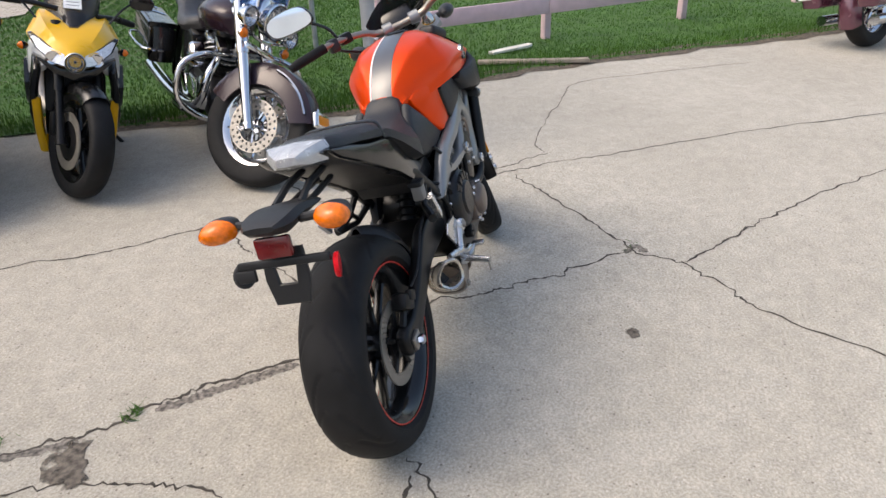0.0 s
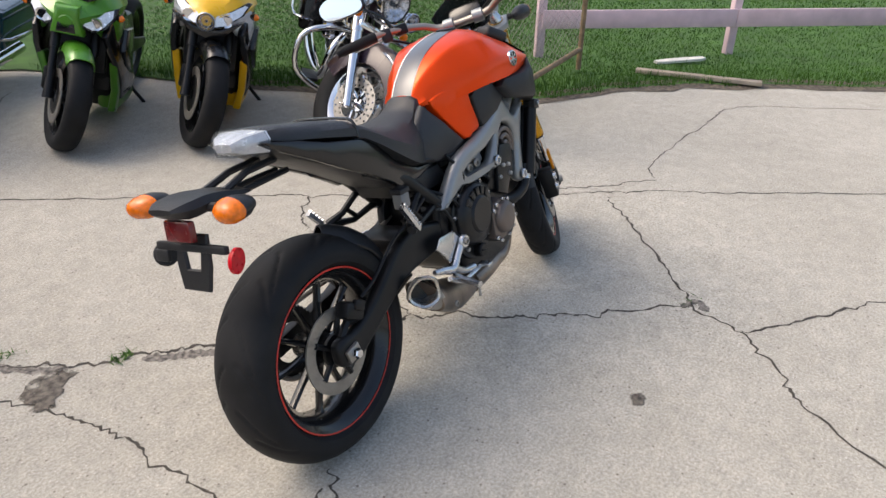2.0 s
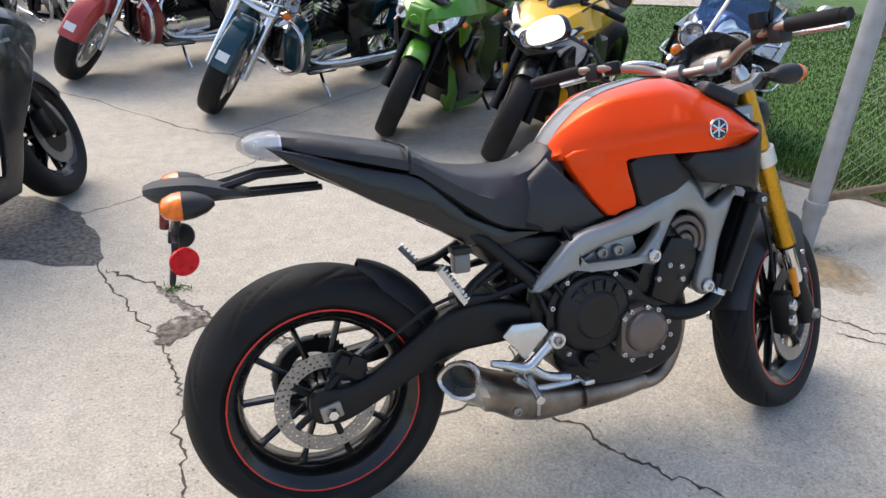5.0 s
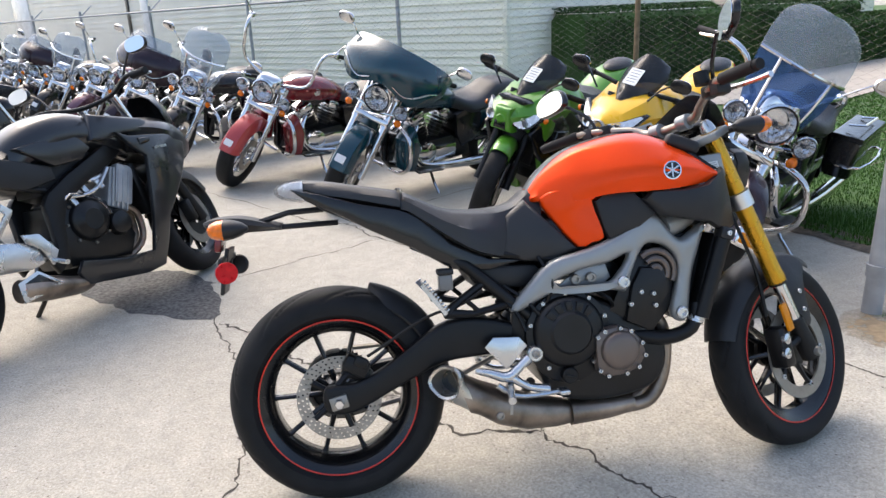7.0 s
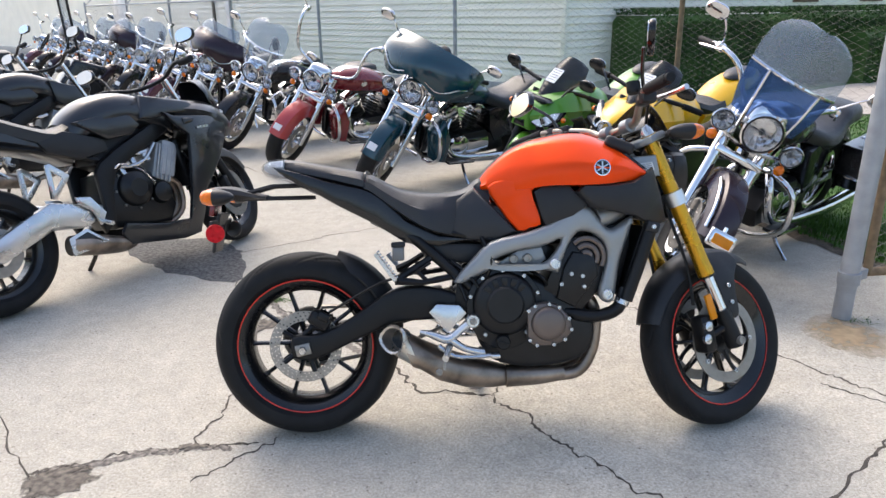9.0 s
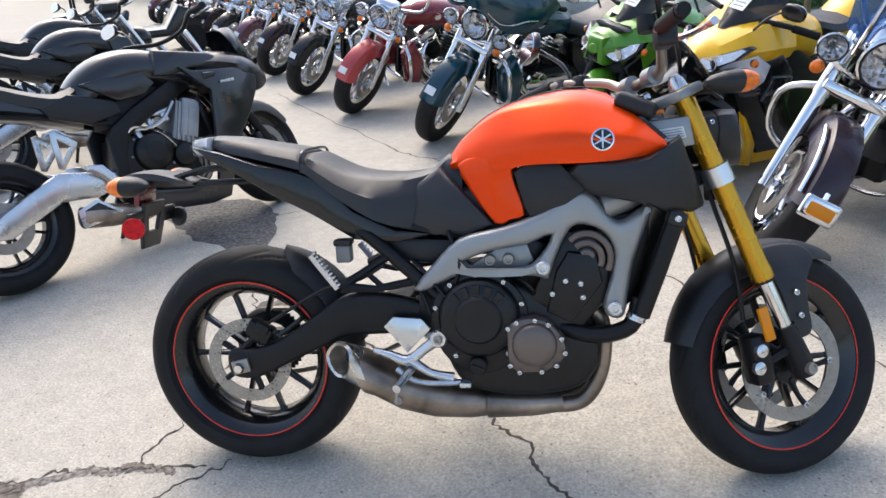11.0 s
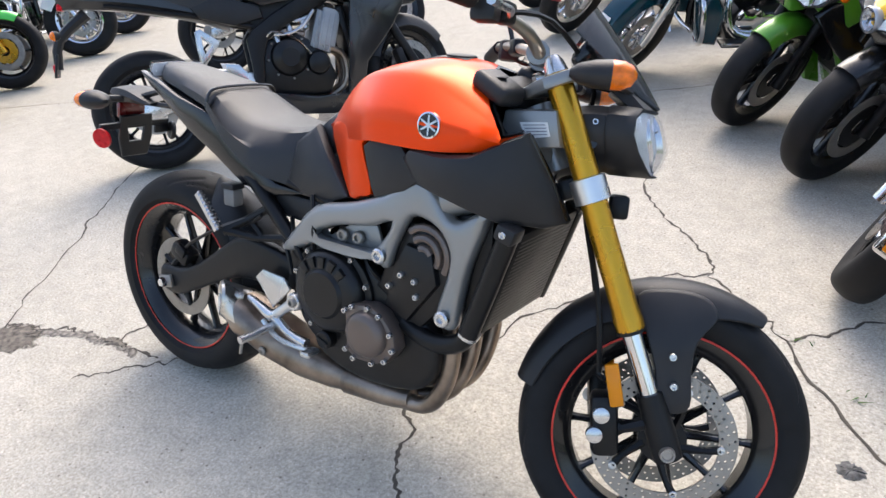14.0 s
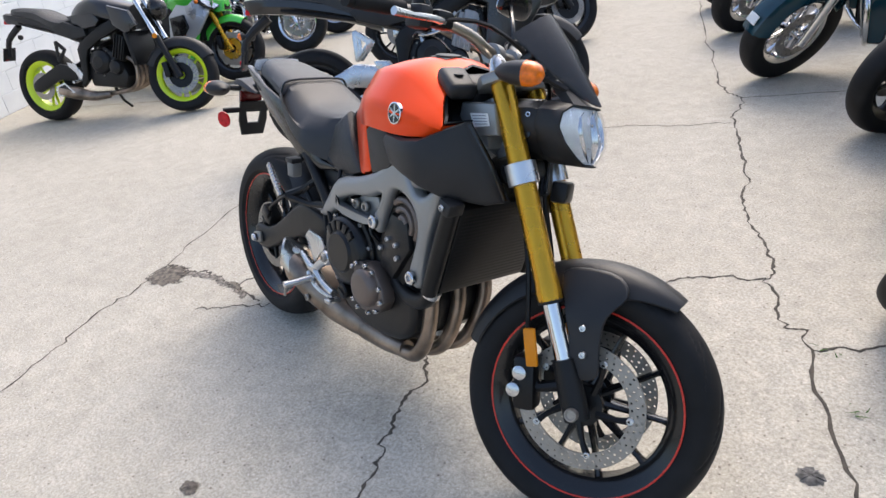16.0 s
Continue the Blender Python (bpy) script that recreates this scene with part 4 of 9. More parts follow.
    for cx, cy, n, s in ((-0.14, 0.87, 60, 0.02), (-0.4, 1.2, 75, 0.03), (2.4, 0.93, 30, 0.05), (1.56, 1.05, 8, 0.03), (1.75, 0.86, 6, 0.02), (1.4, -0.58, 15, 0.02)):
        for i in range(n):
            x, y, h, a = cx + rnd.gauss(0, s), cy + rnd.gauss(0, s * 0.5), rnd.uniform(0.006, 0.022), rnd.uniform(0, 6.28)
            k = len(vl)
            vl.extend([(x - 0.003 * math.cos(a), y - 0.003 * math.sin(a), 0.001), (x + 0.003 * math.cos(a), y + 0.003 * math.sin(a), 0.001), (x + rnd.gauss(0, 0.02), y + rnd.gauss(0, 0.02), h)])
            fl.append((k, k + 1, k + 2))
    me = bpy.data.meshes.new("weeds")
    me.from_pydata(vl, [], fl)
    me.materials.append(M["grass"])
    tagged(new("weeds", me), "small green weeds growing in the cracks", "weeds", kind="stuff")


lawn_edge = place()
fences()
buildings()
cracks()

# ---- the orange naked bike on its side stand ----
BIKE = pose(0.011, 0.001, 0.005, 0, 0, 3.8) @ pose(0, 0, 0, -12.95, 0, 0)
RAKE, AXLE_F = 23.3, Vector((1.449, 0.024, 0.273))
HEAD = Vector((-math.sin(radians(RAKE)), 0.0, math.cos(radians(RAKE)))).normalized()
PIVOT = AXLE_F - 0.034 * Vector((math.cos(radians(RAKE)), 0, math.sin(radians(RAKE))))
STEER = Matrix.Translation(PIVOT) @ Matrix.Rotation(radians(25.5), 4, HEAD) @ Matrix.Translation(-PIVOT)


def hero_grooves(ph, u):
    """Long curved rain grooves, mirrored, repeating round the tyre."""
    s = abs(u)
    side = 0.0 if u > 0 else math.pi / 9
    k = (ph + side) % (2 * math.pi / 9) / (2 * math.pi / 9)
    cut = 0.0
    for off, lo, hi, slope in ((0.0, 0.12, 0.78, 0.55), (0.45, 0.3, 0.95, 0.45)):
        v = (s - lo) / (hi - lo)
        if 0 < v < 1:
            d = abs(((k - off - slope * v ** 1.6) + 0.5) % 1.0 - 0.5)
            cut = max(cut, 0.0045 * max(0.0, 1 - d / 0.055))
    if s < 0.05:
        cut = max(cut, 0.0)
    return cut


def cast_wheel(parent, name, centre, R, w, rim_r, rim_hw, m, tyre_seg=64, grooves=None, spokes=10, rim_mat="gloss_black", stripe="red_line", spoke_w=0.0082, across=22, pairs=False, label=""):
    """Tyre, cast rim, thin spokes, hub and the painted rim stripe."""
    T = m @ Matrix.Translation(centre)

    def put(nm, b, mat, par, lab=""):
        b.transform(T)
        return part(nm, b, mat, par, lab)
    tyre = put(name, tyre_mesh(R, w, rim_r - 0.004, tyre_seg, grooves, across), "rubber", parent, label or "black round-shouldered rubber tyre")
    b = bm()
    turned(b, [(rim_r - 0.014, -rim_hw * 0.9), (rim_r + 0.004, -rim_hw), (rim_r + 0.006, -rim_hw * 0.95), (rim_r - 0.008, -rim_hw * 0.86),
               (rim_r - 0.03, -rim_hw * 0.5), (rim_r - 0.03, rim_hw * 0.5), (rim_r - 0.008, rim_hw * 0.86), (rim_r + 0.006, rim_hw * 0.95),
               (rim_r + 0.004, rim_hw), (rim_r - 0.014, rim_hw * 0.9), (rim_r - 0.04, rim_hw * 0.45), (rim_r - 0.04, -rim_hw * 0.45)], seg=64, closed=True)
    rim = put("rim", b, rim_mat, tyre)
    b = bm()
    turned(b, [(0.012, -rim_hw * 0.9), (0.036, -rim_hw * 0.85), (0.042, -rim_hw * 0.3), (0.055, 0), (0.042, rim_hw * 0.3), (0.036, rim_hw * 0.85), (0.012, rim_hw * 0.9)], seg=24)
    put("hub", b, rim_mat, rim)
    for k in range(spokes):
        a = 2 * math.pi * (k + (0.18 if pairs and k % 2 else -0.18 if pairs else 0)) / spokes
        o = bm()
        tube(o, [(0.04, 0, 0), (0.11, 0, 0), (rim_r - 0.05, 0, 0), (rim_r - 0.028, 0, 0)], [spoke_w * 1.5, spoke_w, spoke_w * 0.95, spoke_w * 1.7], 8, 3, 1.0)
        for v in o.verts:
            v.co.y *= 1.7
        put("spoke", take(bm(), o, Matrix.Rotation(-a, 4, "Y")), rim_mat, rim)
    if stripe:
        for s in (-1, 1):
            b = bm()
            turned(b, [(rim_r - 0.0015, s * (rim_hw + 0.0018)), (rim_r + 0.001, s * (rim_hw + 0.0025)), (rim_r + 0.003, s * (rim_hw + 0.0012))], seg=64)
            for f in [f for f in b.faces if len(f.verts) > 4]:
                b.faces.remove(f)
            put("stripe", b, stripe, rim, "thin bright stripe on the rim edge")
    return tyre


def hero():
    H = thing("motorcycle", "orange naked motorcycle with gold fork, leaning on its stand", "motorcycle", BIKE)
    I = Matrix.Identity(4)

    def P(nm, b, mat, par=None, lab="", m=None):
        if m is not None:
            b.transform(m)
        return part(nm, b, mat, par or H, lab)

    # rear wheel, disc, sprocket
    rw = cast_wheel(H, "rear_tyre", (0, 0, 0.316), 0.3175, 0.18, 0.228, 0.076, I, 360, hero_grooves, 10, across=40)
    at = Matrix.Translation((0, 0.016, 0.316))
    P("brake_disc", drilled_disc(0.088, 0.1225, -0.088, 0.005, 3, 40, 0.0032), "steel", rw, "drilled steel brake disc", at)
    for k in range(5):
        a = 2 * math.pi * k / 5
        P("carrier_arm", rod(bm(), (0.03 * math.cos(a), -0.085, 0.03 * math.sin(a)), (0.092 * math.cos(a), -0.088, 0.092 * math.sin(a)), 0.009, 6), "satin_black", rw, "", at)
    b = bm()
    turned(b, [(0.03, -0.09), (0.048, -0.088), (0.048, -0.078), (0.03, -0.07)], seg=24)
    P("disc_carrier", b, "satin_black", rw, "", at)
    b = bm()
    n = 43
    out = []
    for k in range(n * 2):
        r = 0.108 if k % 2 else 0.1
        out.append((r * math.cos(math.pi * k / n), r * math.sin(math.pi * k / n)))
    hole = [[(0.06 * math.cos(2 * math.pi * k / 20), 0.06 * math.sin(2 * math.pi * k / 20)) for k in range(20)]]
    plate(b, out, 0.085, 0.092, hole, 0)
    P("sprocket", b, "satin_black", rw, "", at)
    b = bm()
    tube(b, [(0.1 * math.cos(a), 0.089, 0.316 + 0.106 * math.sin(a)) for a in np.linspace(1.5, 4.75, 14)] + [(0.3, 0.095, 0.262), (0.56, 0.1, 0.372), (0.62, 0.1, 0.43), (0.56, 0.1, 0.49), (0.3, 0.095, 0.425), (0.02, 0.089, 0.423)], 0.008, 6)
    P("drive_chain", b, "steel")
    # swingarm: a curved right arm, a straight left one, a bridge
    arm = smooth_line([(-0.045, 0, 0.322), (-0.03, 0, 0.362), (0.05, 0, 0.366), (0.14, 0, 0.405), (0.235, 0, 0.468), (0.30, 0, 0.508), (0.37, 0, 0.522), (0.46, 0, 0.508), (0.55, 0, 0.478), (0.57, 0, 0.44),
                       (0.53, 0, 0.412), (0.42, 0, 0.404), (0.31, 0, 0.396), (0.2, 0, 0.352), (0.1, 0, 0.305), (0.03, 0, 0.278), (-0.03, 0, 0.285)], 3, True)
    b = plate(bm(), [(p.x, p.z) for p in arm], -0.124, -0.084, (), 0.014, 3)
    sw = P("swingarm", b, "satin_black", None, "black curved aluminium swingarm")
    b = plate(bm(), [(-0.05, 0.29), (-0.05, 0.345), (0.2, 0.375), (0.55, 0.49), (0.58, 0.44), (0.5, 0.4), (0.25, 0.325)], 0.1, 0.14, (), 0.01, 2)
    box(b, (0.43, 0, 0.455), (0.1, 0.22, 0.06), (0, -8, 0), 0.012)
    P("swingarm_left", b, "satin_black", sw)
    b = box(bm(), (0.0, -0.13, 0.318), (0.05, 0.012, 0.038), (0, -12, 0), 0.003)
    P("axle_plate", b, "steel", sw)
    b = turned(bm(), [(0.0, -0.154), (0.012, -0.154), (0.015, -0.147), (0.015, -0.132)], (0.0, 0, 0.318), seg=6)
    turned(b, [(0.011, -0.132), (0.011, 0.16)], (0, 0, 0.318), seg=10)
    P("axle_nut", b, "chrome", sw)
    b = box(bm(), (0.055, -0.1, 0.412), (0.075, 0.05, 0.05), (0, 30, 0), 0.012)
    box(b, (0.07, -0.122, 0.425), (0.04, 0.02, 0.03), (0, 30, 0), 0.006)
    tube(b, [(0.0, -0.1, 0.36), (0.03, -0.1, 0.39), (0.1, -0.1, 0.37)], 0.012, 6)
    P("rear_caliper", b, "satin_black", sw)
    b = tube(bm(), [(0.09, -0.12, 0.44), (0.14, -0.135, 0.47), (0.26, -0.13, 0.535), (0.36, -0.13, 0.56), (0.43, -0.14, 0.6)], 0.005, 6, 3)
    P("brake_hose", b, "satin_black", sw)
    # rear hugger
    rows = []
    for a in np.linspace(8, 70, 14):
        rr = 0.336 + 0.012 * math.sin(radians((a - 8) * 2.6))
        wdt = np.interp(a, [8, 45, 62, 70], [0.085, 0.088, 0.07, 0.02])
        c, s = math.cos(radians(a)), math.sin(radians(a))
        rows.append([Vector(((rr - 0.05 * (abs(k) / 4) ** 3) * c, wdt * k / 4, 0.316 + (rr - 0.05 * (abs(k) / 4) ** 3) * s)) for k in range(-4, 5)]
                    + [Vector(((rr - 0.006 - 0.05 * (abs(k) / 4) ** 3) * c, wdt * 0.96 * k / 4, 0.316 + (rr - 0.006 - 0.05 * (abs(k) / 4) ** 3) * s)) for k in range(4, -5, -1)])
    P("rear_hugger", rings(bm(), rows), "plastic", None, "black plastic inner rear mudguard")
    # frame, both sides
    outer = smooth_line([(0.505, 0, 0.532), (0.53, 0, 0.567), (0.556, 0, 0.595), (0.629, 0, 0.664), (0.745, 0, 0.692), (0.842, 0, 0.728), (0.911, 0, 0.774), (0.955, 0, 0.775), (0.985, 0, 0.738), (1.012, 0, 0.704), (1.035, 0, 0.7), (1.065, 0, 0.718), (1.103, 0, 0.738), (1.092, 0, 0.69), (1.06, 0, 0.6), (1.046, 0, 0.52), (1.036, 0, 0.461),
                         (1.009, 0, 0.452), (0.985, 0, 0.483), (1.008, 0, 0.569), (1.012, 0, 0.63), (0.98, 0, 0.676), (0.925, 0, 0.692), (0.895, 0, 0.664), (0.866, 0, 0.6), (0.85, 0, 0.557), (0.81, 0, 0.565), (0.65, 0, 0.572), (0.585, 0, 0.552), (0.535, 0, 0.528)], 3, True)
    hole = smooth_line([(0.628, 0, 0.592), (0.705, 0, 0.63), (0.80, 0, 0.646), (0.862, 0, 0.668), (0.829, 0, 0.612), (0.782, 0, 0.586)], 3, True)
    o2, h2 = [(p.x, p.z) for p in outer], [[(p.x, p.z) for p in hole]]

    def bend(s):
        return lambda x, z: s * (0.012 * math.sin((x - 0.5) * 5) - 0.05 * max(0, 0.62 - x) + 0.02 * max(0.0, 0.6 - z) - 0.03 * max(0, z - 0.7))
    fr = None
    for s in (-1, 1):
        y = sorted((s * 0.112, s * 0.156))
        b = plate(bm(), o2, y[0], y[1], h2, 0.018, 3, bend=bend(s))
        f = P("frame_spar" if s < 0 else "frame_spar_left", b, "frame", None, "grey cast aluminium frame spar")
        fr = fr or f
        b = tube(bm(), [(0.98, s * 0.125, 0.735), (1.06, s * 0.1, 0.765), (1.14, s * 0.045, 0.84)], [0.04, 0.042, 0.04], 10, 3)
        P("frame_head_beam", b, "frame", f)
        b = bm()
        plate(b, [(0.655, 0.59), (0.72, 0.632), (0.8, 0.642), (0.815, 0.6), (0.79, 0.582), (0.68, 0.58)], *sorted((s * 0.118, s * 0.13)), (), 0.004)
        P("frame_web", b, "frame", f)
        for x, z, r in ((0.705, 0.604, 0.016), (0.752, 0.606, 0.016), (0.838, 0.588, 0.0185), (1.012, 0.482, 0.0185)):
            b = bolt(bm(), (x, s * (0.135 if r < 0.018 else 0.168), z), r, 0.012, s)
            P("frame_bolt", b, "alu" if r > 0.018 else "steel", f)
    for s in (-1, 1):
        P("pivot_plate", plate(bm(), [(0.5, 0.42), (0.515, 0.52), (0.55, 0.57), (0.61, 0.565), (0.6, 0.43), (0.56, 0.4)], *sorted((s * 0.095, s * 0.128)), (), 0.01, 2), "satin_black", fr)
    b = turned(bm(), [(0.0, -0.07), (0.034, -0.07), (0.034, 0.07), (0.0, 0.07)], (0, 0, 0), "z", 16, m=Matrix.Rotation(radians(-RAKE), 3, "Y"))
    b.transform(Matrix.Translation((1.145, 0, 0.87)))
    P("steering_head", b, "frame", fr)
    b = box(bm(), (1.085, 0, 0.845), (0.17, 0.15, 0.09), (0, -16, 0), 0.02)
    P("head_casting", b, "frame", fr)
    for sg in (-1, 1):
        b = plate(bm(), [(1.085, 0.93), (1.2, 0.94), (1.215, 0.868), (1.13, 0.855), (1.07, 0.84)], *sorted((sg * 0.062, sg * 0.088)), (), 0.01, 2)
        hb = P("head_bracket", b, "frame", fr)
        if sg < 0:
            st = P("sticker", plate(bm(), [(1.124, 0.909), (1.184, 0.915), (1.192, 0.888), (1.14, 0.878)], -0.0905, -0.0885, (), 0), "paper", hb, "white warning sticker with grey print")
            for k in range(4):
                P("print_line", plate(bm(), [(1.132 + 0.004 * k, 0.905 - 0.006 * k), (1.18 + 0.002 * k, 0.9105 - 0.006 * k), (1.1805 + 0.002 * k, 0.909 - 0.006 * k), (1.133 + 0.004 * k, 0.9035 - 0.006 * k)], -0.092, -0.0908, (), 0), "ink", st)
    # engine
    case = smooth_line([(0.56, 0, 0.53), (0.555, 0, 0.44), (0.58, 0, 0.34), (0.63, 0, 0.265), (0.75, 0, 0.235), (0.9, 0, 0.25), (0.965, 0, 0.3), (0.975, 0, 0.38), (0.93, 0, 0.45), (0.8, 0, 0.53), (0.68, 0, 0.565)], 3, True)
    en = P("engine", plate(bm(), [(p.x, p.z) for p in case], -0.135, 0.135, (), 0.02, 3), "engine", None, "black three-cylinder engine with dark bronze covers")
    cyl = [(0.80, 0.5), (0.93, 0.42), (1.0, 0.5), (1.005, 0.6), (0.97, 0.665), (0.9, 0.675), (0.85, 0.6)]
    P("cylinder_block", plate(bm(), cyl, -0.14, 0.14, (), 0.014, 2), "engine", en)
    for k, r in enumerate((0.016, 0.038, 0.06)):
        P("head_cover_rib", tube(bm(), [(0.945 + r * math.cos(t), -0.148 + 0.002 * k, 0.605 + r * 1.05 * math.sin(t)) for t in np.linspace(-0.5, 2.3, 10)], 0.0095, 8), "bronze_cover", en)
    b = plate(bm(), [(0.845, 0.47), (0.905, 0.44), (0.985, 0.545), (0.97, 0.615), (0.9, 0.625), (0.87, 0.575)], -0.158, -0.13, (), 0.01, 2)
    P("cam_chain_cover", b, "engine", en)
    for x, z in ((0.893, 0.553), (0.93, 0.545), (0.935, 0.51), (0.86, 0.52)):
        P("cover_bolt", bolt(bm(), (x, -0.158, z), 0.0075, 0.01), "alu", en)
    b = turned(bm(), [(0.0, -0.186), (0.055, -0.186), (0.06, -0.182), (0.063, -0.178), (0.088, -0.174), (0.1, -0.166), (0.106, -0.15), (0.108, -0.12)], (0.672, 0, 0.457), seg=40)
    cl = P("clutch_cover", b, "engine", en)
    b = bm()
    for k in range(5):
        a = radians(48 + 22 * k)
        o = bm()
        plate(o, [(0.066, -0.008), (0.092, -0.011), (0.092, 0.011), (0.066, 0.008)], -0.1815, -0.168, (), 0.002)
        o.transform(Matrix.Translation((0.672, 0, 0.457)) @ Matrix.Rotation(-a, 4, "Y"))
        take(b, o)
    P("clutch_cover_ribs", b, "engine", cl)
    for k in range(10):
        a = radians(20 + 36 * k)
        P("cover_bolt", bolt(bm(), (0.672 + 0.117 * math.cos(a), -0.142, 0.452 + 0.117 * math.sin(a)), 0.0075, 0.012), "alu", en)
    rim_o = [(0.672 + 0.127 * math.cos(a), 0.452 + (0.125 if math.sin(a) > 0 else 0.15) * math.sin(a)) for a in np.linspace(0, 2 * math.pi, 28, endpoint=False)]
    P("clutch_cover_flange", plate(bm(), rim_o, -0.145, -0.125, (), 0.005), "engine", en)
    b = turned(bm(), [(0.0, -0.172), (0.02, -0.172), (0.024, -0.168), (0.024, -0.13)], (0.665, 0, 0.33), seg=16)
    box(b, (0.665, -0.173, 0.33), (0.034, 0.006, 0.008), (0, 20, 0), 0.002)
    P("oil_filler_cap", b, "satin_black", en)
    b = turned(bm(), [(0.0, -0.202), (0.036, -0.202), (0.05, -0.198), (0.056, -0.19), (0.058, -0.17)], (0.812, 0, 0.393), seg=32)
    P("generator_cover", b, "bronze_cover", en, "dark bronze round engine cover")
    fl = [(0.742, 0.44), (0.765, 0.456), (0.815, 0.462), (0.85, 0.45), (0.885, 0.41), (0.893, 0.37), (0.87, 0.335), (0.83, 0.318), (0.77, 0.316), (0.745, 0.335)]
    P("generator_flange", plate(bm(), fl, -0.178, -0.13, (), 0.008), "bronze_cover", en)
    for x, z in fl:
        c = Vector((0.812, 0, 0.393))
        q = c + (Vector((x, 0, z)) - c) * 0.93
        P("cover_bolt", bolt(bm(), (q.x, -0.178, q.z), 0.0075, 0.01), "alu", en)
    b = plate(bm(), [(0.66, 0.31), (0.9, 0.31), (0.975, 0.345), (0.972, 0.3), (0.94, 0.265), (0.84, 0.25), (0.66, 0.245)], -0.115, 0.115, (), 0.02, 2)
    P("oil_pan", b, "engine", en)
    b = tube(bm(), [(0.88, -0.12, 0.42), (0.97, -0.14, 0.405), (1.05, -0.145, 0.43), (1.075, -0.14, 0.5)], 0.022, 10, 4)
    P("coolant_hose", b, "satin_black", en)
    b = tube(bm(), [(1.062, -0.143, 0.445), (1.07, -0.142, 0.463)], 0.025, 10)
    P("hose_clip", b, "alu", en)
    for y in (-0.07, 0.0, 0.07):
        P("throttle_body", box(bm(), (0.80, y, 0.61), (0.09, 0.06, 0.09), (0, 25, 0), 0.015), "engine", en)
    b = box(bm(), (0.79, 0, 0.72), (0.36, 0.2, 0.16), (0, -6, 0), 0.03)
    P("airbox", b, "plastic", en)
    b = turned(bm(), [(0.0, 0.18), (0.07, 0.178), (0.085, 0.165), (0.09, 0.13)], (0.80, 0, 0.4), seg=24)
    P("left_cover", b, "engine", en)
    # cables and hoses round the engine
    for k, pts in enumerate((((0.6, -0.13, 0.52), (0.63, -0.16, 0.6), (0.6, -0.13, 0.68)), ((0.5, -0.1, 0.6), (0.56, -0.15, 0.55), (0.6, -0.15, 0.48), (0.57, -0.14, 0.42)), ((0.82, -0.12, 0.5), (0.8, -0.15, 0.54), (0.75, -0.12, 0.57)), ((0.46, -0.11, 0.6), (0.52, -0.14, 0.53), (0.545, -0.15, 0.47)))):
        P("cable", tube(bm(), pts, 0.006, 6, 4), "satin_black", en)
    # radiator
    # Black mass added so no bright ground shows between spar and radiator.
    P("fan_shroud", plate(bm(), [(0.97, 0.7), (1.1, 0.72), (1.1, 0.64), (1.06, 0.49), (1.02, 0.45), (0.97, 0.5)], -0.125, 0.125, (), 0.012, 2), "satin_black", en)
    b = box(bm(), (1.115, 0, 0.58), (0.04, 0.29, 0.25), (0, 18, 0), 0.01)
    rad = P("radiator", b, "satin_black", None, "black radiator with plastic side shrouds")
    for k in range(22):
        z = 0.475 + 0.0095 * k
        b = box(bm(), (1.1335 + 0.33 * (z - 0.58), 0, z), (0.006, 0.26, 0.003), (0, 18, 0), 0)
        P("radiator_fin", b, "satin_black", rad)
    for s in (-1, 1):
        b = tube(bm(), [(1.075, s * 0.16, 0.46), (1.117, s * 0.162, 0.58), (1.155, s * 0.162, 0.695)], 0.022, 10)
        P("radiator_tank", b, "satin_black", rad)
        b = box(bm(), (1.157, s * 0.165, 0.702), (0.045, 0.05, 0.035), (0, 18, 0), 0.008)
        P("radiator_cap", b, "plastic", rad)
        b = bolt(bm(), (1.157, s * 0.191, 0.704), 0.008, 0.006, s)
        P("cap_bolt", b, "alu", rad)
    # exhaust: three headers, collector, stub silencer
    ex = None
    for y in (-0.085, 0.01, 0.105):
        b = tube(bm(), [(0.94, y, 0.475), (0.978, y, 0.44), (0.99, y, 0.37), (0.975, y * 0.9 - 0.01, 0.275), (0.93, y * 0.8 - 0.02, 0.208), (0.85, y * 0.42 - 0.05, 0.194), (0.74, -0.06 + y * 0.2, 0.194)], 0.0215, 12, 5)
        e = P("exhaust_header", b, "exhaust", ex, "bare steel exhaust header pipe" if ex is None else "")
        ex = ex or e
    b = tube(bm(), [(0.88, -0.085, 0.204), (0.8, -0.085, 0.197), (0.68, -0.085, 0.196)], [0.026, 0.034, 0.04], 14, 3)
    P("collector", b, "exhaust", ex)
    rows = []
    for x, cz, hz, hy, cy in ((0.70, 0.196, 0.032, 0.037, -0.07), (0.62, 0.204, 0.046, 0.054, -0.075), (0.52, 0.226, 0.06, 0.067, -0.085), (0.43, 0.262, 0.065, 0.07, -0.105), (0.37, 0.302, 0.061, 0.068, -0.125), (0.345, 0.312, 0.06, 0.064, -0.135)):
        rows.append([Vector((x - 0.35 * (p[1]) * hz, cy + hy * p[0], cz + hz * p[1])) for p in ((math.copysign(abs(math.cos(a)) ** 0.75, math.cos(a)), math.copysign(abs(math.sin(a)) ** 0.75, math.sin(a))) for a in np.linspace(0, 2 * math.pi, 20, endpoint=False))])
    si = P("silencer", rings(bm(), rows), "exhaust", ex, "stubby underslung silencer of brushed steel")
    mouth = Vector((-0.57, -0.81, 0.12)).normalized()
    e1 = Vector((mouth.y, -mouth.x, 0)).normalized()
    e2 = e1.cross(mouth)
    e2 = e2 if e2.z > 0 else -e2
    body_ring = rows[-2]

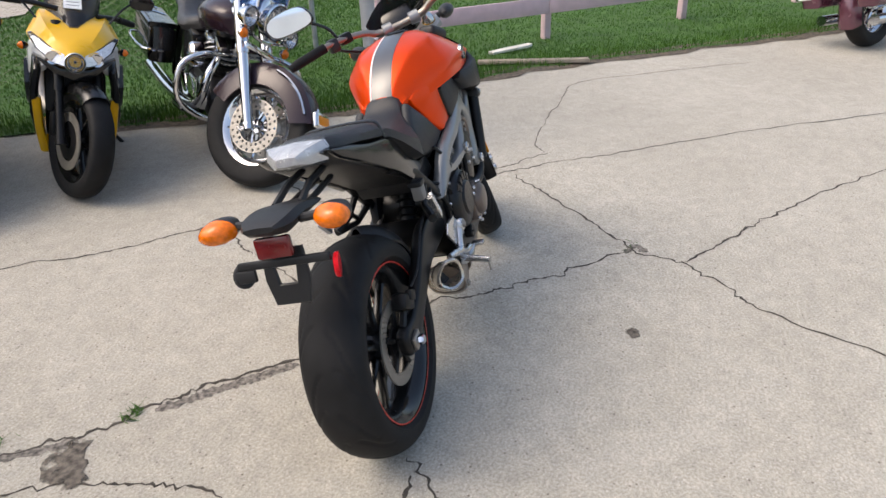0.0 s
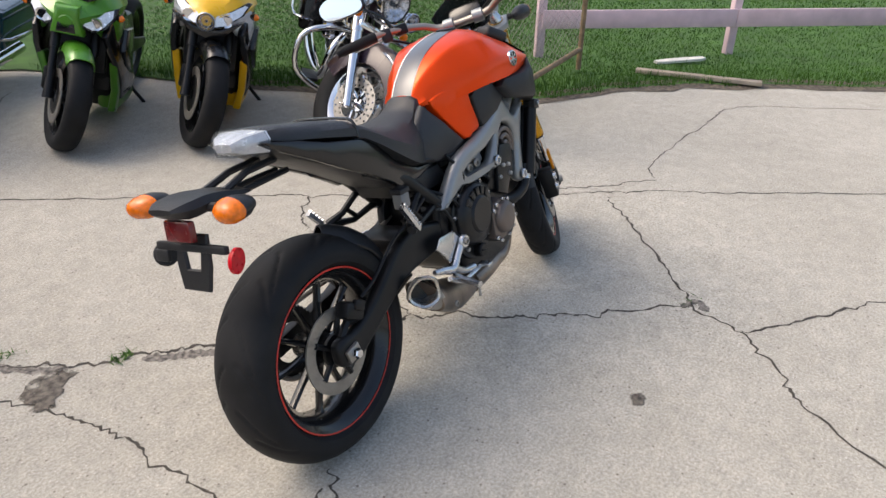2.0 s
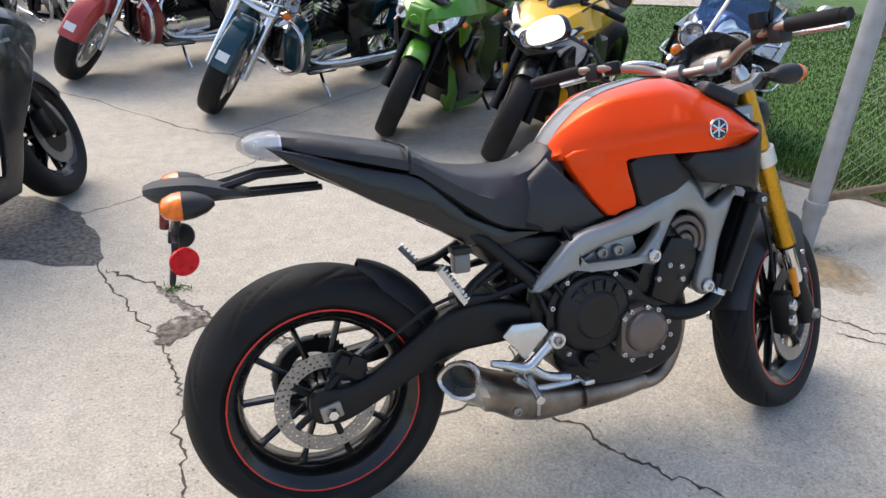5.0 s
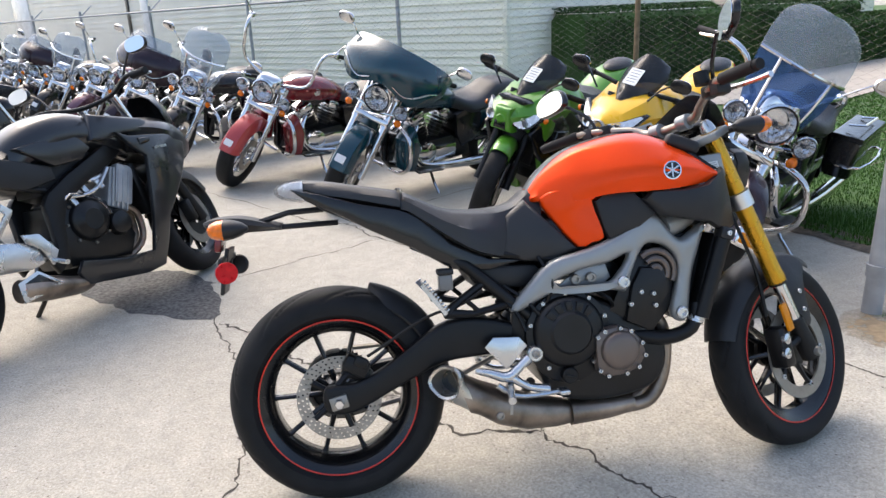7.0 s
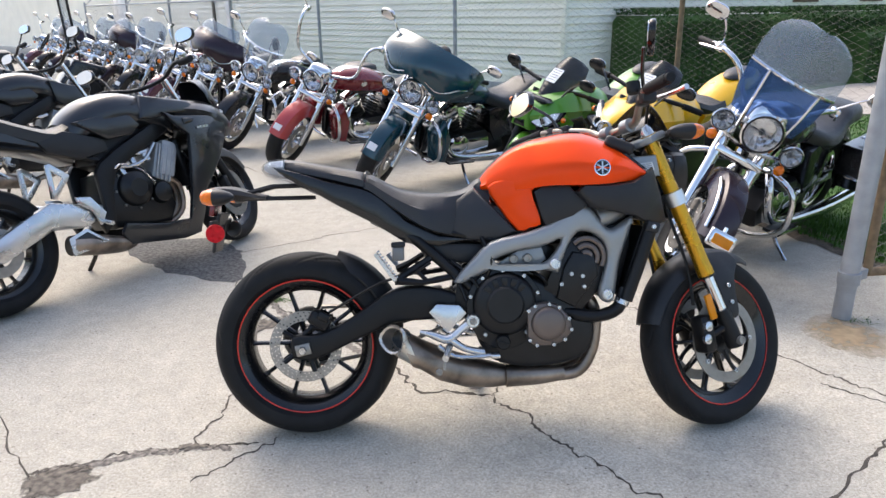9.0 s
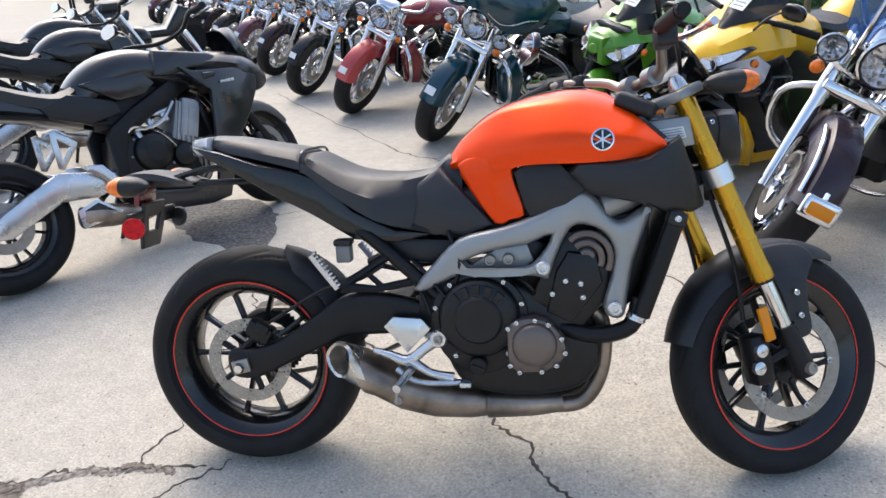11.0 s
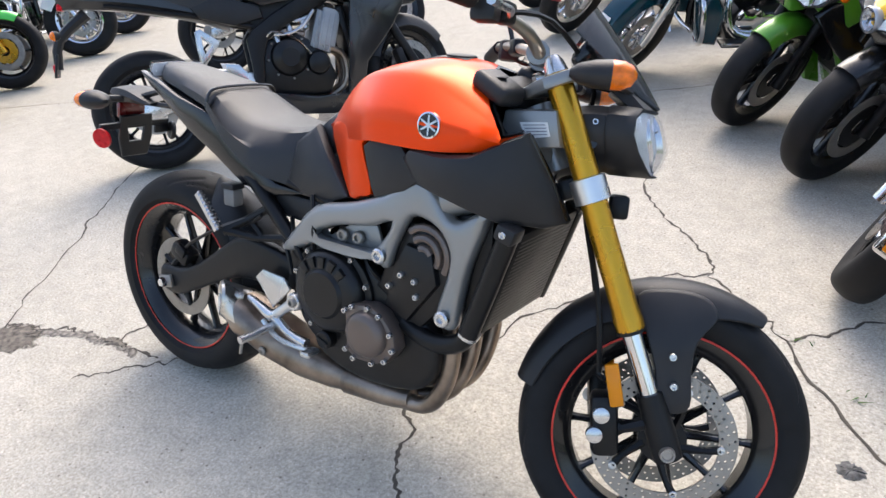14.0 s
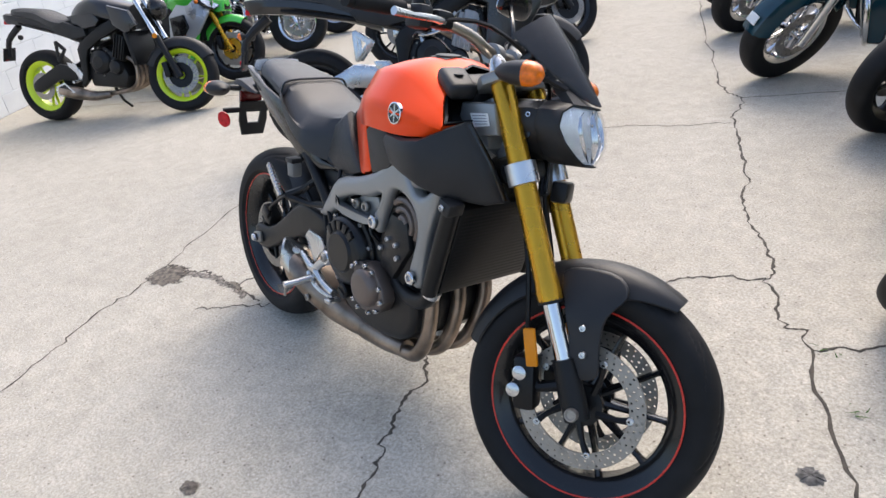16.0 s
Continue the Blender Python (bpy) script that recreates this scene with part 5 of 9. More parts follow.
    def oval(c, r, n=20):
        return [c + e1 * (r * 1.08 * math.cos(a) * (1 + 0.1 * math.cos(3 * a))) + e2 * (r * math.sin(a)) for a in np.linspace(0, 2 * math.pi, n, endpoint=False)]
    c0 = Vector((0.302, -0.172, 0.352))
    first = oval(c0, 0.05)
    start = max(range(20), key=lambda k: -sum((body_ring[(i + k) % 20] - first[i]).length for i in range(20)))
    turn_ring = [body_ring[(i + start) % 20] for i in range(20)]
    rev = [body_ring[(start - i) % 20] for i in range(20)]
    base = min((turn_ring, rev), key=lambda rr: sum((a - c).length for a, c in zip(rr, first)))
    out = [base, [a.lerp(c, 0.6) for a, c in zip(base, first)], first, oval(c0 + mouth * 0.008, 0.046), oval(c0 + mouth * 0.004, 0.039), oval(c0 - mouth * 0.05, 0.034)]
    P("silencer_tip", rings(bm(), out, True, False), "tip", si, "polished silencer end cap")
    P("silencer_bore", rings(bm(), [oval(c0 - mouth * 0.046, 0.037), oval(c0 - mouth * 0.05, 0.01)]), "gloss_black", si)
    b = bolt(bm(), (0.45, -0.172, 0.238), 0.012, 0.006)
    P("silencer_bolt", b, "steel", si)
    # tank
    prof = [  # x, top z, shoulder y z, widest y z, low y z
        (0.605, 0.872, 0.035, 0.868, 0.052, 0.855, 0.062, 0.835), (0.638, 0.912, 0.05, 0.905, 0.074, 0.88, 0.084, 0.835), (0.692, 0.958, 0.075, 0.946, 0.112, 0.9, 0.118, 0.83), (0.75, 0.988, 0.1, 0.974, 0.15, 0.9, 0.15, 0.835),
        (0.82, 1.008, 0.122, 0.985, 0.188, 0.905, 0.182, 0.845), (0.9, 1.022, 0.132, 0.985, 0.202, 0.91, 0.192, 0.845), (0.96, 1.02, 0.138, 0.968, 0.207, 0.905, 0.196, 0.845), (1.02, 1.0, 0.146, 0.945, 0.206, 0.9, 0.196, 0.848),
        (1.075, 0.972, 0.155, 0.922, 0.2, 0.893, 0.19, 0.854), (1.11, 0.948, 0.16, 0.905, 0.192, 0.886, 0.182, 0.86), (1.132, 0.93, 0.163, 0.893, 0.184, 0.882, 0.176, 0.868)]
    secs = [(x, [(0, zt), (0.5 * ys, zt - 0.2 * (zt - zs)), (0.88 * ys, zt - 0.68 * (zt - zs)), (ys, zs + 0.04 * (zt - zs)), (ys + 0.12 * (yw - ys), zs + 0.1 * (zw - zs)), (ys + 0.84 * (yw - ys), zs + 0.8 * (zw - zs)), (yw, zw - 0.004), (yl + 0.005, 0.5 * (zw + zl)), (yl, zl), (yl * 0.6, zl - 0.005), (0, zl - 0.01)]) for x, zt, ys, zs, yw, zw, yl, zl in prof]
    b = loft(bm(), secs, 1, 4)
    cut = bmesh.ops.bisect_plane(b, geom=b.verts[:] + b.edges[:] + b.faces[:], plane_co=(1.0, 0, 1.015), plane_no=(1.0, 0, 1.02), clear_outer=True)
    rim = [v.co.copy() for v in cut["geom_cut"] if isinstance(v, bmesh.types.BMVert)]
    tk = P("fuel_tank", b, "orange", None, "glossy burnt-orange steel fuel tank", None)
    mid = sum(rim, Vector()) / len(rim)
    rim.sort(key=lambda p: math.atan2((p - mid).x * -0.71 + (p - mid).z * 0.71, p.y))
    inward = Vector((-0.7, 0, -0.71))
    # Recessed cap, coloured black to stand for the dark open cavity.
    b = rings(bm(), [[p + Vector((0.006, 0, 0.006)) for p in rim], [mid + (p - mid) * 0.93 + Vector((0.006, 0, 0.006)) for p in rim], [mid + (p - mid) * 0.9 + inward * 0.025 for p in rim]], True, False)
    b.faces.new([v for v in b.verts][-len(rim):])
    P("tank_front", b, "gloss_black", tk, "recessed tank front, blackened for its dark cavity")
    for me_f in (tk.data,):
        me_f.set_sharp_from_angle(angle=radians(52))
    def band(ys, lift):
        """A strip that lies on the tank between two lines along it."""
        def height(half, y):
            y = abs(y)
            for (y0, z0), (y1, z1) in zip(half, half[1:]):
                if y <= y1:
                    return z0 + (z1 - z0) * (y - y0) / max(1e-6, y1 - y0)
            return half[3][1]
        lines = [smooth_line([Vector((x, y, height(half, y) + lift)) for x, half in secs[:8]], 4) for y in ys]
        rows = [list(r) for r in zip(*lines)]
        return rings(bm(), [r for r in rows if r[0].x + 1.02 * r[0].z < 2.0], False, False)
    P("tank_stripe", band((-0.036, -0.024, -0.012, 0, 0.012, 0.024, 0.036), 0.0018), "gunmetal", tk, "dark grey centre stripe")
    P("tank_pinstripe", band((0.037, 0.043), 0.002), "white_line", tk, "white pinstripe")
    b = turned(bm(), [(0.0, 0.013), (0.028, 0.0128), (0.033, 0.0115), (0.034, 0.0)], (0, 0, 0), "z", 24)
    b.transform(pose(0.925, 0, 1.013, 0, 2, 0))
    P("fuel_cap", b, "satin_black", tk)
    for sg in (-1, 1):
        b = box(bm(), (1.072, sg * 0.09, 0.972), (0.1, 0.07, 0.04), (0, 24, sg * 16), 0.014, 3)
        hc = P("head_cowl", b, "plastic", tk)
        # No opening here: a black disc paints the dark of the hole.
        P("cowl_hole", turned(bm(), [(0.0, 0.001), (0.012, 0.001), (0.013, 0.0)], (1.078, sg * 0.09, 0.9925), "z", 16), "gloss_black", hc)
    P("ignition_block", box(bm(), (1.075, 0, 0.955), (0.08, 0.12, 0.05), (0, 20, 0), 0.014, 3), "plastic", tk)
    for s in (-1, 1):
        knee = smooth_line([(0.628, 0, 0.845), (0.655, 0, 0.785), (0.722, 0, 0.697), (0.76, 0, 0.706), (0.797, 0, 0.718), (0.785, 0, 0.77), (0.768, 0, 0.828), (0.8, 0, 0.853), (0.75, 0, 0.87), (0.68, 0, 0.868)], 2, True)
        b = plate(bm(), [(p.x, p.z) for p in knee], *sorted((s * 0.10, s * 0.138)), (), 0.008, 2, bend=lambda x, z: s * (0.14 * (x - 0.7) - 0.36 * max(0, 0.73 - x)))
        P("tank_knee", b, "orange", tk)
        dark = [(0.772, 0.826), (0.805, 0.85), (0.88, 0.852), (0.95, 0.78), (0.9, 0.742), (0.81, 0.712), (0.795, 0.74)]
        b = plate(bm(), dark, *sorted((s * 0.11, s * 0.156)), (), 0.012, 2, bend=lambda x, z: s * 0.12 * (x - 0.78))
        P("tank_pad", b, "plastic", tk, "matt black knee panel")
        sc = [(0.905, 0.822), (0.93, 0.845), (1.02, 0.843), (1.085, 0.852), (1.135, 0.88), (1.168, 0.897), (1.207, 0.807), (1.238, 0.716), (1.205, 0.706), (1.13, 0.72), (1.09, 0.741), (1.02, 0.757), (0.955, 0.77)]
        b = plate(bm(), sc, *sorted((s * 0.145, s * 0.192)), (), 0.016, 2, bend=lambda x, z: s * (0.03 * math.sin((min(x, 1.08) - 0.9) * 9) - 0.95 * max(0, x - 1.1) - 0.06 * max(0, 0.79 - z)))
        scp = P("air_scoop", b, "plastic", tk, "matt black side air scoop")
        b = plate(bm(), [(1.16, 0.892), (1.172, 0.893), (1.21, 0.806), (1.24, 0.722), (1.226, 0.714), (1.206, 0.722), (1.186, 0.8), (1.16, 0.858)], *sorted((s * 0.186, s * 0.205)), (), 0.006, 2, bend=lambda x, z: -s * 0.95 * max(0, x - 1.1))
        P("scoop_insert", b, "gloss_black", scp)
        for x, z in ((1.176, 0.853), (1.216, 0.745)):
            P("scoop_bolt", bolt(bm(), (x, s * (0.205 - 0.95 * (x - 1.1)), z), 0.0055, 0.005, s), "alu", scp)
        P("scoop_bolt", bolt(bm(), (0.955, s * 0.198, 0.822), 0.006, 0.006, s), "satin_black", scp)
        # round emblem: ring, dark disc and plain bars
        R3 = Matrix.Translation((0.985, s * 0.2035, 0.898)) @ Matrix.Rotation(s * radians(5), 4, "X")
        b = turned(bm(), [(0.0265, -s * 0.004), (0.0265, s * 0.004), (0.023, s * 0.0045), (0.0225, -s * 0.002)], seg=32)
        em = P("emblem", b, "chrome", tk, "round silver and black badge", R3)
        P("emblem_disc", turned(bm(), [(0.0, s * 0.0025), (0.0228, s * 0.0025), (0.0228, -s * 0.003)], seg=32), "gloss_black", em, "", R3)
        for k in range(3):
            o = box(bm(), (0, s * 0.0035 + 0.0002 * k, 0), (0.041, 0.002, 0.0036), (0, 0, 0), 0)
            o.transform(Matrix.Rotation(radians(60 * k + 30), 4, "Y"))
            P("emblem_bar", o, "alu", em, "", R3)
    # seat
    ss = [(-0.055, 0.948, 0.05, 0.925), (0.0, 0.944, 0.085, 0.905), (0.09, 0.926, 0.102, 0.885), (0.17, 0.91, 0.115, 0.865), (0.21, 0.9, 0.122, 0.855), (0.226, 0.882, 0.124, 0.85)]
    secs = [(x, [(0, zt), (yw * 0.55, zt), (yw * 0.85, zt - 0.008), (yw, zt - 0.024), (yw + 0.002, zl), (yw * 0.6, zl - 0.012), (0, zl - 0.012)]) for x, zt, yw, zl in ss]
    P("pillion_seat", loft(bm(), secs, 1, 3), "vinyl", None, "black vinyl pillion seat")
    ss = [(0.218, 0.888, 0.12, 0.846), (0.235, 0.892, 0.128, 0.842), (0.28, 0.868, 0.142, 0.81), (0.34, 0.84, 0.15, 0.765), (0.42, 0.826, 0.146, 0.715), (0.5, 0.826, 0.115, 0.69), (0.56, 0.84, 0.085, 0.678), (0.6, 0.872, 0.07, 0.676), (0.635, 0.86, 0.07, 0.678)]
    secs = [(x, [(0, zt), (yw * 0.5, zt), (yw * 0.78, zt - 0.012), (yw * 0.96, zt - 0.045), (yw + 0.004, 0.5 * (zt + zl)), (yw + 0.006, zl), (yw * 0.6, zl - 0.012), (0, zl - 0.012)]) for x, zt, yw, zl in ss]
    seat = P("rider_seat", loft(bm(), secs, 1, 3), "vinyl", None, "black vinyl rider's seat")
    for s in (-1, 1):
        flap = [(0.58, 0.845), (0.64, 0.78), (0.72, 0.694), (0.66, 0.672), (0.56, 0.668), (0.5, 0.7), (0.52, 0.8)]
        b = plate(bm(), flap, *sorted((s * 0.095, s * 0.128)), (), 0.014, 2, bend=lambda x, z: s * (0.08 * (x - 0.6) - 0.3 * max(0, z - 0.74)))
        P("seat_flap", b, "vinyl", seat)
    b = tube(bm(), [(0.219, 0.125, 0.85), (0.222, 0.11, 0.893), (0.222, 0.06, 0.902), (0.222, 0, 0.903), (0.222, -0.06, 0.902), (0.222, -0.11, 0.893), (0.219, -0.125, 0.85)], 0.004, 6, 4)
    P("seat_seam", b, "gloss_black", seat)
    # tail panels, lamp, plate stay
    tail = [(-0.085, 0.925), (0.0, 0.905), (0.10, 0.872), (0.208, 0.848), (0.285, 0.818), (0.352, 0.742), (0.463, 0.686), (0.56, 0.672), (0.46, 0.652), (0.351, 0.664), (0.242, 0.734), (0.135, 0.79), (0.05, 0.84), (-0.04, 0.888)]
    tp = None
    for s in (-1, 1):
        b = plate(bm(), tail, *sorted((s * 0.095, s * 0.12)), (), 0.009, 2, bend=lambda x, z: s * (-0.05 * max(0, 0.12 - x) ** 1.0 - 0.0 + 0.012 * math.sin(x * 7)))
        t = P("tail_panel", b, "gloss_black", None, "satin black tail side panel")
        tp = tp or t
        b = bm()
        for k in range(5):
            o = box(bm(), (0.165 + 0.021 * k, s * 0.1295, 0.826 - 0.0095 * k), (0.015, 0.001, 0.009 if k != 2 else 0.003), (0, 24, 0), 0)
            take(b, o)
        P("model_mark", b, "alu", t, "small silver bars in place of lettering")
    b = plate(bm(), [(-0.08, 0.92), (0.2, 0.84), (0.45, 0.66), (0.4, 0.64), (0.2, 0.76), (0.0, 0.86)], -0.098, 0.098, (), 0.01)
    P("under_tray", b, "plastic", tp)
    secs = [(-0.135, [(0, 0.93), (0.012, 0.928), (0.016, 0.922), (0.012, 0.916), (0, 0.914)]), (-0.115, [(0, 0.945), (0.04, 0.942), (0.05, 0.925), (0.04, 0.9), (0, 0.898)]),
            (-0.08, [(0, 0.953), (0.068, 0.95), (0.08, 0.925), (0.066, 0.893), (0, 0.888)]), (-0.055, [(0, 0.955), (0.078, 0.952), (0.09, 0.925), (0.074, 0.89), (0, 0.885)])]
    tl = P("tail_lamp", loft(bm(), secs, 1, 2), "tail_lens", None, "clear pointed LED tail lamp")
    b = bm()
    for j in range(3):
        for k in range(-4, 5):
            ball(b, (-0.098 + 0.028 * abs(k) / 4 + 0.004 * j, 0.015 * k, 0.91 + 0.012 * j), (0.005, 0.005, 0.0045), 6)
    P("led_row", b, "chrome", tl)
    secs = [(-0.122, [(0, 0.934), (0.025, 0.932), (0.03, 0.924), (0.025, 0.914), (0, 0.912)]), (-0.1, [(0, 0.945), (0.05, 0.942), (0.06, 0.925), (0.05, 0.903), (0, 0.899)]), (-0.05, [(0, 0.95), (0.08, 0.945), (0.088, 0.925), (0.074, 0.893), (0, 0.888)])]
    P("lamp_back", loft(bm(), secs), "led_back", tl)
    b = bm()
    for s in (-1, 1):
        tube(b, [(-0.0, s * 0.03, 0.862), (-0.1, s * 0.03, 0.86), (-0.18, s * 0.035, 0.84)], 0.009, 6)
        tube(b, [(0.04, s * 0.02, 0.82), (-0.1, s * 0.025, 0.82), (-0.22, s * 0.03, 0.82)], 0.008, 6)
    stay = P("plate_stay", b, "plastic", None, "black plastic number plate stay")
    secs = [(-0.335, [(0, 0.852), (0.035, 0.85), (0.04, 0.844), (0.03, 0.838), (0, 0.837)]), (-0.3, [(0, 0.862), (0.055, 0.857), (0.064, 0.84), (0.045, 0.818), (0, 0.815)]), (-0.23, [(0, 0.862), (0.058, 0.855), (0.066, 0.838), (0.05, 0.818), (0, 0.816)]), (-0.15, [(0, 0.84), (0.06, 0.834), (0.066, 0.825), (0.05, 0.818), (0, 0.817)]), (-0.12, [(0, 0.832), (0.052, 0.825), (0.057, 0.82), (0.04, 0.817), (0, 0.816)])]
    P("stay_shell", loft(bm(), secs, 1, 3), "plastic", stay)
    b = box(bm(), (-0.3, 0, 0.788), (0.02, 0.09, 0.05), (0, 8, 0), 0.006)
    P("rear_reflector", b, "dark_red", stay, "dark red reflector block")
    b = plate(bm(), [(-0.045, 0.64), (0.045, 0.64), (0.058, 0.7), (0.055, 0.775), (-0.055, 0.775), (-0.058, 0.7)], -0.006, 0.006, ([(-0.022, 0.69), (0.022, 0.69), (0.03, 0.74), (-0.03, 0.74)],), 0.003, 1, "x")
    b.transform(pose(-0.29, 0, 0, 0, 0, 0) @ pose(0, 0, 0.7, 0, 12, 0) @ pose(0, 0, -0.7))
    box(b, (-0.285, 0, 0.742), (0.015, 0.24, 0.02), (0, 10, 0), 0.004)
    box(b, (-0.295, 0.1, 0.72), (0.012, 0.05, 0.03), (0, 10, 0), 0.004)
    P("plate_bracket", b, "plastic", stay)
    for s in (-1, 1):
        b = turned(bm(), [(0.0, -0.006), (0.026, -0.006), (0.03, -0.002), (0.03, 0.006), (0.0, 0.006)], (0, 0, 0), "x", 24)
        b.transform(pose(-0.272, s * 0.122, 0.712, 0, 8, s * 72))
        P("side_reflector", b, "red_lens" if s < 0 else "plastic", stay, "round red reflector" if s < 0 else "")
        b = tube(bm(), [(-0.25, s * 0.06, 0.828), (-0.25, s * 0.105, 0.832)], 0.011, 8)
        sg = P("indicator_stalk", b, "plastic", stay)
        b = bm()
        rows = []
        for x, r in ((-0.2, 0.006), (-0.215, 0.02), (-0.24, 0.03), (-0.262, 0.033)):
            rows.append([Vector((x, s * 0.145 + r * 1.38 * math.cos(a), 0.83 + r * 0.88 * math.sin(a))) for a in np.linspace(0, 2 * math.pi, 16, endpoint=False)])
        P("indicator_body", rings(b, rows), "plastic", sg)
        b = bm()
        rows = []
        for x, r in ((-0.262, 0.033), (-0.28, 0.031), (-0.296, 0.023), (-0.304, 0.01)):
            rows.append([Vector((x, s * (0.145 + 0.25 * (-0.262 - x)) + r * 1.38 * math.cos(a), 0.83 + r * 0.88 * math.sin(a))) for a in np.linspace(0, 2 * math.pi, 16, endpoint=False)])
        P("indicator_lens", rings(b, rows), "amber", sg, "amber indicator lens")
    # subframe, pegs, reservoir
    b = bm()
    for s in (-1, 1):
        tube(b, [(0.24, s * 0.1, 0.745), (0.39, s * 0.112, 0.672), (0.575, s * 0.125, 0.5)], [0.014, 0.02, 0.017], 10)
        tube(b, [(0.24, s * 0.095, 0.78), (0.45, s * 0.105, 0.705), (0.66, s * 0.115, 0.665)], 0.013, 8)
    P("subframe", b, "satin_black", None, "black tubular rear subframe")
    b = plate(bm(), [(0.38, 0.665), (0.6, 0.655), (0.64, 0.6), (0.6, 0.585), (0.42, 0.6)], -0.098, 0.098, (), 0.012)
    P("battery_box", b, "plastic")
    for s in (-1, 1):
        lo, hi = Vector((0.316, s * 0.186, 0.55)), Vector((0.25, s * 0.192, 0.645)) if s < 0 else Vector((0.272, s * 0.192, 0.604))
        d = (hi - lo).normalized()
        fwd = Vector((d.z, 0, -d.x))
        b = bm()
        rings(b, [[p + fwd * u + Vector((0, v, 0)) for u, v in ((-0.008, -0.008), (0.004, -0.008), (0.007, -0.004), (0.007, 0.004), (0.004, 0.008), (-0.008, 0.008))] for p in (lo, lo.lerp(hi, 0.5), hi - d * 0.006)])
        pg = P("passenger_peg", b, "alu" if s < 0 else "galv", None, "folded aluminium passenger footpeg with teeth")
        b = bm()
        for k in range(10 if s < 0 else 5):
            box(b, lo.lerp(hi, 0.06 + (0.098 if s < 0 else 0.2) * k) + fwd * 0.009, (0.01, 0.016, 0.0055), (0, math.degrees(math.atan2(d.x, d.z)), 0), 0.0015)
        P("peg_teeth", b, "alu", pg)
        b = tube(bm(), [lo + Vector((0, -s * 0.024, -0.004)), (0.36, s * 0.13, 0.572), (0.455, s * 0.115, 0.628)], [0.016, 0.011, 0.012], 8)
        tube(b, [lo + Vector((0, -s * 0.024, -0.004)), (0.4, s * 0.128, 0.532), (0.52, s * 0.118, 0.552)], [0.015, 0.01, 0.012], 8)
        tube(b, [(0.375, s * 0.13, 0.58), (0.42, s * 0.126, 0.535)], 0.008, 6)
        P("peg_hanger", b, "satin_black", pg, "black triangulated peg hanger")
    b = box(bm(), (0.325, -0.138, 0.632), (0.04, 0.035, 0.046), (0, 0, 0), 0.006)
    rs = P("brake_fluid_reservoir", b, "res_white", None, "small milky brake fluid reservoir")
    P("reservoir_cap", box(bm(), (0.325, -0.138, 0.662), (0.046, 0.042, 0.016), (0, 0, 0), 0.004), "plastic", rs)
    for s in (-1, 1):
        heel = [(0.42, 0.437), (0.447, 0.464), (0.522, 0.458), (0.545, 0.43), (0.5, 0.385), (0.48, 0.365)]
        b = plate(bm(), heel, *sorted((s * 0.15, s * 0.16)), (), 0.004)
        hp = P("heel_plate", b, "alu", None, "brushed aluminium footpeg bracket")
        b = tube(bm(), [(0.565, s * 0.152, 0.405), (0.52, s * 0.158, 0.372), (0.48, s * 0.162, 0.345), (0.43, s * 0.16, 0.362), (0.39, s * 0.155, 0.372)], [0.018, 0.013, 0.016, 0.012, 0.008], 10, 3)
        tube(b, [(0.49, s * 0.162, 0.345), (0.54, s * 0.162, 0.312), (0.6, s * 0.16, 0.298)], [0.014, 0.011, 0.014], 10, 3)
        P("peg_bracket", b, "alu", hp)
        b = turned(bm(), [(0.0, -0.014), (0.02, -0.014), (0.024, -0.008), (0.024, 0.008), (0.0, 0.01)], (0.565, s * 0.158, 0.405), seg=20)
        P("pivot_boss", b, "alu", hp)
        P("pivot_bolt", bolt(bm(), (0.565, s * 0.17, 0.405), 0.012, 0.01, s), "steel", hp)
        b = tube(bm(), [(0.485, s * 0.16, 0.318), (0.475, s * 0.22, 0.31), (0.468, s * 0.262, 0.306)], [0.013, 0.011, 0.011], 10)
        P("rider_peg", b, "alu", hp)
        P("peg_feeler", rod(bm(), (0.468, s * 0.255, 0.304), (0.464, s * 0.258, 0.268), 0.0045, 6), "steel", hp)
        b = tube(bm(), [(0.45, s * 0.165, 0.325), (0.5, s * 0.168, 0.292), (0.57, s * 0.17, 0.286), (0.63, s * 0.172, 0.292)], [0.009, 0.008, 0.007, 0.008], 8, 4)
        box(b, (0.635, s * 0.185, 0.294), (0.03, 0.045, 0.014), (0, 0, 0), 0.004)
        P("foot_lever", b, "alu", hp)
    # shock and linkage hints behind the engine
    shk = P("rear_shock", tube(bm(), [(0.5, 0.0, 0.44), (0.62, 0, 0.58)], 0.03, 12), "satin_black")
    for k in range(6):
        q = Vector((0.51, 0, 0.452)).lerp(Vector((0.6, 0, 0.558)), k / 5)
        P("spring_coil", turned(bm(), [(0.032, -0.004), (0.04, 0), (0.032, 0.004)], q, "x", 16, m=Matrix.Rotation(radians(-49), 3, "Y")), "satin_black", shk)
    # side stand
    b = tube(bm(), [(0.62, 0.13, 0.24), (0.6, 0.2, 0.16), (0.6, 0.27, 0.085)], [0.016, 0.014, 0.012], 8, 2)
    box(b, (0.6, 0.276, 0.082), (0.07, 0.035, 0.01), (-15, 0, 0), 0.003)
    P("side_stand", b, "satin_black")
    front(H, P)
    return H


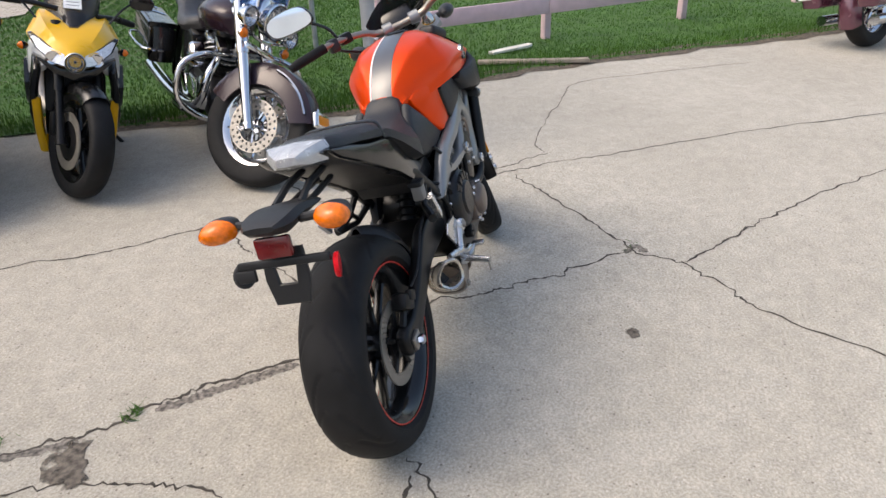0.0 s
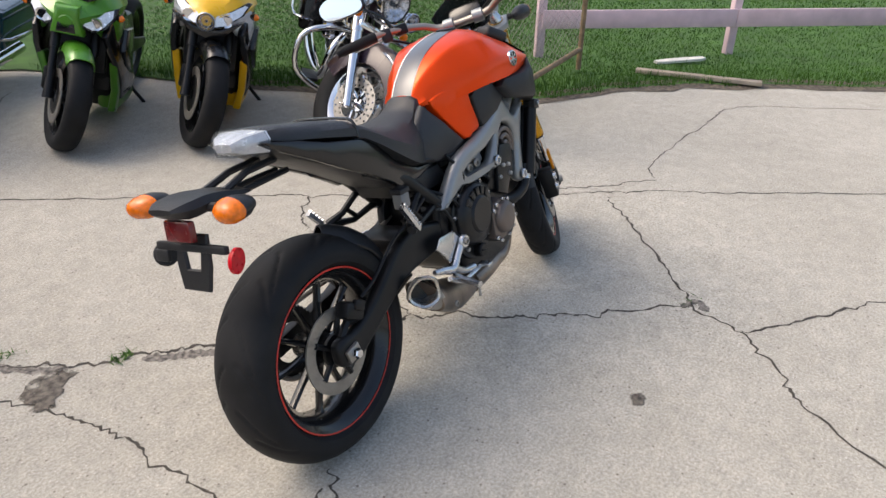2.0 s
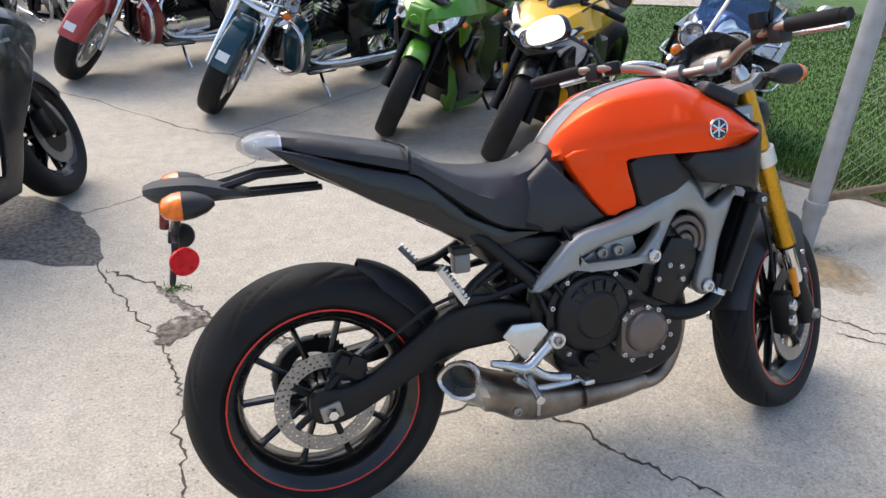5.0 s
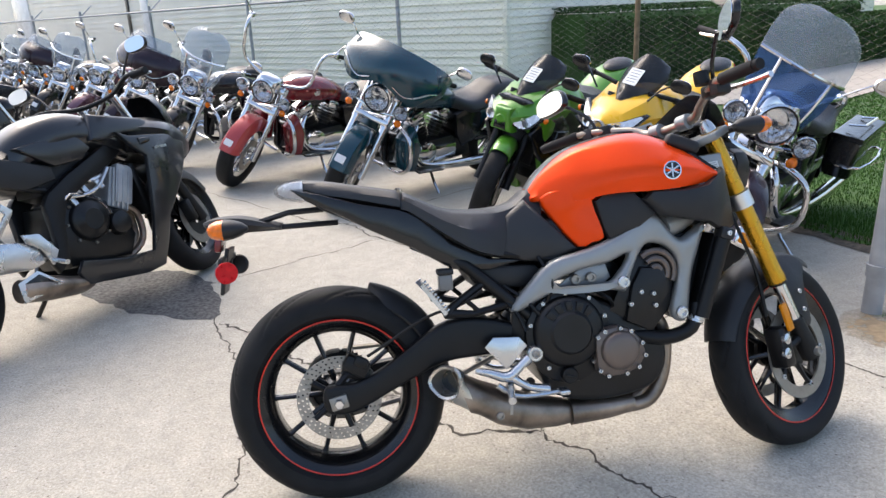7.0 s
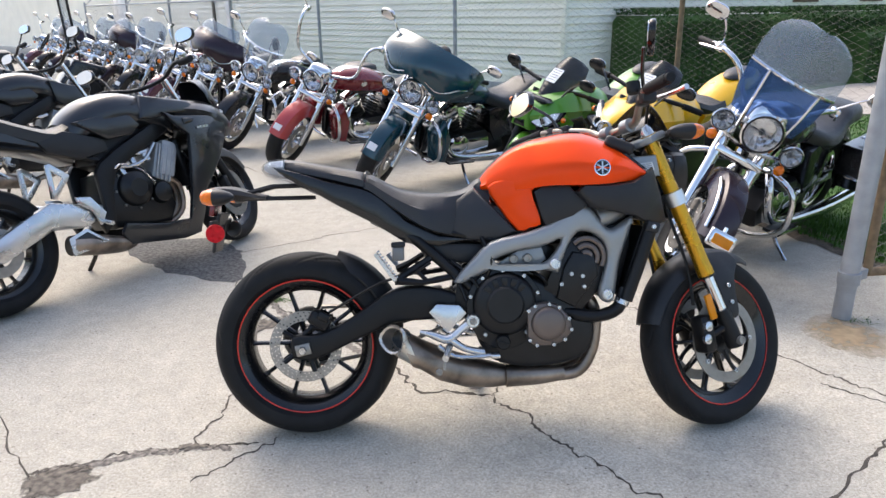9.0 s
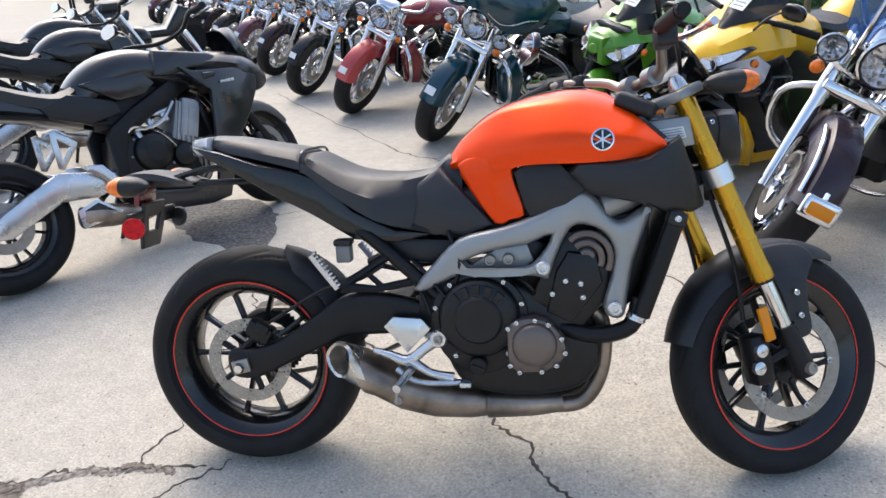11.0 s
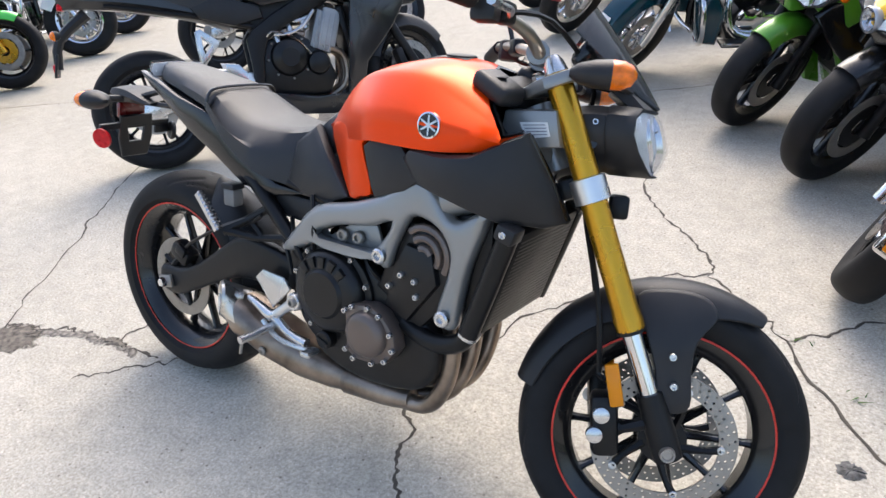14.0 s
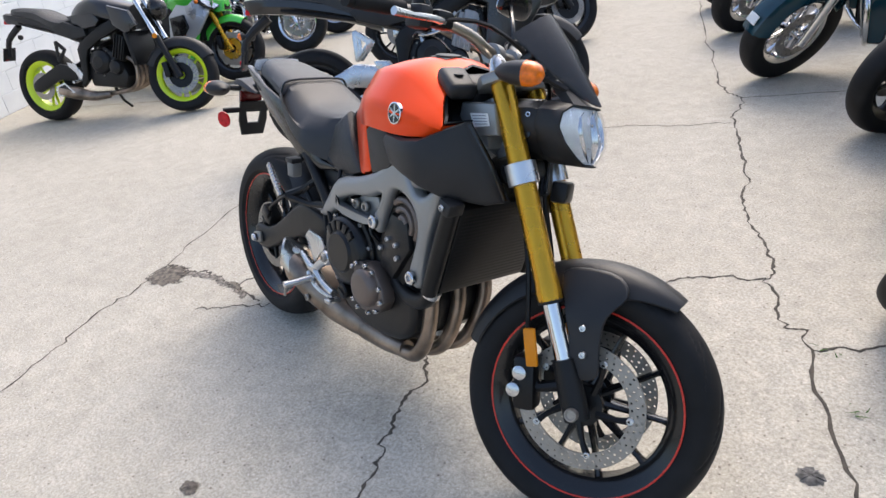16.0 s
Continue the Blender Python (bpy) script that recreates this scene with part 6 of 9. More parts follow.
def front(H, P):
    """Fork, front wheel, mudguard, headlamp, bars: all turned by the steering."""
    S = STEER
    y0 = AXLE_F.y
    fw = cast_wheel(H, "front_tyre", AXLE_F, 0.302, 0.114, 0.2265, 0.047, S, 320, lambda ph, u: hero_grooves(-ph, u), 10, across=34)
    T = S @ Matrix.Translation(AXLE_F)

    def Q(nm, b, mat, par=None, lab="", m=S):
        return P(nm, b, mat, par, lab, m)

    def ax(s, y):
        """Along the fork leg, s metres up from the axle."""
        return AXLE_F + HEAD * s + Vector((0, y, 0))
    for s in (-1, 1):
        P("brake_disc", drilled_disc(0.112, 0.149, s * 0.066, 0.005, 3, 44, 0.003), "steel", fw, "drilled steel brake disc", T)
        for k in range(5):
            a = 2 * math.pi * k / 5
            P("carrier_arm", tube(bm(), [(0.04 * math.cos(a - 0.3), s * 0.055, 0.04 * math.sin(a - 0.3)), (0.085 * math.cos(a - 0.1), s * 0.062, 0.085 * math.sin(a - 0.1)), (0.116 * math.cos(a), s * 0.066, 0.116 * math.sin(a))], [0.011, 0.007, 0.009], 6, 3), "satin_black", fw, "", T)
        b = bm()
        turned(b, [(0.03, s * 0.04), (0.05, s * 0.045), (0.05, s * 0.06), (0.03, s * 0.062)], seg=24)
        P("disc_carrier", b, "satin_black", fw, "", T)
        for k in range(5):
            a = 2 * math.pi * k / 5
            P("disc_button", bolt(bm(), (0.116 * math.cos(a), s * 0.0688, 0.116 * math.sin(a)), 0.0085, 0.005, s), "alu", fw, "", T)
        leg = Q("fork_leg", tube(bm(), [ax(0.255, s * 0.105), ax(0.275, s * 0.105), ax(0.30, s * 0.105), ax(0.52, s * 0.105), ax(0.78, s * 0.105)], [0.029, 0.0295, 0.027, 0.0265, 0.0265], 20), "gold", None, "gold anodised upside-down fork leg")
        Q("fork_slider", tube(bm(), [ax(0.10, s * 0.105), ax(0.262, s * 0.105)], 0.0205, 16), "chrome", leg)
        Q("fork_seal_ring", tube(bm(), [ax(0.248, s * 0.105), ax(0.258, s * 0.105)], 0.029, 16), "satin_black", leg)
        Q("fork_cap", tube(bm(), [ax(0.78, s * 0.105), ax(0.80, s * 0.105), ax(0.815, s * 0.105)], [0.024, 0.02, 0.012], 12), "alu", leg)
        b = tube(bm(), [ax(-0.02, s * 0.105), ax(0.04, s * 0.105), ax(0.12, s * 0.105)], [0.03, 0.031, 0.026], 14)
        tube(b, [ax(0.06, s * 0.105), ax(0.05, s * 0.1) + Vector((-0.075, 0, -0.02)), ax(0.1, s * 0.098) + Vector((-0.1, 0, -0.02))], [0.016, 0.014, 0.014], 8)
        lo = Q("fork_foot", b, "satin_black", leg)
        Q("axle_end", turned(bm(), [(0.0, s * 0.004), (0.009, s * 0.004), (0.011, s * 0.008), (0.014, s * 0.008), (0.016, 0.0), (0.016, -s * 0.01)], ax(0, s * 0.137), seg=16), "steel", leg)
        b = bm()
        box(b, ax(0.09, s * 0.094) + Vector((-0.09, 0, -0.052)), (0.055, 0.062, 0.13), (0, -8, 0), 0.014)
        cal = Q("brake_caliper", b, "satin_black", leg, "black four-piston radial caliper")
        for dz in (-0.055, -0.012):
            c = ax(0.09, s * 0.126) + Vector((-0.098 + dz * 0.2, 0, dz - 0.014))
            Q("caliper_piston", turned(bm(), [(0.0, s * 0.009), (0.011, s * 0.009), (0.0165, s * 0.007), (0.0175, -s * 0.004)], c, seg=20), "alu", cal)
        b = box(bm(), ax(0.155, s * 0.13) + Vector((-0.058, 0, -0.02)), (0.028, 0.012, 0.088), (0, -RAKE + 8, 0), 0.004)
        Q("fork_reflector", b, "amber_flat", leg, "amber side reflector")
        stay = smooth_line([(-0.03, 0, 0.075), (0.0, 0, 0.055), (0.032, 0, 0.07), (0.036, 0, 0.14), (0.05, 0, 0.2), (0.092, 0, 0.246), (0.07, 0, 0.285), (0.0, 0, 0.3), (-0.06, 0, 0.29), (-0.048, 0, 0.22), (-0.034, 0, 0.15)], 3, True)
        b = plate(bm(), [(p.x, p.z) for p in stay], *sorted((s * 0.098, s * 0.112)), (), 0.006, 2, bend=lambda x, z: -s * (0.3 * max(0.0, z - 0.19) + 2.4 * max(0.0, z - 0.22) ** 2))
        b.transform(Matrix.Translation(AXLE_F + Vector((0.014, 0, 0.02))) @ Matrix.Rotation(radians(-RAKE + 14), 4, "Y"))
        mg = Q("mudguard_bracket", b, "plastic", leg)
        for z in (0.115, 0.175):
            q = AXLE_F + Vector((0.014, 0, 0.02)) + Matrix.Rotation(radians(-RAKE + 14), 3, "Y") @ Vector((0.0, s * 0.114, z))
            Q("mudguard_bolt", bolt(bm(), q, 0.0085, 0.008, s), "alu", mg)
        Q("brake_hose", tube(bm(), [ax(0.12, s * 0.08) + Vector((-0.1, 0, 0.02)), ax(0.3, s * 0.085) + Vector((-0.05, 0, 0)), ax(0.5, s * 0.07) + Vector((-0.02, 0, 0)), ax(0.72, s * 0.05) + Vector((0.03, 0, 0))], 0.006, 6, 4), "satin_black", leg)
    # clamps
    lc = None
    for s in (-1, 1):
        b = turned(bm(), [(0.027, -0.026), (0.036, -0.024), (0.036, 0.024), (0.027, 0.026)], ax(0.545, s * 0.105), "z", 24, m=Matrix.Rotation(radians(-RAKE), 3, "Y"))
        o = Q("lower_fork_clamp", b, "alu", None, "silver lower fork clamp")
        lc = lc or o
    b = box(bm(), ax(0.545, 0) + Vector((-0.03, 0, 0)), (0.07, 0.17, 0.045), (0, -RAKE, 0), 0.012)
    Q("lower_yoke", b, "satin_black", lc)
    b = plate(bm(), [(-0.145, -0.03), (-0.12, -0.05), (-0.05, -0.085), (0.05, -0.085), (0.12, -0.05), (0.145, -0.03), (0.145, 0.035), (0.1, 0.04), (0.05, 0.0), (-0.05, 0.0), (-0.1, 0.04), (-0.145, 0.035)], -0.012, 0.012, (), 0.005)
    b.transform(Matrix.Translation(ax(0.765, 0)) @ Matrix.Rotation(radians(-RAKE), 4, "Y") @ Matrix(((0, 0, 1, 0), (1, 0, 0, 0), (0, 1, 0, 0), (0, 0, 0, 1))))
    uc = Q("upper_fork_clamp", b, "frame", None, "grey cast upper fork clamp")
    b = turned(bm(), [(0.0, 0.018), (0.014, 0.018), (0.018, 0.01), (0.018, 0.0)], ax(0.772, 0) + Vector((-0.035, 0, 0)), "z", 6, m=Matrix.Rotation(radians(-RAKE), 3, "Y"))
    Q("head_nut", b, "chrome", uc)
    # mudguard
    rows = []
    for a in np.linspace(58, 166, 26):
        rr = 0.322 + 0.01 * math.sin(radians(a))
        wd = np.interp(a, [58, 68, 92, 130, 166], [0.045, 0.066, 0.08, 0.074, 0.055])
        c, s_ = math.cos(radians(a)), math.sin(radians(a))
        drop = np.interp(a, [58, 70, 92, 125, 166], [0.022, 0.04, 0.085, 0.05, 0.035])
        outer = [Vector(((rr - drop * (abs(k) / 4) ** 2.4) * c, wd * math.sin(k / 4 * 1.35) / math.sin(1.35), (rr - drop * (abs(k) / 4) ** 2.4) * s_)) for k in range(-4, 5)]
        rows.append(outer + [Vector((p.x * 0.985, p.y * 0.95, p.z * 0.985)) for p in reversed(outer)])
    b = rings(bm(), rows)
    P("front_mudguard", b, "plastic", None, "matt black plastic front mudguard", T)
    # headlamp, screen, instrument: all on the fork's middle line
    S = S @ Matrix.Translation((0, y0, 0))
    shape = ((0.936, 0.074, 1.353, 1.314), (0.918, 0.1, 1.366, 1.3), (0.888, 0.106, 1.378, 1.299), (0.856, 0.09, 1.384, 1.314), (0.828, 0.062, 1.376, 1.334), (0.81, 0.034, 1.366, 1.35))

    def across(row, k, back=0.0, grow=1.0):
        z, w, xf, xs = row
        return Vector((xf - (xf - xs) * abs(k) ** 1.7 - back, w * grow * k, 0.874 + (z - 0.874) * grow))

    def outline(back, grow):
        right = [across(row, -1, back, grow) for row in shape]
        low = [across(shape[-1], k, back, grow) for k in (-0.5, 0, 0.5)]
        left = [across(row, 1, back, grow) for row in reversed(shape)]
        top = [across(shape[0], k, back, grow) for k in (0.6, 0.25, -0.25, -0.6)]
        return right + low + left + top

    def at_x(x, grow):
        return [Vector((x + 0.35 * (p.x - 1.33), p.y, p.z)) for p in outline(0.0, grow)]
    hl = P("headlamp", rings(bm(), [outline(0.006, 0.965), outline(-0.003, 1.0), outline(-0.001, 1.05), outline(0.006, 1.075), at_x(1.29, 1.09), at_x(1.262, 1.085), at_x(1.256, 1.05), at_x(1.256, 0.04)], True, False), "plastic", None, "black headlamp shell with clear lens", S)
    P("back_cover", rings(bm(), [at_x(1.258, 1.02), at_x(1.235, 1.04), at_x(1.205, 0.98), at_x(1.18, 0.82), at_x(1.168, 0.5), at_x(1.166, 0.04)], True, False), "plastic", hl, "black rear cover of the lamp", S)
    for s in (-1, 1):
        P("cover_bolt", bolt(bm(), (1.226, s * 0.102, 0.905), 0.007, 0.008, s), "alu", hl, "", S)
        # The hole's darkness is a black disc set on the closed cover.
        P("cover_hole", turned(bm(), [(0.0, s * 0.002), (0.009, s * 0.002), (0.01, -s * 0.006)], (1.226, s * 0.097, 0.862), seg=12), "gloss_black", hl, "", S)
    fine_k = np.linspace(-1, 1, 13)

    def skin(back, grow, thick, bowl=0.0):
        rows = [[across(row, k, back + bowl * (1 - k * k) * (1 - (i / 2.5 - 1) ** 2), grow) for k in fine_k] for i, row in enumerate(shape)]
        return rings(bm(), [r + [p + Vector((-thick, 0, 0)) for p in reversed(r)] for r in rows])
    P("headlamp_lens", skin(0.0, 1.0, 0.003), "clear", hl, "clear wraparound headlamp lens", S)
    rf = P("headlamp_reflector", skin(0.007, 0.97, 0.004, 0.014), "led_back", hl, "bright faceted reflector", S)
    P("headlamp_bulb", turned(bm(), [(0.0, 0.012), (0.008, 0.011), (0.009, 0.0), (0.011, -0.02)], (1.352, 0, 0.874), "x", 14), "chrome", rf, "", S)
    for k in (-0.62, -0.28, 0.28, 0.62):
        b = rings(bm(), [[across(row, k + e, 0.016 - f, 0.9) for e, f in ((-0.03, 0.0), (0.0, 0.012), (0.03, 0.0), (0.0, -0.004))] for row in shape])
        P("reflector_rib", b, "chrome", rf, "", S)
    for q, w in ((0.026, 0.085), (-0.026, 0.07)):
        P("reflector_bar", box(bm(), (1.352, 0, 0.874 + q), (0.003, w, 0.003), (0, 0, 0), 0.001), "steel", rf, "", S)
    P("lamp_brow", rings(bm(), [[across(shape[0], k, 0.0, 1.06) + Vector((0.002, 0, 0.0)) for k in (-1, -0.6, -0.2, 0.2, 0.6, 1)] + [Vector((1.27, 0.06 * k, 0.985)) for k in (1, 0.6, 0.2, -0.2, -0.6, -1)], [across(shape[0], k, 0.02, 1.0) for k in (-1, -0.6, -0.2, 0.2, 0.6, 1)] + [Vector((1.25, 0.05 * k, 0.97)) for k in (1, 0.6, 0.2, -0.2, -0.6, -1)]]), "plastic", hl, "", S)
    secs = []
    for cx, cz, w, sx, sz in ((1.356, 0.946, 0.014, 1.352, 0.944), (1.334, 0.978, 0.046, 1.31, 0.962), (1.305, 1.018, 0.074, 1.272, 0.99), (1.27, 1.064, 0.1, 1.23, 1.022), (1.234, 1.106, 0.118, 1.193, 1.05), (1.204, 1.138, 0.124, 1.168, 1.072)):
        row = [Vector((cx + (sx - cx) * (abs(k) / 5) ** 1.8, w * k / 5, cz + (sz - cz) * (abs(k) / 5) ** 1.5)) for k in range(-5, 6)]
        secs.append(row + [p + Vector((-0.003, 0, -0.002)) for p in reversed(row)])
    fs = P("fly_screen", rings(bm(), secs), "smoke", None, "smoked fly screen", S)
    b = box(bm(), (1.195, 0.0, 1.045), (0.035, 0.13, 0.075), (0, 35, 0), 0.012)
    P("instrument", b, "gloss_black", fs, "", S)
    b = bm()
    tube(b, [(1.29, -0.06, 0.968), (1.25, -0.075, 0.985), (1.2, -0.05, 0.99)], 0.008, 6)
    tube(b, [(1.29, 0.06, 0.968), (1.25, 0.075, 0.985), (1.2, 0.05, 0.99)], 0.008, 6)
    P("screen_bracket", b, "satin_black", fs, "", S)
    b = box(bm(), (1.3, 0, 0.74), (0.04, 0.06, 0.05), (0, 0, 0), 0.008)
    P("horn", b, "satin_black", hl, "", S)
    # front indicators
    for s in (-1, 1):
        def pod(stations):
            return rings(bm(), [[Vector((x, s * (0.186 + 0.25 * (x - 1.2)) + r * 1.05 * math.cos(a), 0.985 + 0.9 * r * math.sin(a))) for a in np.linspace(0, 2 * math.pi, 16, endpoint=False)] for x, r in stations])
        ib = P("front_indicator", pod(((1.165, 0.008), (1.18, 0.02), (1.208, 0.0285), (1.24, 0.031))), "plastic", None, "black and amber front indicator", S)
        P("indicator_lens", pod(((1.24, 0.031), (1.26, 0.029), (1.276, 0.021), (1.284, 0.007))), "amber", ib, "amber indicator lens", S)
        P("indicator_stalk", rod(bm(), (1.185, s * 0.1, 0.985), (1.195, s * 0.17, 0.986), 0.012), "plastic", ib, "", S)
    # handlebar
    bar = [(0.955, -0.40, 1.074), (0.992, -0.27, 1.082), (1.07, -0.15, 1.06), (1.1, -0.08, 1.03), (1.1, 0.08, 1.03), (1.07, 0.15, 1.06), (0.992, 0.27, 1.082), (0.955, 0.40, 1.074)]
    hb = P("handlebar", tube(bm(), bar, [0.011, 0.011, 0.0125, 0.014, 0.014, 0.0125, 0.011, 0.011], 12, 5), "bar", None, "bronze-silver tapered handlebar", S)
    for s in (-1, 1):
        b = tube(bm(), [(0.947, s * 0.425, 1.072), (0.955, s * 0.40, 1.074), (0.984, s * 0.295, 1.081)], [0.017, 0.0175, 0.0175], 12)
        tube(b, [(0.943, s * 0.44, 1.07), (0.947, s * 0.424, 1.072)], 0.015, 10)
        P("grip", b, "rubber", hb, "black rubber grip", S)
        b = box(bm(), (1.01, s * 0.265, 1.072), (0.05, 0.04, 0.05), (0, 0, s * 15), 0.01)
        P("switch_block", b, "plastic", hb, "", S)
        b = box(bm(), (1.035, s * 0.215, 1.075), (0.04, 0.05, 0.04), (0, 0, s * 20), 0.01)
        P("lever_perch", b, "satin_black", hb, "", S)
        b = tube(bm(), [(1.045, s * 0.22, 1.07), (1.055, s * 0.28, 1.068), (1.045, s * 0.35, 1.062), (1.035, s * 0.405, 1.06)], [0.009, 0.007, 0.007, 0.009], 8, 3)
        P("lever", b, "alu", hb, "polished lever", S)
        b = turned(bm(), [(0.014, -0.02), (0.024, -0.018), (0.024, 0.018), (0.014, 0.02)], (1.098, s * 0.055, 1.03), "y", 14)
        P("bar_clamp", b, "frame", hb, "", S)
        b = tube(bm(), [(1.02, s * 0.24, 1.085), (1.0, s * 0.26, 1.14), (0.955, s * 0.325, 1.2)], 0.006, 8, 4)
        mr = P("mirror_stem", b, "gloss_black", hb, "", S)
        shell = [(p.x * 1.2, p.z * 1.15) for p in smooth_line([(-0.07, 0, -0.015), (-0.045, 0, 0.03), (0.04, 0, 0.034), (0.075, 0, 0.01), (0.055, 0, -0.03), (-0.04, 0, -0.034)], 4, True)]
        F = S @ pose(0.945, s * 0.365, 1.214, 0, 8, -6 if s > 0 else -40)
        b = plate(bm(), [(p * s, q) for p, q in shell], -0.004, 0.018, (), 0.008, 2, "x")
        P("mirror_shell", b, "gloss_black", mr, "", F)
        b = plate(bm(), [(p * s * 0.92, q * 0.92) for p, q in shell], -0.0065, -0.0045, (), 0, 1, "x")
        P("mirror_glass", b, "mirror", mr, "mirror glass", F)
    b = turned(bm(), [(0.0, -0.02), (0.02, -0.02), (0.022, -0.012), (0.022, 0.016), (0.0, 0.02)], (0.99, -0.226, 1.108), "z", 16)
    P("fluid_pot", b, "satin_black", hb, "", S)
    for pts in (((1.0, 0.27, 1.06), (1.1, 0.22, 1.02), (1.2, 0.07, 0.92), (1.14, 0.07, 0.82)), ((1.0, -0.27, 1.06), (1.12, -0.14, 1.08), (1.22, 0.02, 0.97), (1.17, 0.05, 0.85))):
        P("control_cable", tube(bm(), pts, 0.0055, 6, 5), "satin_black", hb, "", S)


hero()

# ---- the other parked motorcycles ----
def stand_at(fx, fy, heading, wheelbase, lean=9.0):
    """The pose of a parked bike from where its front tyre touches the ground and the way it faces."""
    a = radians(heading)
    return pose(fx - wheelbase * math.cos(a), fy - wheelbase * math.sin(a), 0.004, 0, 0, heading) @ pose(0, 0, 0, -lean, 0, 0)


def steering(axle, rake, deg, off=0.05):
    h = Vector((-math.sin(radians(rake)), 0, math.cos(radians(rake))))
    p = axle - off * Vector((math.cos(radians(rake)), 0, math.sin(radians(rake))))
    return h, Matrix.Translation(p) @ Matrix.Rotation(radians(deg), 4, h) @ Matrix.Translation(-p)


def guard(axle, r, half, a0, a1, drop, thick=0.004, n=20, sq=2.6):
    """A mudguard bent round a wheel, from angle a0 to a1."""
    rows = []
    for a in np.linspace(a0, a1, n):
        c, s = math.cos(radians(a)), math.sin(radians(a))
        out = [Vector(((r - drop * (abs(k) / 4) ** sq) * c, half * math.sin(k / 4 * 1.4) / math.sin(1.4), (r - drop * (abs(k) / 4) ** sq) * s)) for k in range(-4, 5)]
        rows.append([axle + p for p in out] + [axle + Vector((p.x * 0.98, p.y * 0.94, p.z * 0.98)) for p in reversed(out)])
    return rings(bm(), rows)


def lamp(P, name, c, r, S, par=None, shell="chrome", deep=1.1):
    """A round lamp: bowl, rim, clear lens over a bright reflector."""
    c = Vector(c)
    b = turned(bm(), [(0.0, -r * deep), (r * 0.55, -r * deep * 0.9), (r * 0.92, -r * 0.35), (r, 0.0), (r * 1.03, 0.006), (r * 0.95, 0.012), (r * 0.93, 0.002), (r * 0.82, -r * 0.34), (0.0, -r * 0.95)], c, "x", 20)
    o = P(name, b, shell, par, "round chromed lamp", S)
    rf = P("reflector", turned(bm(), [(0.0, -r * 0.75), (r * 0.25, -r * 0.68), (r * 0.48, -r * 0.5), (r * 0.72, -r * 0.25), (r * 0.9, 0.004), (r * 0.92, 0.0), (r * 0.74, -r * 0.3), (0.0, -r * 0.82)], c, "x", 14), "bowl", o, "", S)
    rf.data.set_sharp_from_angle(angle=radians(6))
    # Black ring laid inside the rim in place of its shadow.
    P("lens_ring", turned(bm(), [(r * 0.86, 0.011), (r * 0.93, 0.013), (r * 0.95, 0.009)], c, "x", 20, True), "satin_black", o, "", S)
    P("lamp_bulb", turned(bm(), [(0.0, -r * 0.12), (r * 0.14, -r * 0.14), (r * 0.17, -r * 0.6)], c, "x", 10), "satin_black", o, "", S)
    P("lamp_lens", turned(bm(), [(0.0, 0.022), (r * 0.7, 0.015), (r * 0.93, 0.006), (r * 0.93, 0.008), (r * 0.7, 0.018), (0.0, 0.025)], c, "x", 20), "clear", o, "", S)
    return o


def mirror(P, base, tip, s, S, mat="chrome"):
    base, tip = Vector(base), Vector(tip)
    st = P("mirror_stem", tube(bm(), [base, base.lerp(tip, 0.5) + Vector((0.02, 0, 0.02)), tip], 0.006, 6, 3), mat, None, "", S)
    sh = [(p.x, p.z) for p in smooth_line([(-0.06, 0, 0), (-0.035, 0, 0.036), (0.035, 0, 0.036), (0.065, 0, 0.008), (0.045, 0, -0.033), (-0.04, 0, -0.033)], 3, True)]
    b = plate(bm(), [(p * s, q) for p, q in sh], -0.004, 0.022, (), 0.01, 2, "x")
    b.transform(pose(tip.x, tip.y + s * 0.03, tip.z, 0, 8, 0))
    P("mirror_shell", b, mat, st, "", S)
    b = plate(bm(), [(p * s * 0.9, q * 0.9) for p, q in sh], -0.007, -0.0045, (), 0, 1, "x")
    b.transform(pose(tip.x, tip.y + s * 0.03, tip.z, 0, 8, 0))
    P("mirror_glass", b, "mirror", st, "", S)


def kit(H):
    def P(nm, b, mat, par=None, lab="", m=None):
        if m is not None:
            b.transform(m)
        return part(nm, b, mat, par or H, lab)
    return P


def indicator(P, c, S=None, way=(1, 0, 0), r=0.028, mat="amber", shell="chrome"):
    c, w = Vector(c), Vector(way).normalized()
    b = tube(bm(), [c - w * 0.03, c - w * 0.015, c], [r * 0.5, r * 0.95, r], 12)
    o = P("indicator", b, shell, None, "", S)
    P("indicator_lens", tube(bm(), [c, c + w * 0.012, c + w * 0.02], [r, r * 0.8, r * 0.3], 12), mat, o, "", S)


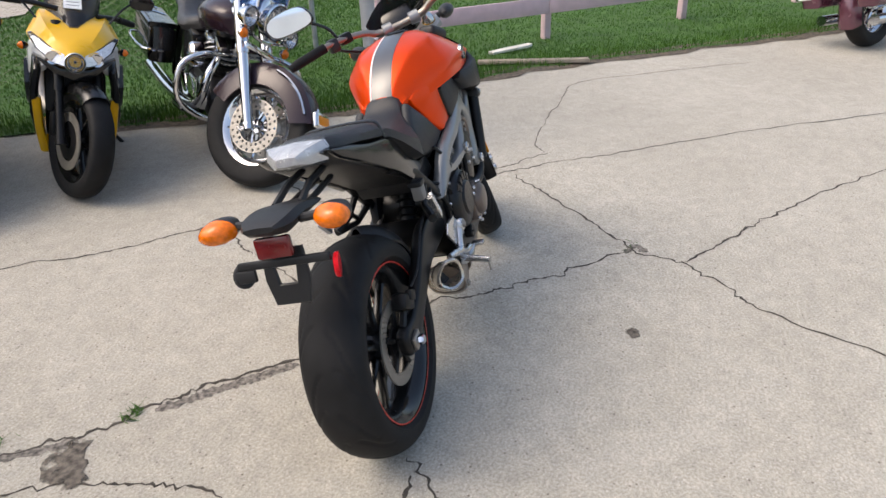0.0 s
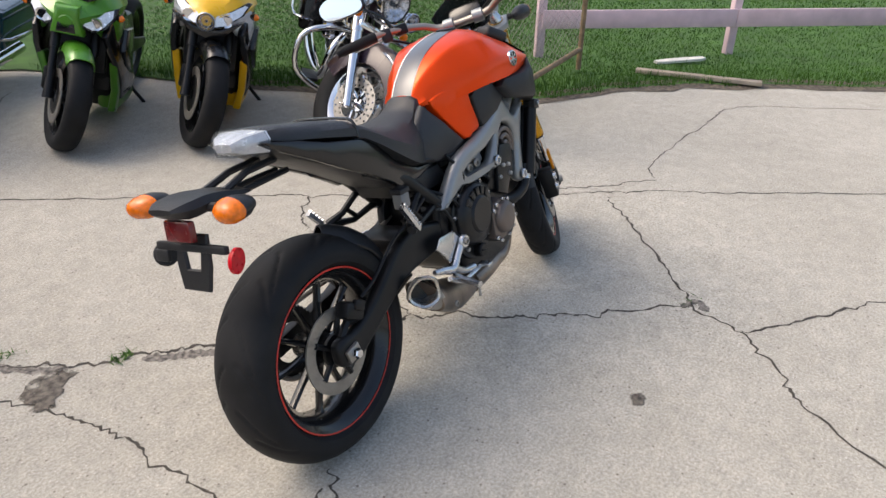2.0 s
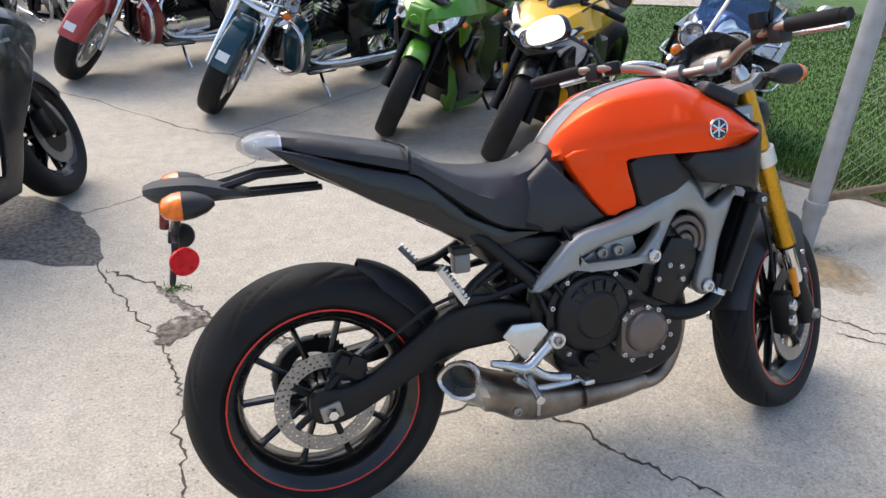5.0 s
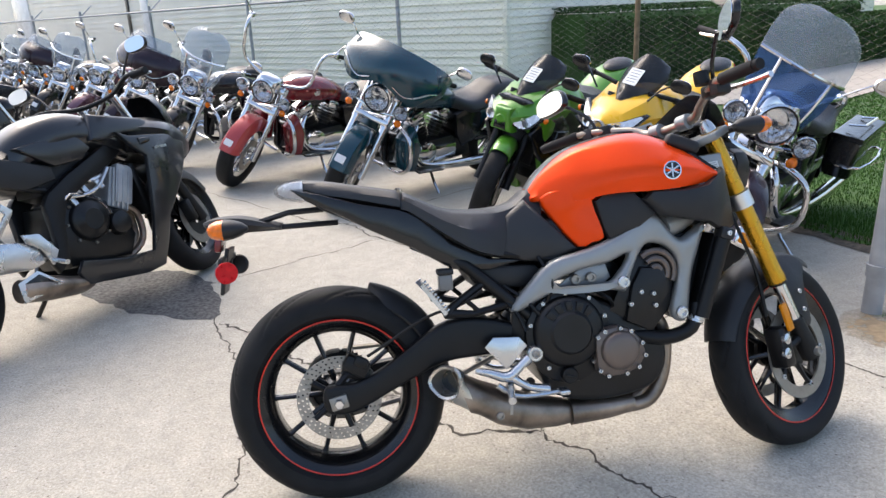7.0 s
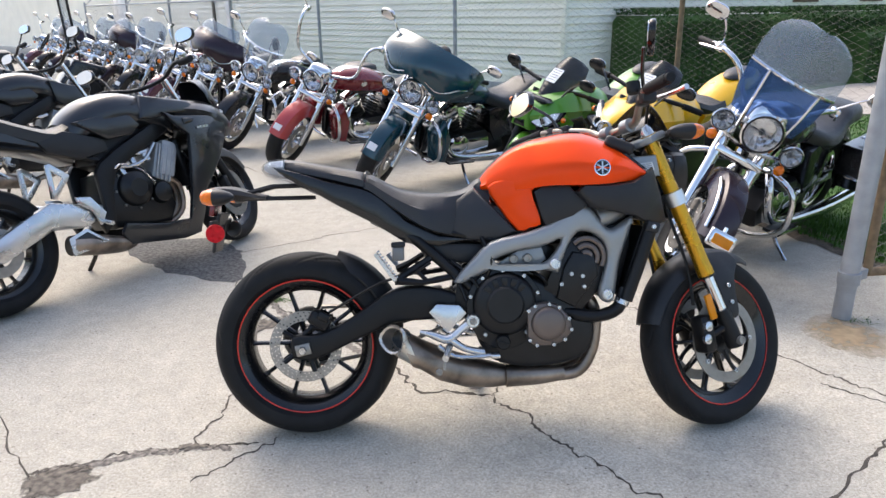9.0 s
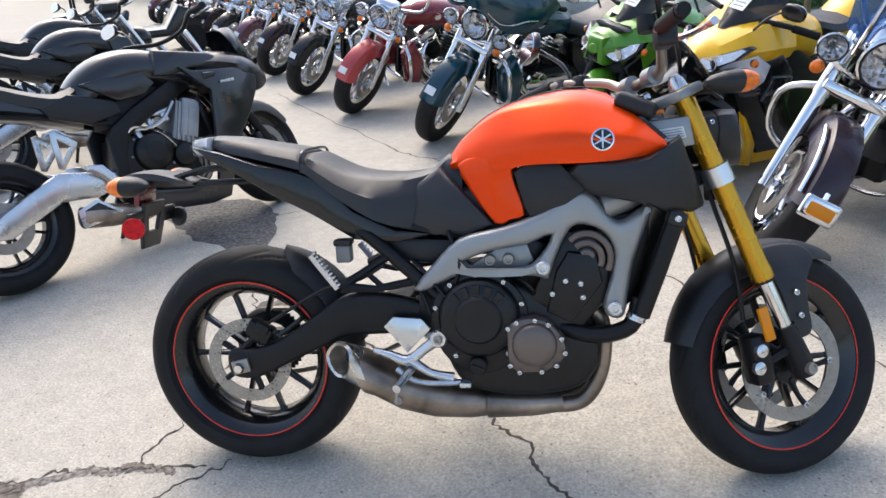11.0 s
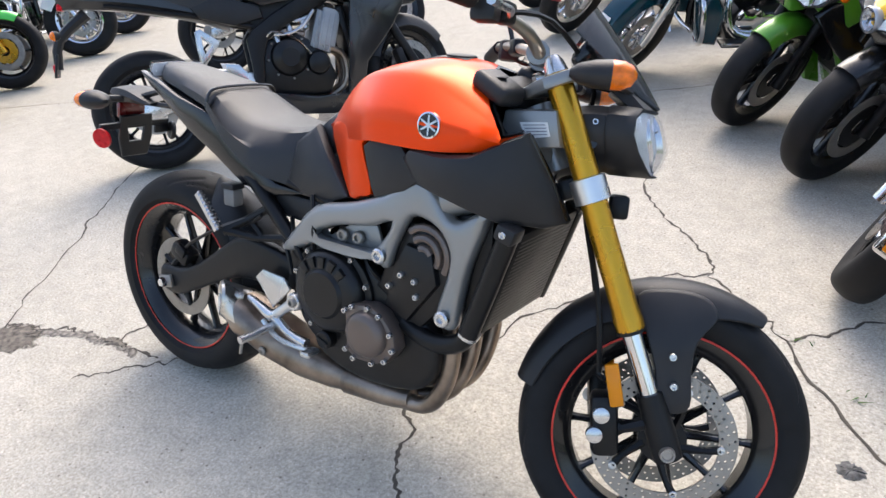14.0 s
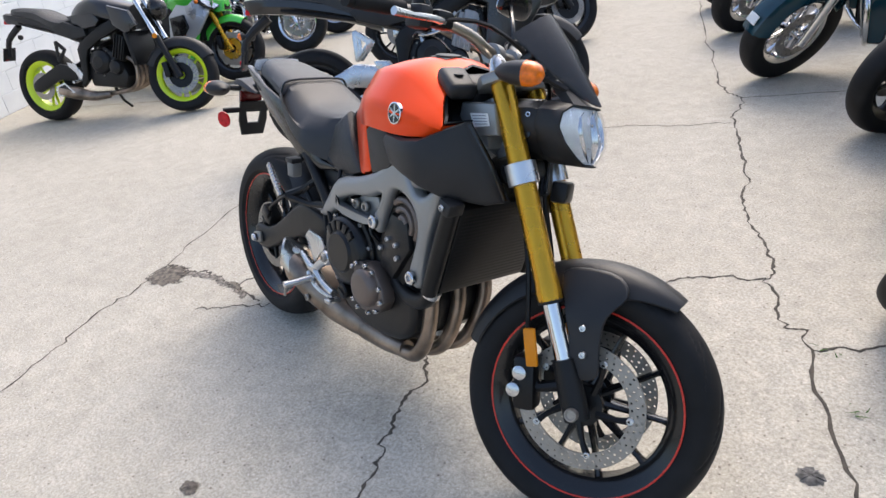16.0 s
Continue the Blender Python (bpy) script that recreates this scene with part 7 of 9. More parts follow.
def cruiser(label, m, paint, fender=None, front="screen", steer=18.0, bars="low", bags=True, fairing_lowers=False, glass_mat="screen", tag=True, wheel_mat="chrome", bag_mat=None, crash=True, fork_mat="chrome", solo_seat=False, shield=True, arc=(24, 158, 0.11), group="bikes parked in the row", fender_lamp=False):
    """A heavy V-twin tourer or cruiser."""
    H = thing("cruiser_motorcycle", label, "motorcycle", m, group)
    P = kit(H)
    fender = fender or paint
    WB = 1.62
    A = Vector((WB, 0, 0.32))
    up, S = steering(A, 29, steer)
    I = Matrix.Identity(4)
    fw = cast_wheel(H, "front_tyre", A, 0.325, 0.13, 0.215, 0.045, S, 48, None, 9, wheel_mat, None, 0.012, 12)
    rw = cast_wheel(H, "rear_tyre", (0, 0, 0.32), 0.325, 0.15, 0.21, 0.055, I, 48, None, 9, wheel_mat, None, 0.014, 12)
    for s in (-1, 1):
        b = drilled_disc(0.088, 0.146, s * 0.0645, 0.005, 2, 22, 0.008)
        P("brake_disc", b, "steel", fw, "", S @ Matrix.Translation(A))
        for k in range(5):
            a = 2 * math.pi * k / 5
            P("disc_arm", rod(bm(), A + Vector((0.03 * math.cos(a), s * 0.06, 0.03 * math.sin(a))), A + Vector((0.092 * math.cos(a), s * 0.0645, 0.092 * math.sin(a))), 0.009, 6), "chrome", fw, "", S)
        leg = P("fork_leg", tube(bm(), [A + up * -0.03 + Vector((0, s * 0.115, 0)), A + up * 0.2 + Vector((0, s * 0.115, 0)), A + up * 0.38 + Vector((0, s * 0.115, 0))], [0.026, 0.03, 0.03], 12), fork_mat, None, "thick chromed fork leg", S)
        P("fork_tube", tube(bm(), [A + up * 0.38 + Vector((0, s * 0.115, 0)), A + up * 0.66 + Vector((0, s * 0.115, 0))], 0.035, 12), fork_mat, leg, "", S)
    P("axle", turned(bm(), [(0.012, -0.14), (0.012, 0.14)], A, seg=10), "chrome", fw, "", S)
    fg = P("front_fender", guard(A, 0.352, 0.084, *arc, n=26, sq=4.2), fender, None, "", S)
    if not tag:
        P("fender_trim", tube(bm(), [A + Vector((0.36 * math.cos(radians(a)), 0, 0.356 * math.sin(radians(a)))) for a in (arc[0] + 2, arc[0] + 8, arc[0] + 14)], 0.01, 6), "chrome", fg, "", S)
    if fender_lamp:
        c = A + Vector((0.37 * math.cos(radians(arc[0] + 3)), 0, 0.37 * math.sin(radians(arc[0] + 3))))
        tip = P("fender_tip", box(bm(), c, (0.035, 0.14, 0.09), (0, -arc[0] - 6, 0), 0.015, 3), "chrome", fg, "", S)
        P("fender_lamp", box(bm(), c + Vector((0.014, 0, 0.005)), (0.02, 0.1, 0.05), (0, -arc[0] - 6, 0), 0.008), "amber_flat", tip, "amber fender-tip lamp", S)
        P("fender_rail", tube(bm(), [A + Vector((0.32 * math.cos(radians(t2)), -0.082, 0.32 * math.sin(radians(t2)))) for t2 in (30, 50, 70, 85)], 0.008, 6, 3), "chrome", fg, "", S)
    if tag:
        b = box(bm(), A + Vector((0.297, 0.0, 0.224)), (0.005, 0.07, 0.055), (0, -37, 0), 0)
        P("price_tag", b, "paper", fg, "small white paper tag", S)
    # yokes, nacelle, lamps
    T = A + up * 0.62
    P("yoke", box(bm(), T, (0.09, 0.27, 0.05), (0, -29, 0), 0.015), "chrome", None, "", S)
    P("lower_yoke", box(bm(), A + up * 0.42, (0.08, 0.27, 0.045), (0, -29, 0), 0.012), "chrome", None, "", S)
    L = A + up * 0.6 + Vector((0.15, 0, 0.03))
    hl = lamp(P, "headlamp", L, 0.104, S)
    P("lamp_cowl", box(bm(), L + Vector((-0.11, 0, 0.04)), (0.16, 0.2, 0.16), (0, -12, 0), 0.05, 3), "chrome", hl, "", S)
    if front != "bare":
        for s in (-1, 1):
            lamp(P, "spot_lamp", L + Vector((-0.02, s * 0.2, -0.035)), 0.058, S)
            indicator(P, L + Vector((-0.02, s * 0.2, -0.125)), S)
        P("lamp_bar", tube(bm(), [L + Vector((-0.06, -0.2, -0.08)), L + Vector((-0.05, 0, -0.12)), L + Vector((-0.06, 0.2, -0.08))], 0.01, 8, 4), "chrome", None, "", S)
    else:
        for s in (-1, 1):
            indicator(P, L + Vector((-0.1, s * 0.22, 0.0)), S)
    # bars
    top = T + Vector((-0.03, 0, 0.03))
    h = {"low": 0.16, "ape": 0.42, "mid": 0.22}[bars]
    pts = [top + Vector((0, 0.06, 0))]
    if bars == "ape":
        side = [(0.0, 0.1, 0.02), (0.02, 0.3, 0.12), (0.03, 0.34, h - 0.1), (-0.02, 0.36, h), (-0.14, 0.4, h), (-0.26, 0.44, h - 0.04)]
    else:
        side = [(0.0, 0.12, 0.04), (-0.02, 0.24, h), (-0.12, 0.34, h + 0.02), (-0.3, 0.42, h - 0.03)]
    full = [top + Vector((x, -y, z)) for x, y, z in reversed(side)] + [top] + [top + Vector((x, y, z)) for x, y, z in side]
    hb = P("handlebar", tube(bm(), full, 0.014, 10, 4), "chrome", None, "chromed handlebar", S)
    for s in (-1, 1):
        e, e2 = top + Vector((side[-1][0], s * side[-1][1], side[-1][2])), top + Vector((side[-2][0], s * side[-2][1], side[-2][2]))
        P("grip", tube(bm(), [e, e.lerp(e2, 0.75)], 0.019, 10), "rubber", hb, "", S)
        k = e.lerp(e2, 0.9)
        P("lever", tube(bm(), [k + Vector((0.05, 0, 0)), e + Vector((0.06, 0, -0.01))], 0.007, 6), "chrome", hb, "", S)
        P("control", box(bm(), k, (0.05, 0.05, 0.045), (0, 0, 0), 0.012), "chrome", hb, "", S)
        mirror(P, k + Vector((0.0, 0, 0.02)), k + Vector((0.03, s * 0.1, 0.15)), s, S)
    # windscreen or fairing
    if front == "screen":
        rows = []
        for z, x, w in ((-0.1, -0.03, 0.18), (0.0, -0.045, 0.215), (0.14, -0.07, 0.235), (0.22, -0.095, 0.238), (0.29, -0.12, 0.228), (0.325, -0.135, 0.208), (0.358, -0.15, 0.168), (0.38, -0.16, 0.118), (0.39, -0.165, 0.062)):
            r = [L + Vector((x - 0.09 * (k / 5) ** 2, w * k / 5, z + 0.12)) for k in range(-5, 6)]
            rows.append(r)
        lo, hi = rows[:3], rows[2:]

        def pane(rs):
            return rings(bm(), [r + [p + Vector((-0.004, 0, 0)) for p in reversed(r)] for r in rs])
        ws = P("windscreen", pane(hi), "screen", None, "tall clear windscreen with chromed braces", S)
        P("screen_lower", pane(lo), glass_mat, ws, "tinted lower screen", S)
        P("screen_band", tube(bm(), [p + Vector((0.004, 0, 0)) for p in rows[2]], 0.009, 6), "chrome", ws, "", S)
        for s in (-1, 1):
            P("screen_brace", tube(bm(), [rows[0][5 + s * 3] + Vector((0.004, 0, -0.06)), rows[1][5 + s * 3] + Vector((0.005, 0, 0)), rows[2][5 + s * 3] + Vector((0.005, 0, 0))], 0.009, 6), "chrome", ws, "", S)
        for o in (ws, *ws.children):
            o.visible_shadow = o.data.materials[0].name.startswith("polished")
    elif front == "fairing":
        def shell(inset):
            rs = []
            for i in range(-12, 13):
                u = i / 12
                e = abs(u)
                y = (0.405 - inset) * (math.sin(u * 1.35) / math.sin(1.35))
                zt = 0.37 - 0.13 * e ** 1.6 - 0.05 * e ** 7 - inset
                zb = 0.09 + 0.06 * math.exp(-(e / 0.22) ** 2) - 0.05 * math.exp(-((e - 0.5) / 0.25) ** 2) + 0.03 * e ** 4 + inset
                rs.append([Vector((L.x + 0.085 - inset - 0.27 * e ** 1.7 - 0.1 * v ** 1.6 - 0.13 * v ** 6 - 0.05 * (1 - v) ** 3 * (0.3 + e), y, L.z + zb + (zt - zb) * v)) for v in np.linspace(0, 1, 9)])
            return rs
        outer, inner = shell(0.0), shell(0.012)
        b = rings(bm(), [o + [p + Vector((-0.012, 0, 0)) for p in reversed(n)] for o, n in zip(outer, inner)])
        fa = P("fairing", b, paint, None, "broad bat-wing fairing", S)
        for s in (-1, 1):
            line = [outer[12 + s * k][int(1 + 0.35 * (k - 2))] + Vector((0.005, 0, 0.006)) for k in (2, 4, 6, 8, 10)]
            P("pinstripe", tube(bm(), line, 0.0045, 6, 3), "alu", fa, "", S)
        P("dash", box(bm(), L + Vector((-0.2, 0, 0.18)), (0.05, 0.46, 0.16), (0, -10, 0), 0.03, 3), "plastic", fa, "", S)
        rows = []
        for x, w, z in ((-0.07, 0.27, 0.375), (-0.12, 0.26, 0.43), (-0.17, 0.2, 0.48)):
            r = [Vector((L.x + x - 0.1 * (k / 4) ** 2, w * k / 4, L.z + z - 0.03 * (k / 4) ** 2)) for k in range(-4, 5)]
            rows.append(r + [p + Vector((-0.004, 0, 0)) for p in reversed(r)])
        if shield:
            P("windshield", rings(bm(), rows), "screen", fa, "", S)
    # frame, engine
    P("frame_tube", tube(bm(), [(1.22, 0, 0.78), (1.24, 0.0, 0.5), (1.18, 0.0, 0.26), (0.6, 0.0, 0.2), (0.35, 0, 0.4), (0.55, 0, 0.62), (1.22, 0, 0.78)], 0.022, 8, 3), "gloss_black")
    en = P("engine", plate(bm(), [(0.55, 0.24), (1.02, 0.22), (1.08, 0.34), (0.98, 0.44), (0.6, 0.46), (0.5, 0.36)], -0.12, 0.12, (), 0.03, 2), "engine", None, "black and chrome V-twin engine")
    for x0, x1 in ((0.86, 0.98), (0.76, 0.66)):
        d = Vector((x1 - x0, 0, 0.26))
        for k in range(7):
            q = Vector((x0, 0, 0.4)) + d * (0.1 + 0.11 * k)
            P("cooling_fin", turned(bm(), [(0.055, -0.005), (0.085, -0.004), (0.085, 0.004), (0.055, 0.005)], q, "z", 14, m=Matrix.Rotation(math.atan2(d.x, d.z), 3, "Y")), "engine" if k < 5 else "alu", en)
        P("cylinder", tube(bm(), [Vector((x0, 0, 0.38)), Vector((x1, 0, 0.64))], 0.058, 12), "engine", en)
        P("rocker_cover", box(bm(), Vector((x0, 0, 0.38)) + d * 0.98, (0.14, 0.16, 0.08), (0, math.degrees(math.atan2(d.x, d.z)), 0), 0.025), "chrome", en)
    for s in (-1, 1):
        P("case_cover", turned(bm(), [(0.0, s * 0.165), (0.07, s * 0.16), (0.1, s * 0.145), (0.105, s * 0.11)], (0.9, 0, 0.34), seg=24), "chrome", en)
        P("primary_cover", plate(bm(), [(0.56, 0.26), (0.95, 0.26), (1.0, 0.33), (0.95, 0.4), (0.58, 0.4)], *sorted((s * 0.11, s * 0.15)), (), 0.02, 2), "chrome", en)
        P("exhaust_pipe", tube(bm(), [(0.98, s * 0.06, 0.56), (1.06, s * 0.13, 0.48), (1.0, s * 0.17, 0.3), (0.7, s * 0.19, 0.24), (0.2, s * 0.22, 0.24), (-0.35, s * 0.23, 0.26)], [0.024, 0.024, 0.026, 0.034, 0.045, 0.045], 12, 4), "chrome")
        P("floorboard", box(bm(), (0.98, s * 0.24, 0.27), (0.28, 0.1, 0.02), (0, -4, 0), 0.006), "satin_black")
        P("floorboard_edge", tube(bm(), [(0.84, s * 0.29, 0.272), (1.12, s * 0.29, 0.29)], 0.008, 6), "chrome")
        if crash:
            P("crash_bar", tube(bm(), [(1.2, s * 0.04, 0.62), (1.27, s * 0.2, 0.63), (1.29, s * 0.33, 0.56), (1.28, s * 0.34, 0.38), (1.24, s * 0.2, 0.27), (1.2, s * 0.04, 0.24)], 0.016, 10, 4), "chrome")
        if fairing_lowers:
            P("leg_shield", plate(bm(), [(1.17, 0.3), (1.27, 0.32), (1.3, 0.56), (1.22, 0.66), (1.14, 0.5)], *sorted((s * 0.16, s * 0.32)), (), 0.05, 3), paint)
    P("air_cleaner", turned(bm(), [(0.0, -0.2), (0.06, -0.198), (0.075, -0.18), (0.075, -0.12)], (0.82, 0, 0.55), seg=24), "chrome", en)
    P("oil_tank", plate(bm(), [(0.28, 0.4), (0.5, 0.34), (0.58, 0.46), (0.62, 0.64), (0.42, 0.7), (0.3, 0.62)], -0.145, 0.145, (), 0.03, 2), "gloss_black")
    P("gearbox", plate(bm(), [(0.36, 0.26), (0.58, 0.24), (0.62, 0.42), (0.42, 0.44)], -0.125, 0.125, (), 0.025, 2), "engine", en)
    P("coil_cover", box(bm(), (0.86, 0, 0.7), (0.22, 0.12, 0.1), (0, 6, 0), 0.03), "gloss_black", en)
    P("belt_guard", plate(bm(), [(0.0, 0.36), (0.3, 0.36), (0.42, 0.42), (0.4, 0.46), (0.0, 0.43)], 0.105, 0.13, (), 0.008), "gloss_black")
    P("radiator_cover", box(bm(), (1.2, 0, 0.42), (0.06, 0.12, 0.22), (0, -8, 0), 0.012), "gloss_black")
    # tank, seat, rear
    secs = [(x, [(0, z + h2), (w * 0.5, z + h2 - 0.012), (w * 0.95, z + h2 * 0.45), (w, z), (w * 0.8, z - 0.07), (0.04, z - 0.08), (0, z - 0.06)]) for x, z, h2, w in ((0.56, 0.735, 0.06, 0.05), (0.62, 0.75, 0.085, 0.1), (0.75, 0.775, 0.115, 0.145), (0.92, 0.80, 0.125, 0.165), (1.06, 0.81, 0.115, 0.155), (1.17, 0.815, 0.08, 0.1), (1.21, 0.815, 0.05, 0.05))]
    tk = P("fuel_tank", loft(bm(), secs, 2, 3), paint, None, "teardrop fuel tank")
    P("tank_console", plate(bm(), [(0.66, 0.862), (0.92, 0.93), (1.08, 0.93), (1.14, 0.9), (1.0, 0.9), (0.7, 0.835)], -0.045, 0.045, (), 0.012), "chrome", tk)
    for s in (-1, 1):
        P("tank_badge", turned(bm(), [(0.0, s * 0.168), (0.032, s * 0.166), (0.034, s * 0.15)], (0.93, 0, 0.81), seg=20), "alu", tk)
    secs = [(x, [(0, z), (w * 0.7, z - 0.004), (w, z - 0.04), (w * 0.96, z - 0.1), (0, z - 0.11)]) for x, z, w in ((-0.16, 0.83, 0.09), (-0.05, 0.85, 0.13), (0.12, 0.84, 0.14), (0.2, 0.8, 0.145), (0.32, 0.75, 0.17), (0.46, 0.74, 0.165), (0.58, 0.77, 0.1), (0.64, 0.78, 0.06))]
    P("seat", loft(bm(), secs[3:] if solo_seat else secs, 2, 3), "vinyl", None, "black stitched dual seat")
    rg = P("rear_fender", guard(Vector((0, 0, 0.32)), 0.40, 0.095, 15, 200, 0.1, n=22), paint)
    P("tail_lamp", box(bm(), (-0.4, 0, 0.5), (0.05, 0.09, 0.06), (0, 20, 0), 0.015), "red_lens", rg)
    bp = bag_mat or paint
    if bags:
        for s in (-1, 1):
            b = plate(bm(), [(-0.5, 0.38), (0.12, 0.36), (0.18, 0.45), (0.16, 0.6), (-0.46, 0.63), (-0.54, 0.52)], *sorted((s * 0.15, s * 0.33)), (), 0.035, 3)
            bg = P("saddlebag", b, bp, None, "hard saddlebag with chromed rail")
            P("bag_lid", plate(bm(), [(-0.5, 0.615), (0.15, 0.595), (0.155, 0.63), (-0.45, 0.66)], *sorted((s * 0.148, s * 0.335)), (), 0.015, 2), bp, bg)
            P("bag_rail", tube(bm(), [(-0.5, s * 0.2, 0.46), (-0.52, s * 0.36, 0.46), (0.12, s * 0.36, 0.45), (0.16, s * 0.2, 0.45)], 0.01, 8, 3), "chrome", bg)
            P("bag_rack", tube(bm(), [(-0.35, s * 0.2, 0.665), (-0.35, s * 0.29, 0.685), (0.0, s * 0.29, 0.685), (0.0, s * 0.2, 0.665)], 0.008, 6), "chrome", bg)
            indicator(P, (-0.5, s * 0.13, 0.55), None, (-1, 0, 0), 0.026, "red_lens")
    else:
        for s in (-1, 1):
            P("shock", tube(bm(), [(0.0, s * 0.13, 0.34), (0.12, s * 0.13, 0.66)], 0.022, 10), "chrome")
            P("swingarm", tube(bm(), [(0.0, s * 0.12, 0.32), (0.5, s * 0.12, 0.36)], 0.022, 8), "gloss_black")
        P("backrest", tube(bm(), [(-0.05, -0.12, 0.66), (-0.16, -0.12, 0.98), (-0.16, 0.12, 0.98), (-0.05, 0.12, 0.66)], 0.01, 8, 2), "chrome")
        P("backrest_pad", ball(bm(), (-0.15, 0, 0.98), (0.035, 0.11, 0.1), 16), "vinyl")
    P("side_stand", tube(bm(), [(0.85, 0.12, 0.24), (0.87, 0.22, 0.13), (0.88, 0.31, 0.055)], [0.014, 0.012, 0.012], 8), "chrome")
    return H


def sportbike(label, m, main, second, trim, steer=12.0, wheel="gloss_black", lamp_shape="triple", tag=True, gold=False, group="bikes parked in the row", belly=None, screen_mat="smoke", fork="satin_black", side_mat=None):
    """A fully faired sports bike."""
    H = thing("sport_motorcycle", label, "motorcycle", m, group)
    P = kit(H)
    WB = 1.41
    A = Vector((WB, 0, 0.3))
    up, S = steering(A, 24, steer, 0.035)
    I = Matrix.Identity(4)
    fw = cast_wheel(H, "front_tyre", A, 0.3, 0.122, 0.222, 0.046, S, 64, None, 6, wheel, None, 0.012, 16)
    cast_wheel(H, "rear_tyre", (0, 0, 0.316), 0.316, 0.185, 0.222, 0.072, I, 48, None, 6, wheel, None, 0.012, 14)
    for s in (-1, 1):
        b = turned(bm(), [(0.105, s * 0.062), (0.152, s * 0.062), (0.152, s * 0.067), (0.105, s * 0.067)], A, seg=36, closed=True)
        dsc = P("brake_disc", b, "steel", fw, "", S)
        P("disc_carrier", turned(bm(), [(0.04, s * 0.06), (0.1, s * 0.062), (0.1, s * 0.066), (0.04, s * 0.066)], A, seg=10, closed=True), "gold" if gold else "satin_black", fw, "", S)
        leg = P("fork_leg", tube(bm(), [A + up * -0.02 + Vector((0, s * 0.1, 0)), A + up * 0.1 + Vector((0, s * 0.1, 0)), A + up * 0.3 + Vector((0, s * 0.1, 0))], [0.03, 0.022, 0.02], 12), fork, None, "", S)
        P("fork_tube", tube(bm(), [A + up * 0.26 + Vector((0, s * 0.1, 0)), A + up * 0.62 + Vector((0, s * 0.1, 0))], 0.027, 12), "gold" if gold else "satin_black", leg, "", S)
        P("brake_caliper", box(bm(), A + Vector((-0.1, s * 0.095, 0.06)), (0.05, 0.06, 0.13), (0, -12, 0), 0.014), "satin_black", leg, "", S)
    P("front_mudguard", guard(A, 0.322, 0.072, 62, 158, 0.07), trim, None, "", S)
    # nose: upper cowl with pointed front
    N = Matrix.Translation((-0.115, 0, -0.085))
    Q = P

    def P(nm, b, mat, par=None, lab="", m=None):
        return Q(nm, b, mat, par, lab, N if m is None else m)
    secs = []
    for x, zt, ys, zs, w, zw, zb in ((1.0, 0.95, 0.15, 0.97, 0.2, 0.86, 0.74), (1.16, 1.0, 0.16, 1.0, 0.225, 0.88, 0.74), (1.3, 0.98, 0.14, 0.965, 0.21, 0.88, 0.75), (1.4, 0.93, 0.1, 0.915, 0.17, 0.865, 0.76), (1.48, 0.885, 0.06, 0.872, 0.1, 0.845, 0.77), (1.53, 0.84, 0.015, 0.835, 0.03, 0.82, 0.78)):
        secs.append((x, [(0, zt), (ys, zs), (w, zw), (w * 0.88, 0.5 * (zw + zb)), (w * 0.5, zb), (0, zb)]))
    nose = P("upper_fairing", loft(bm(), secs, 1, 3), main, None, "sharp-edged upper fairing")
    nose.data.set_sharp_from_angle(angle=radians(20))

    def wrap(b, s, x0, k):
        for v in b.verts:
            v.co.x += x0 - k * abs(v.co.y) - 0.9 * max(0.0, v.co.z - 0.8) * 0.6
            v.co.y *= s
        return b
    for s in (-1, 1):
        if lamp_shape == "triple":
            eye = [(0.03, 0.775), (0.09, 0.785), (0.175, 0.845), (0.205, 0.9), (0.185, 0.905), (0.12, 0.865), (0.04, 0.835)]
            x0, k = 1.555, 0.62
        else:
            eye = [(0.075, 0.79), (0.12, 0.765), (0.175, 0.785), (0.215, 0.84), (0.215, 0.885), (0.16, 0.865), (0.1, 0.84)]
            x0, k = 1.53, 0.6
        rim = [(p + 0.1 * (p - 0.12), q + 0.1 * (q - 0.84)) for p, q in eye]
        bz = P("lamp_surround", wrap(plate(bm(), rim, -0.03, 0.006, (), 0.004, 1, "x"), s, x0, k), "gloss_black", nose)
        hl = P("headlamp", wrap(plate(bm(), eye, 0.004, 0.014, (), 0.003, 1, "x"), s, x0, k), "clear", nose, "clear swept headlamp")
        P("reflector", wrap(plate(bm(), [(p + 0.1 * (0.12 - p), q + 0.1 * (0.84 - q)) for p, q in eye], 0.006, 0.0095, (), 0, 1, "x"), s, x0, k), "led_back", hl)
        c = (0.1, 0.815) if lamp_shape == "triple" else (0.135, 0.808)
        P("lamp_bowl", turned(bm(), [(0.0, -0.004), (0.018, 0.0), (0.03, 0.008), (0.034, 0.009), (0.034, 0.004)], (x0 - k * c[0] + 0.008 - 0.54 * (c[1] - 0.8), s * c[1 - 1], c[1]), "x", 20), "chrome", hl)
        P("cheek", plate(bm(), [(1.3, 0.86), (1.4, 0.84), (1.45, 0.79), (1.38, 0.72), (1.28, 0.68), (1.22, 0.72), (1.2, 0.8)], *sorted((s * 0.15, s * 0.185)), (), 0.012, 2, bend=lambda x, z: s * (0.04 - 0.55 * max(0, x - 1.28) - 0.2 * max(0, 0.72 - z))), second, nose, "painted cheek panel")
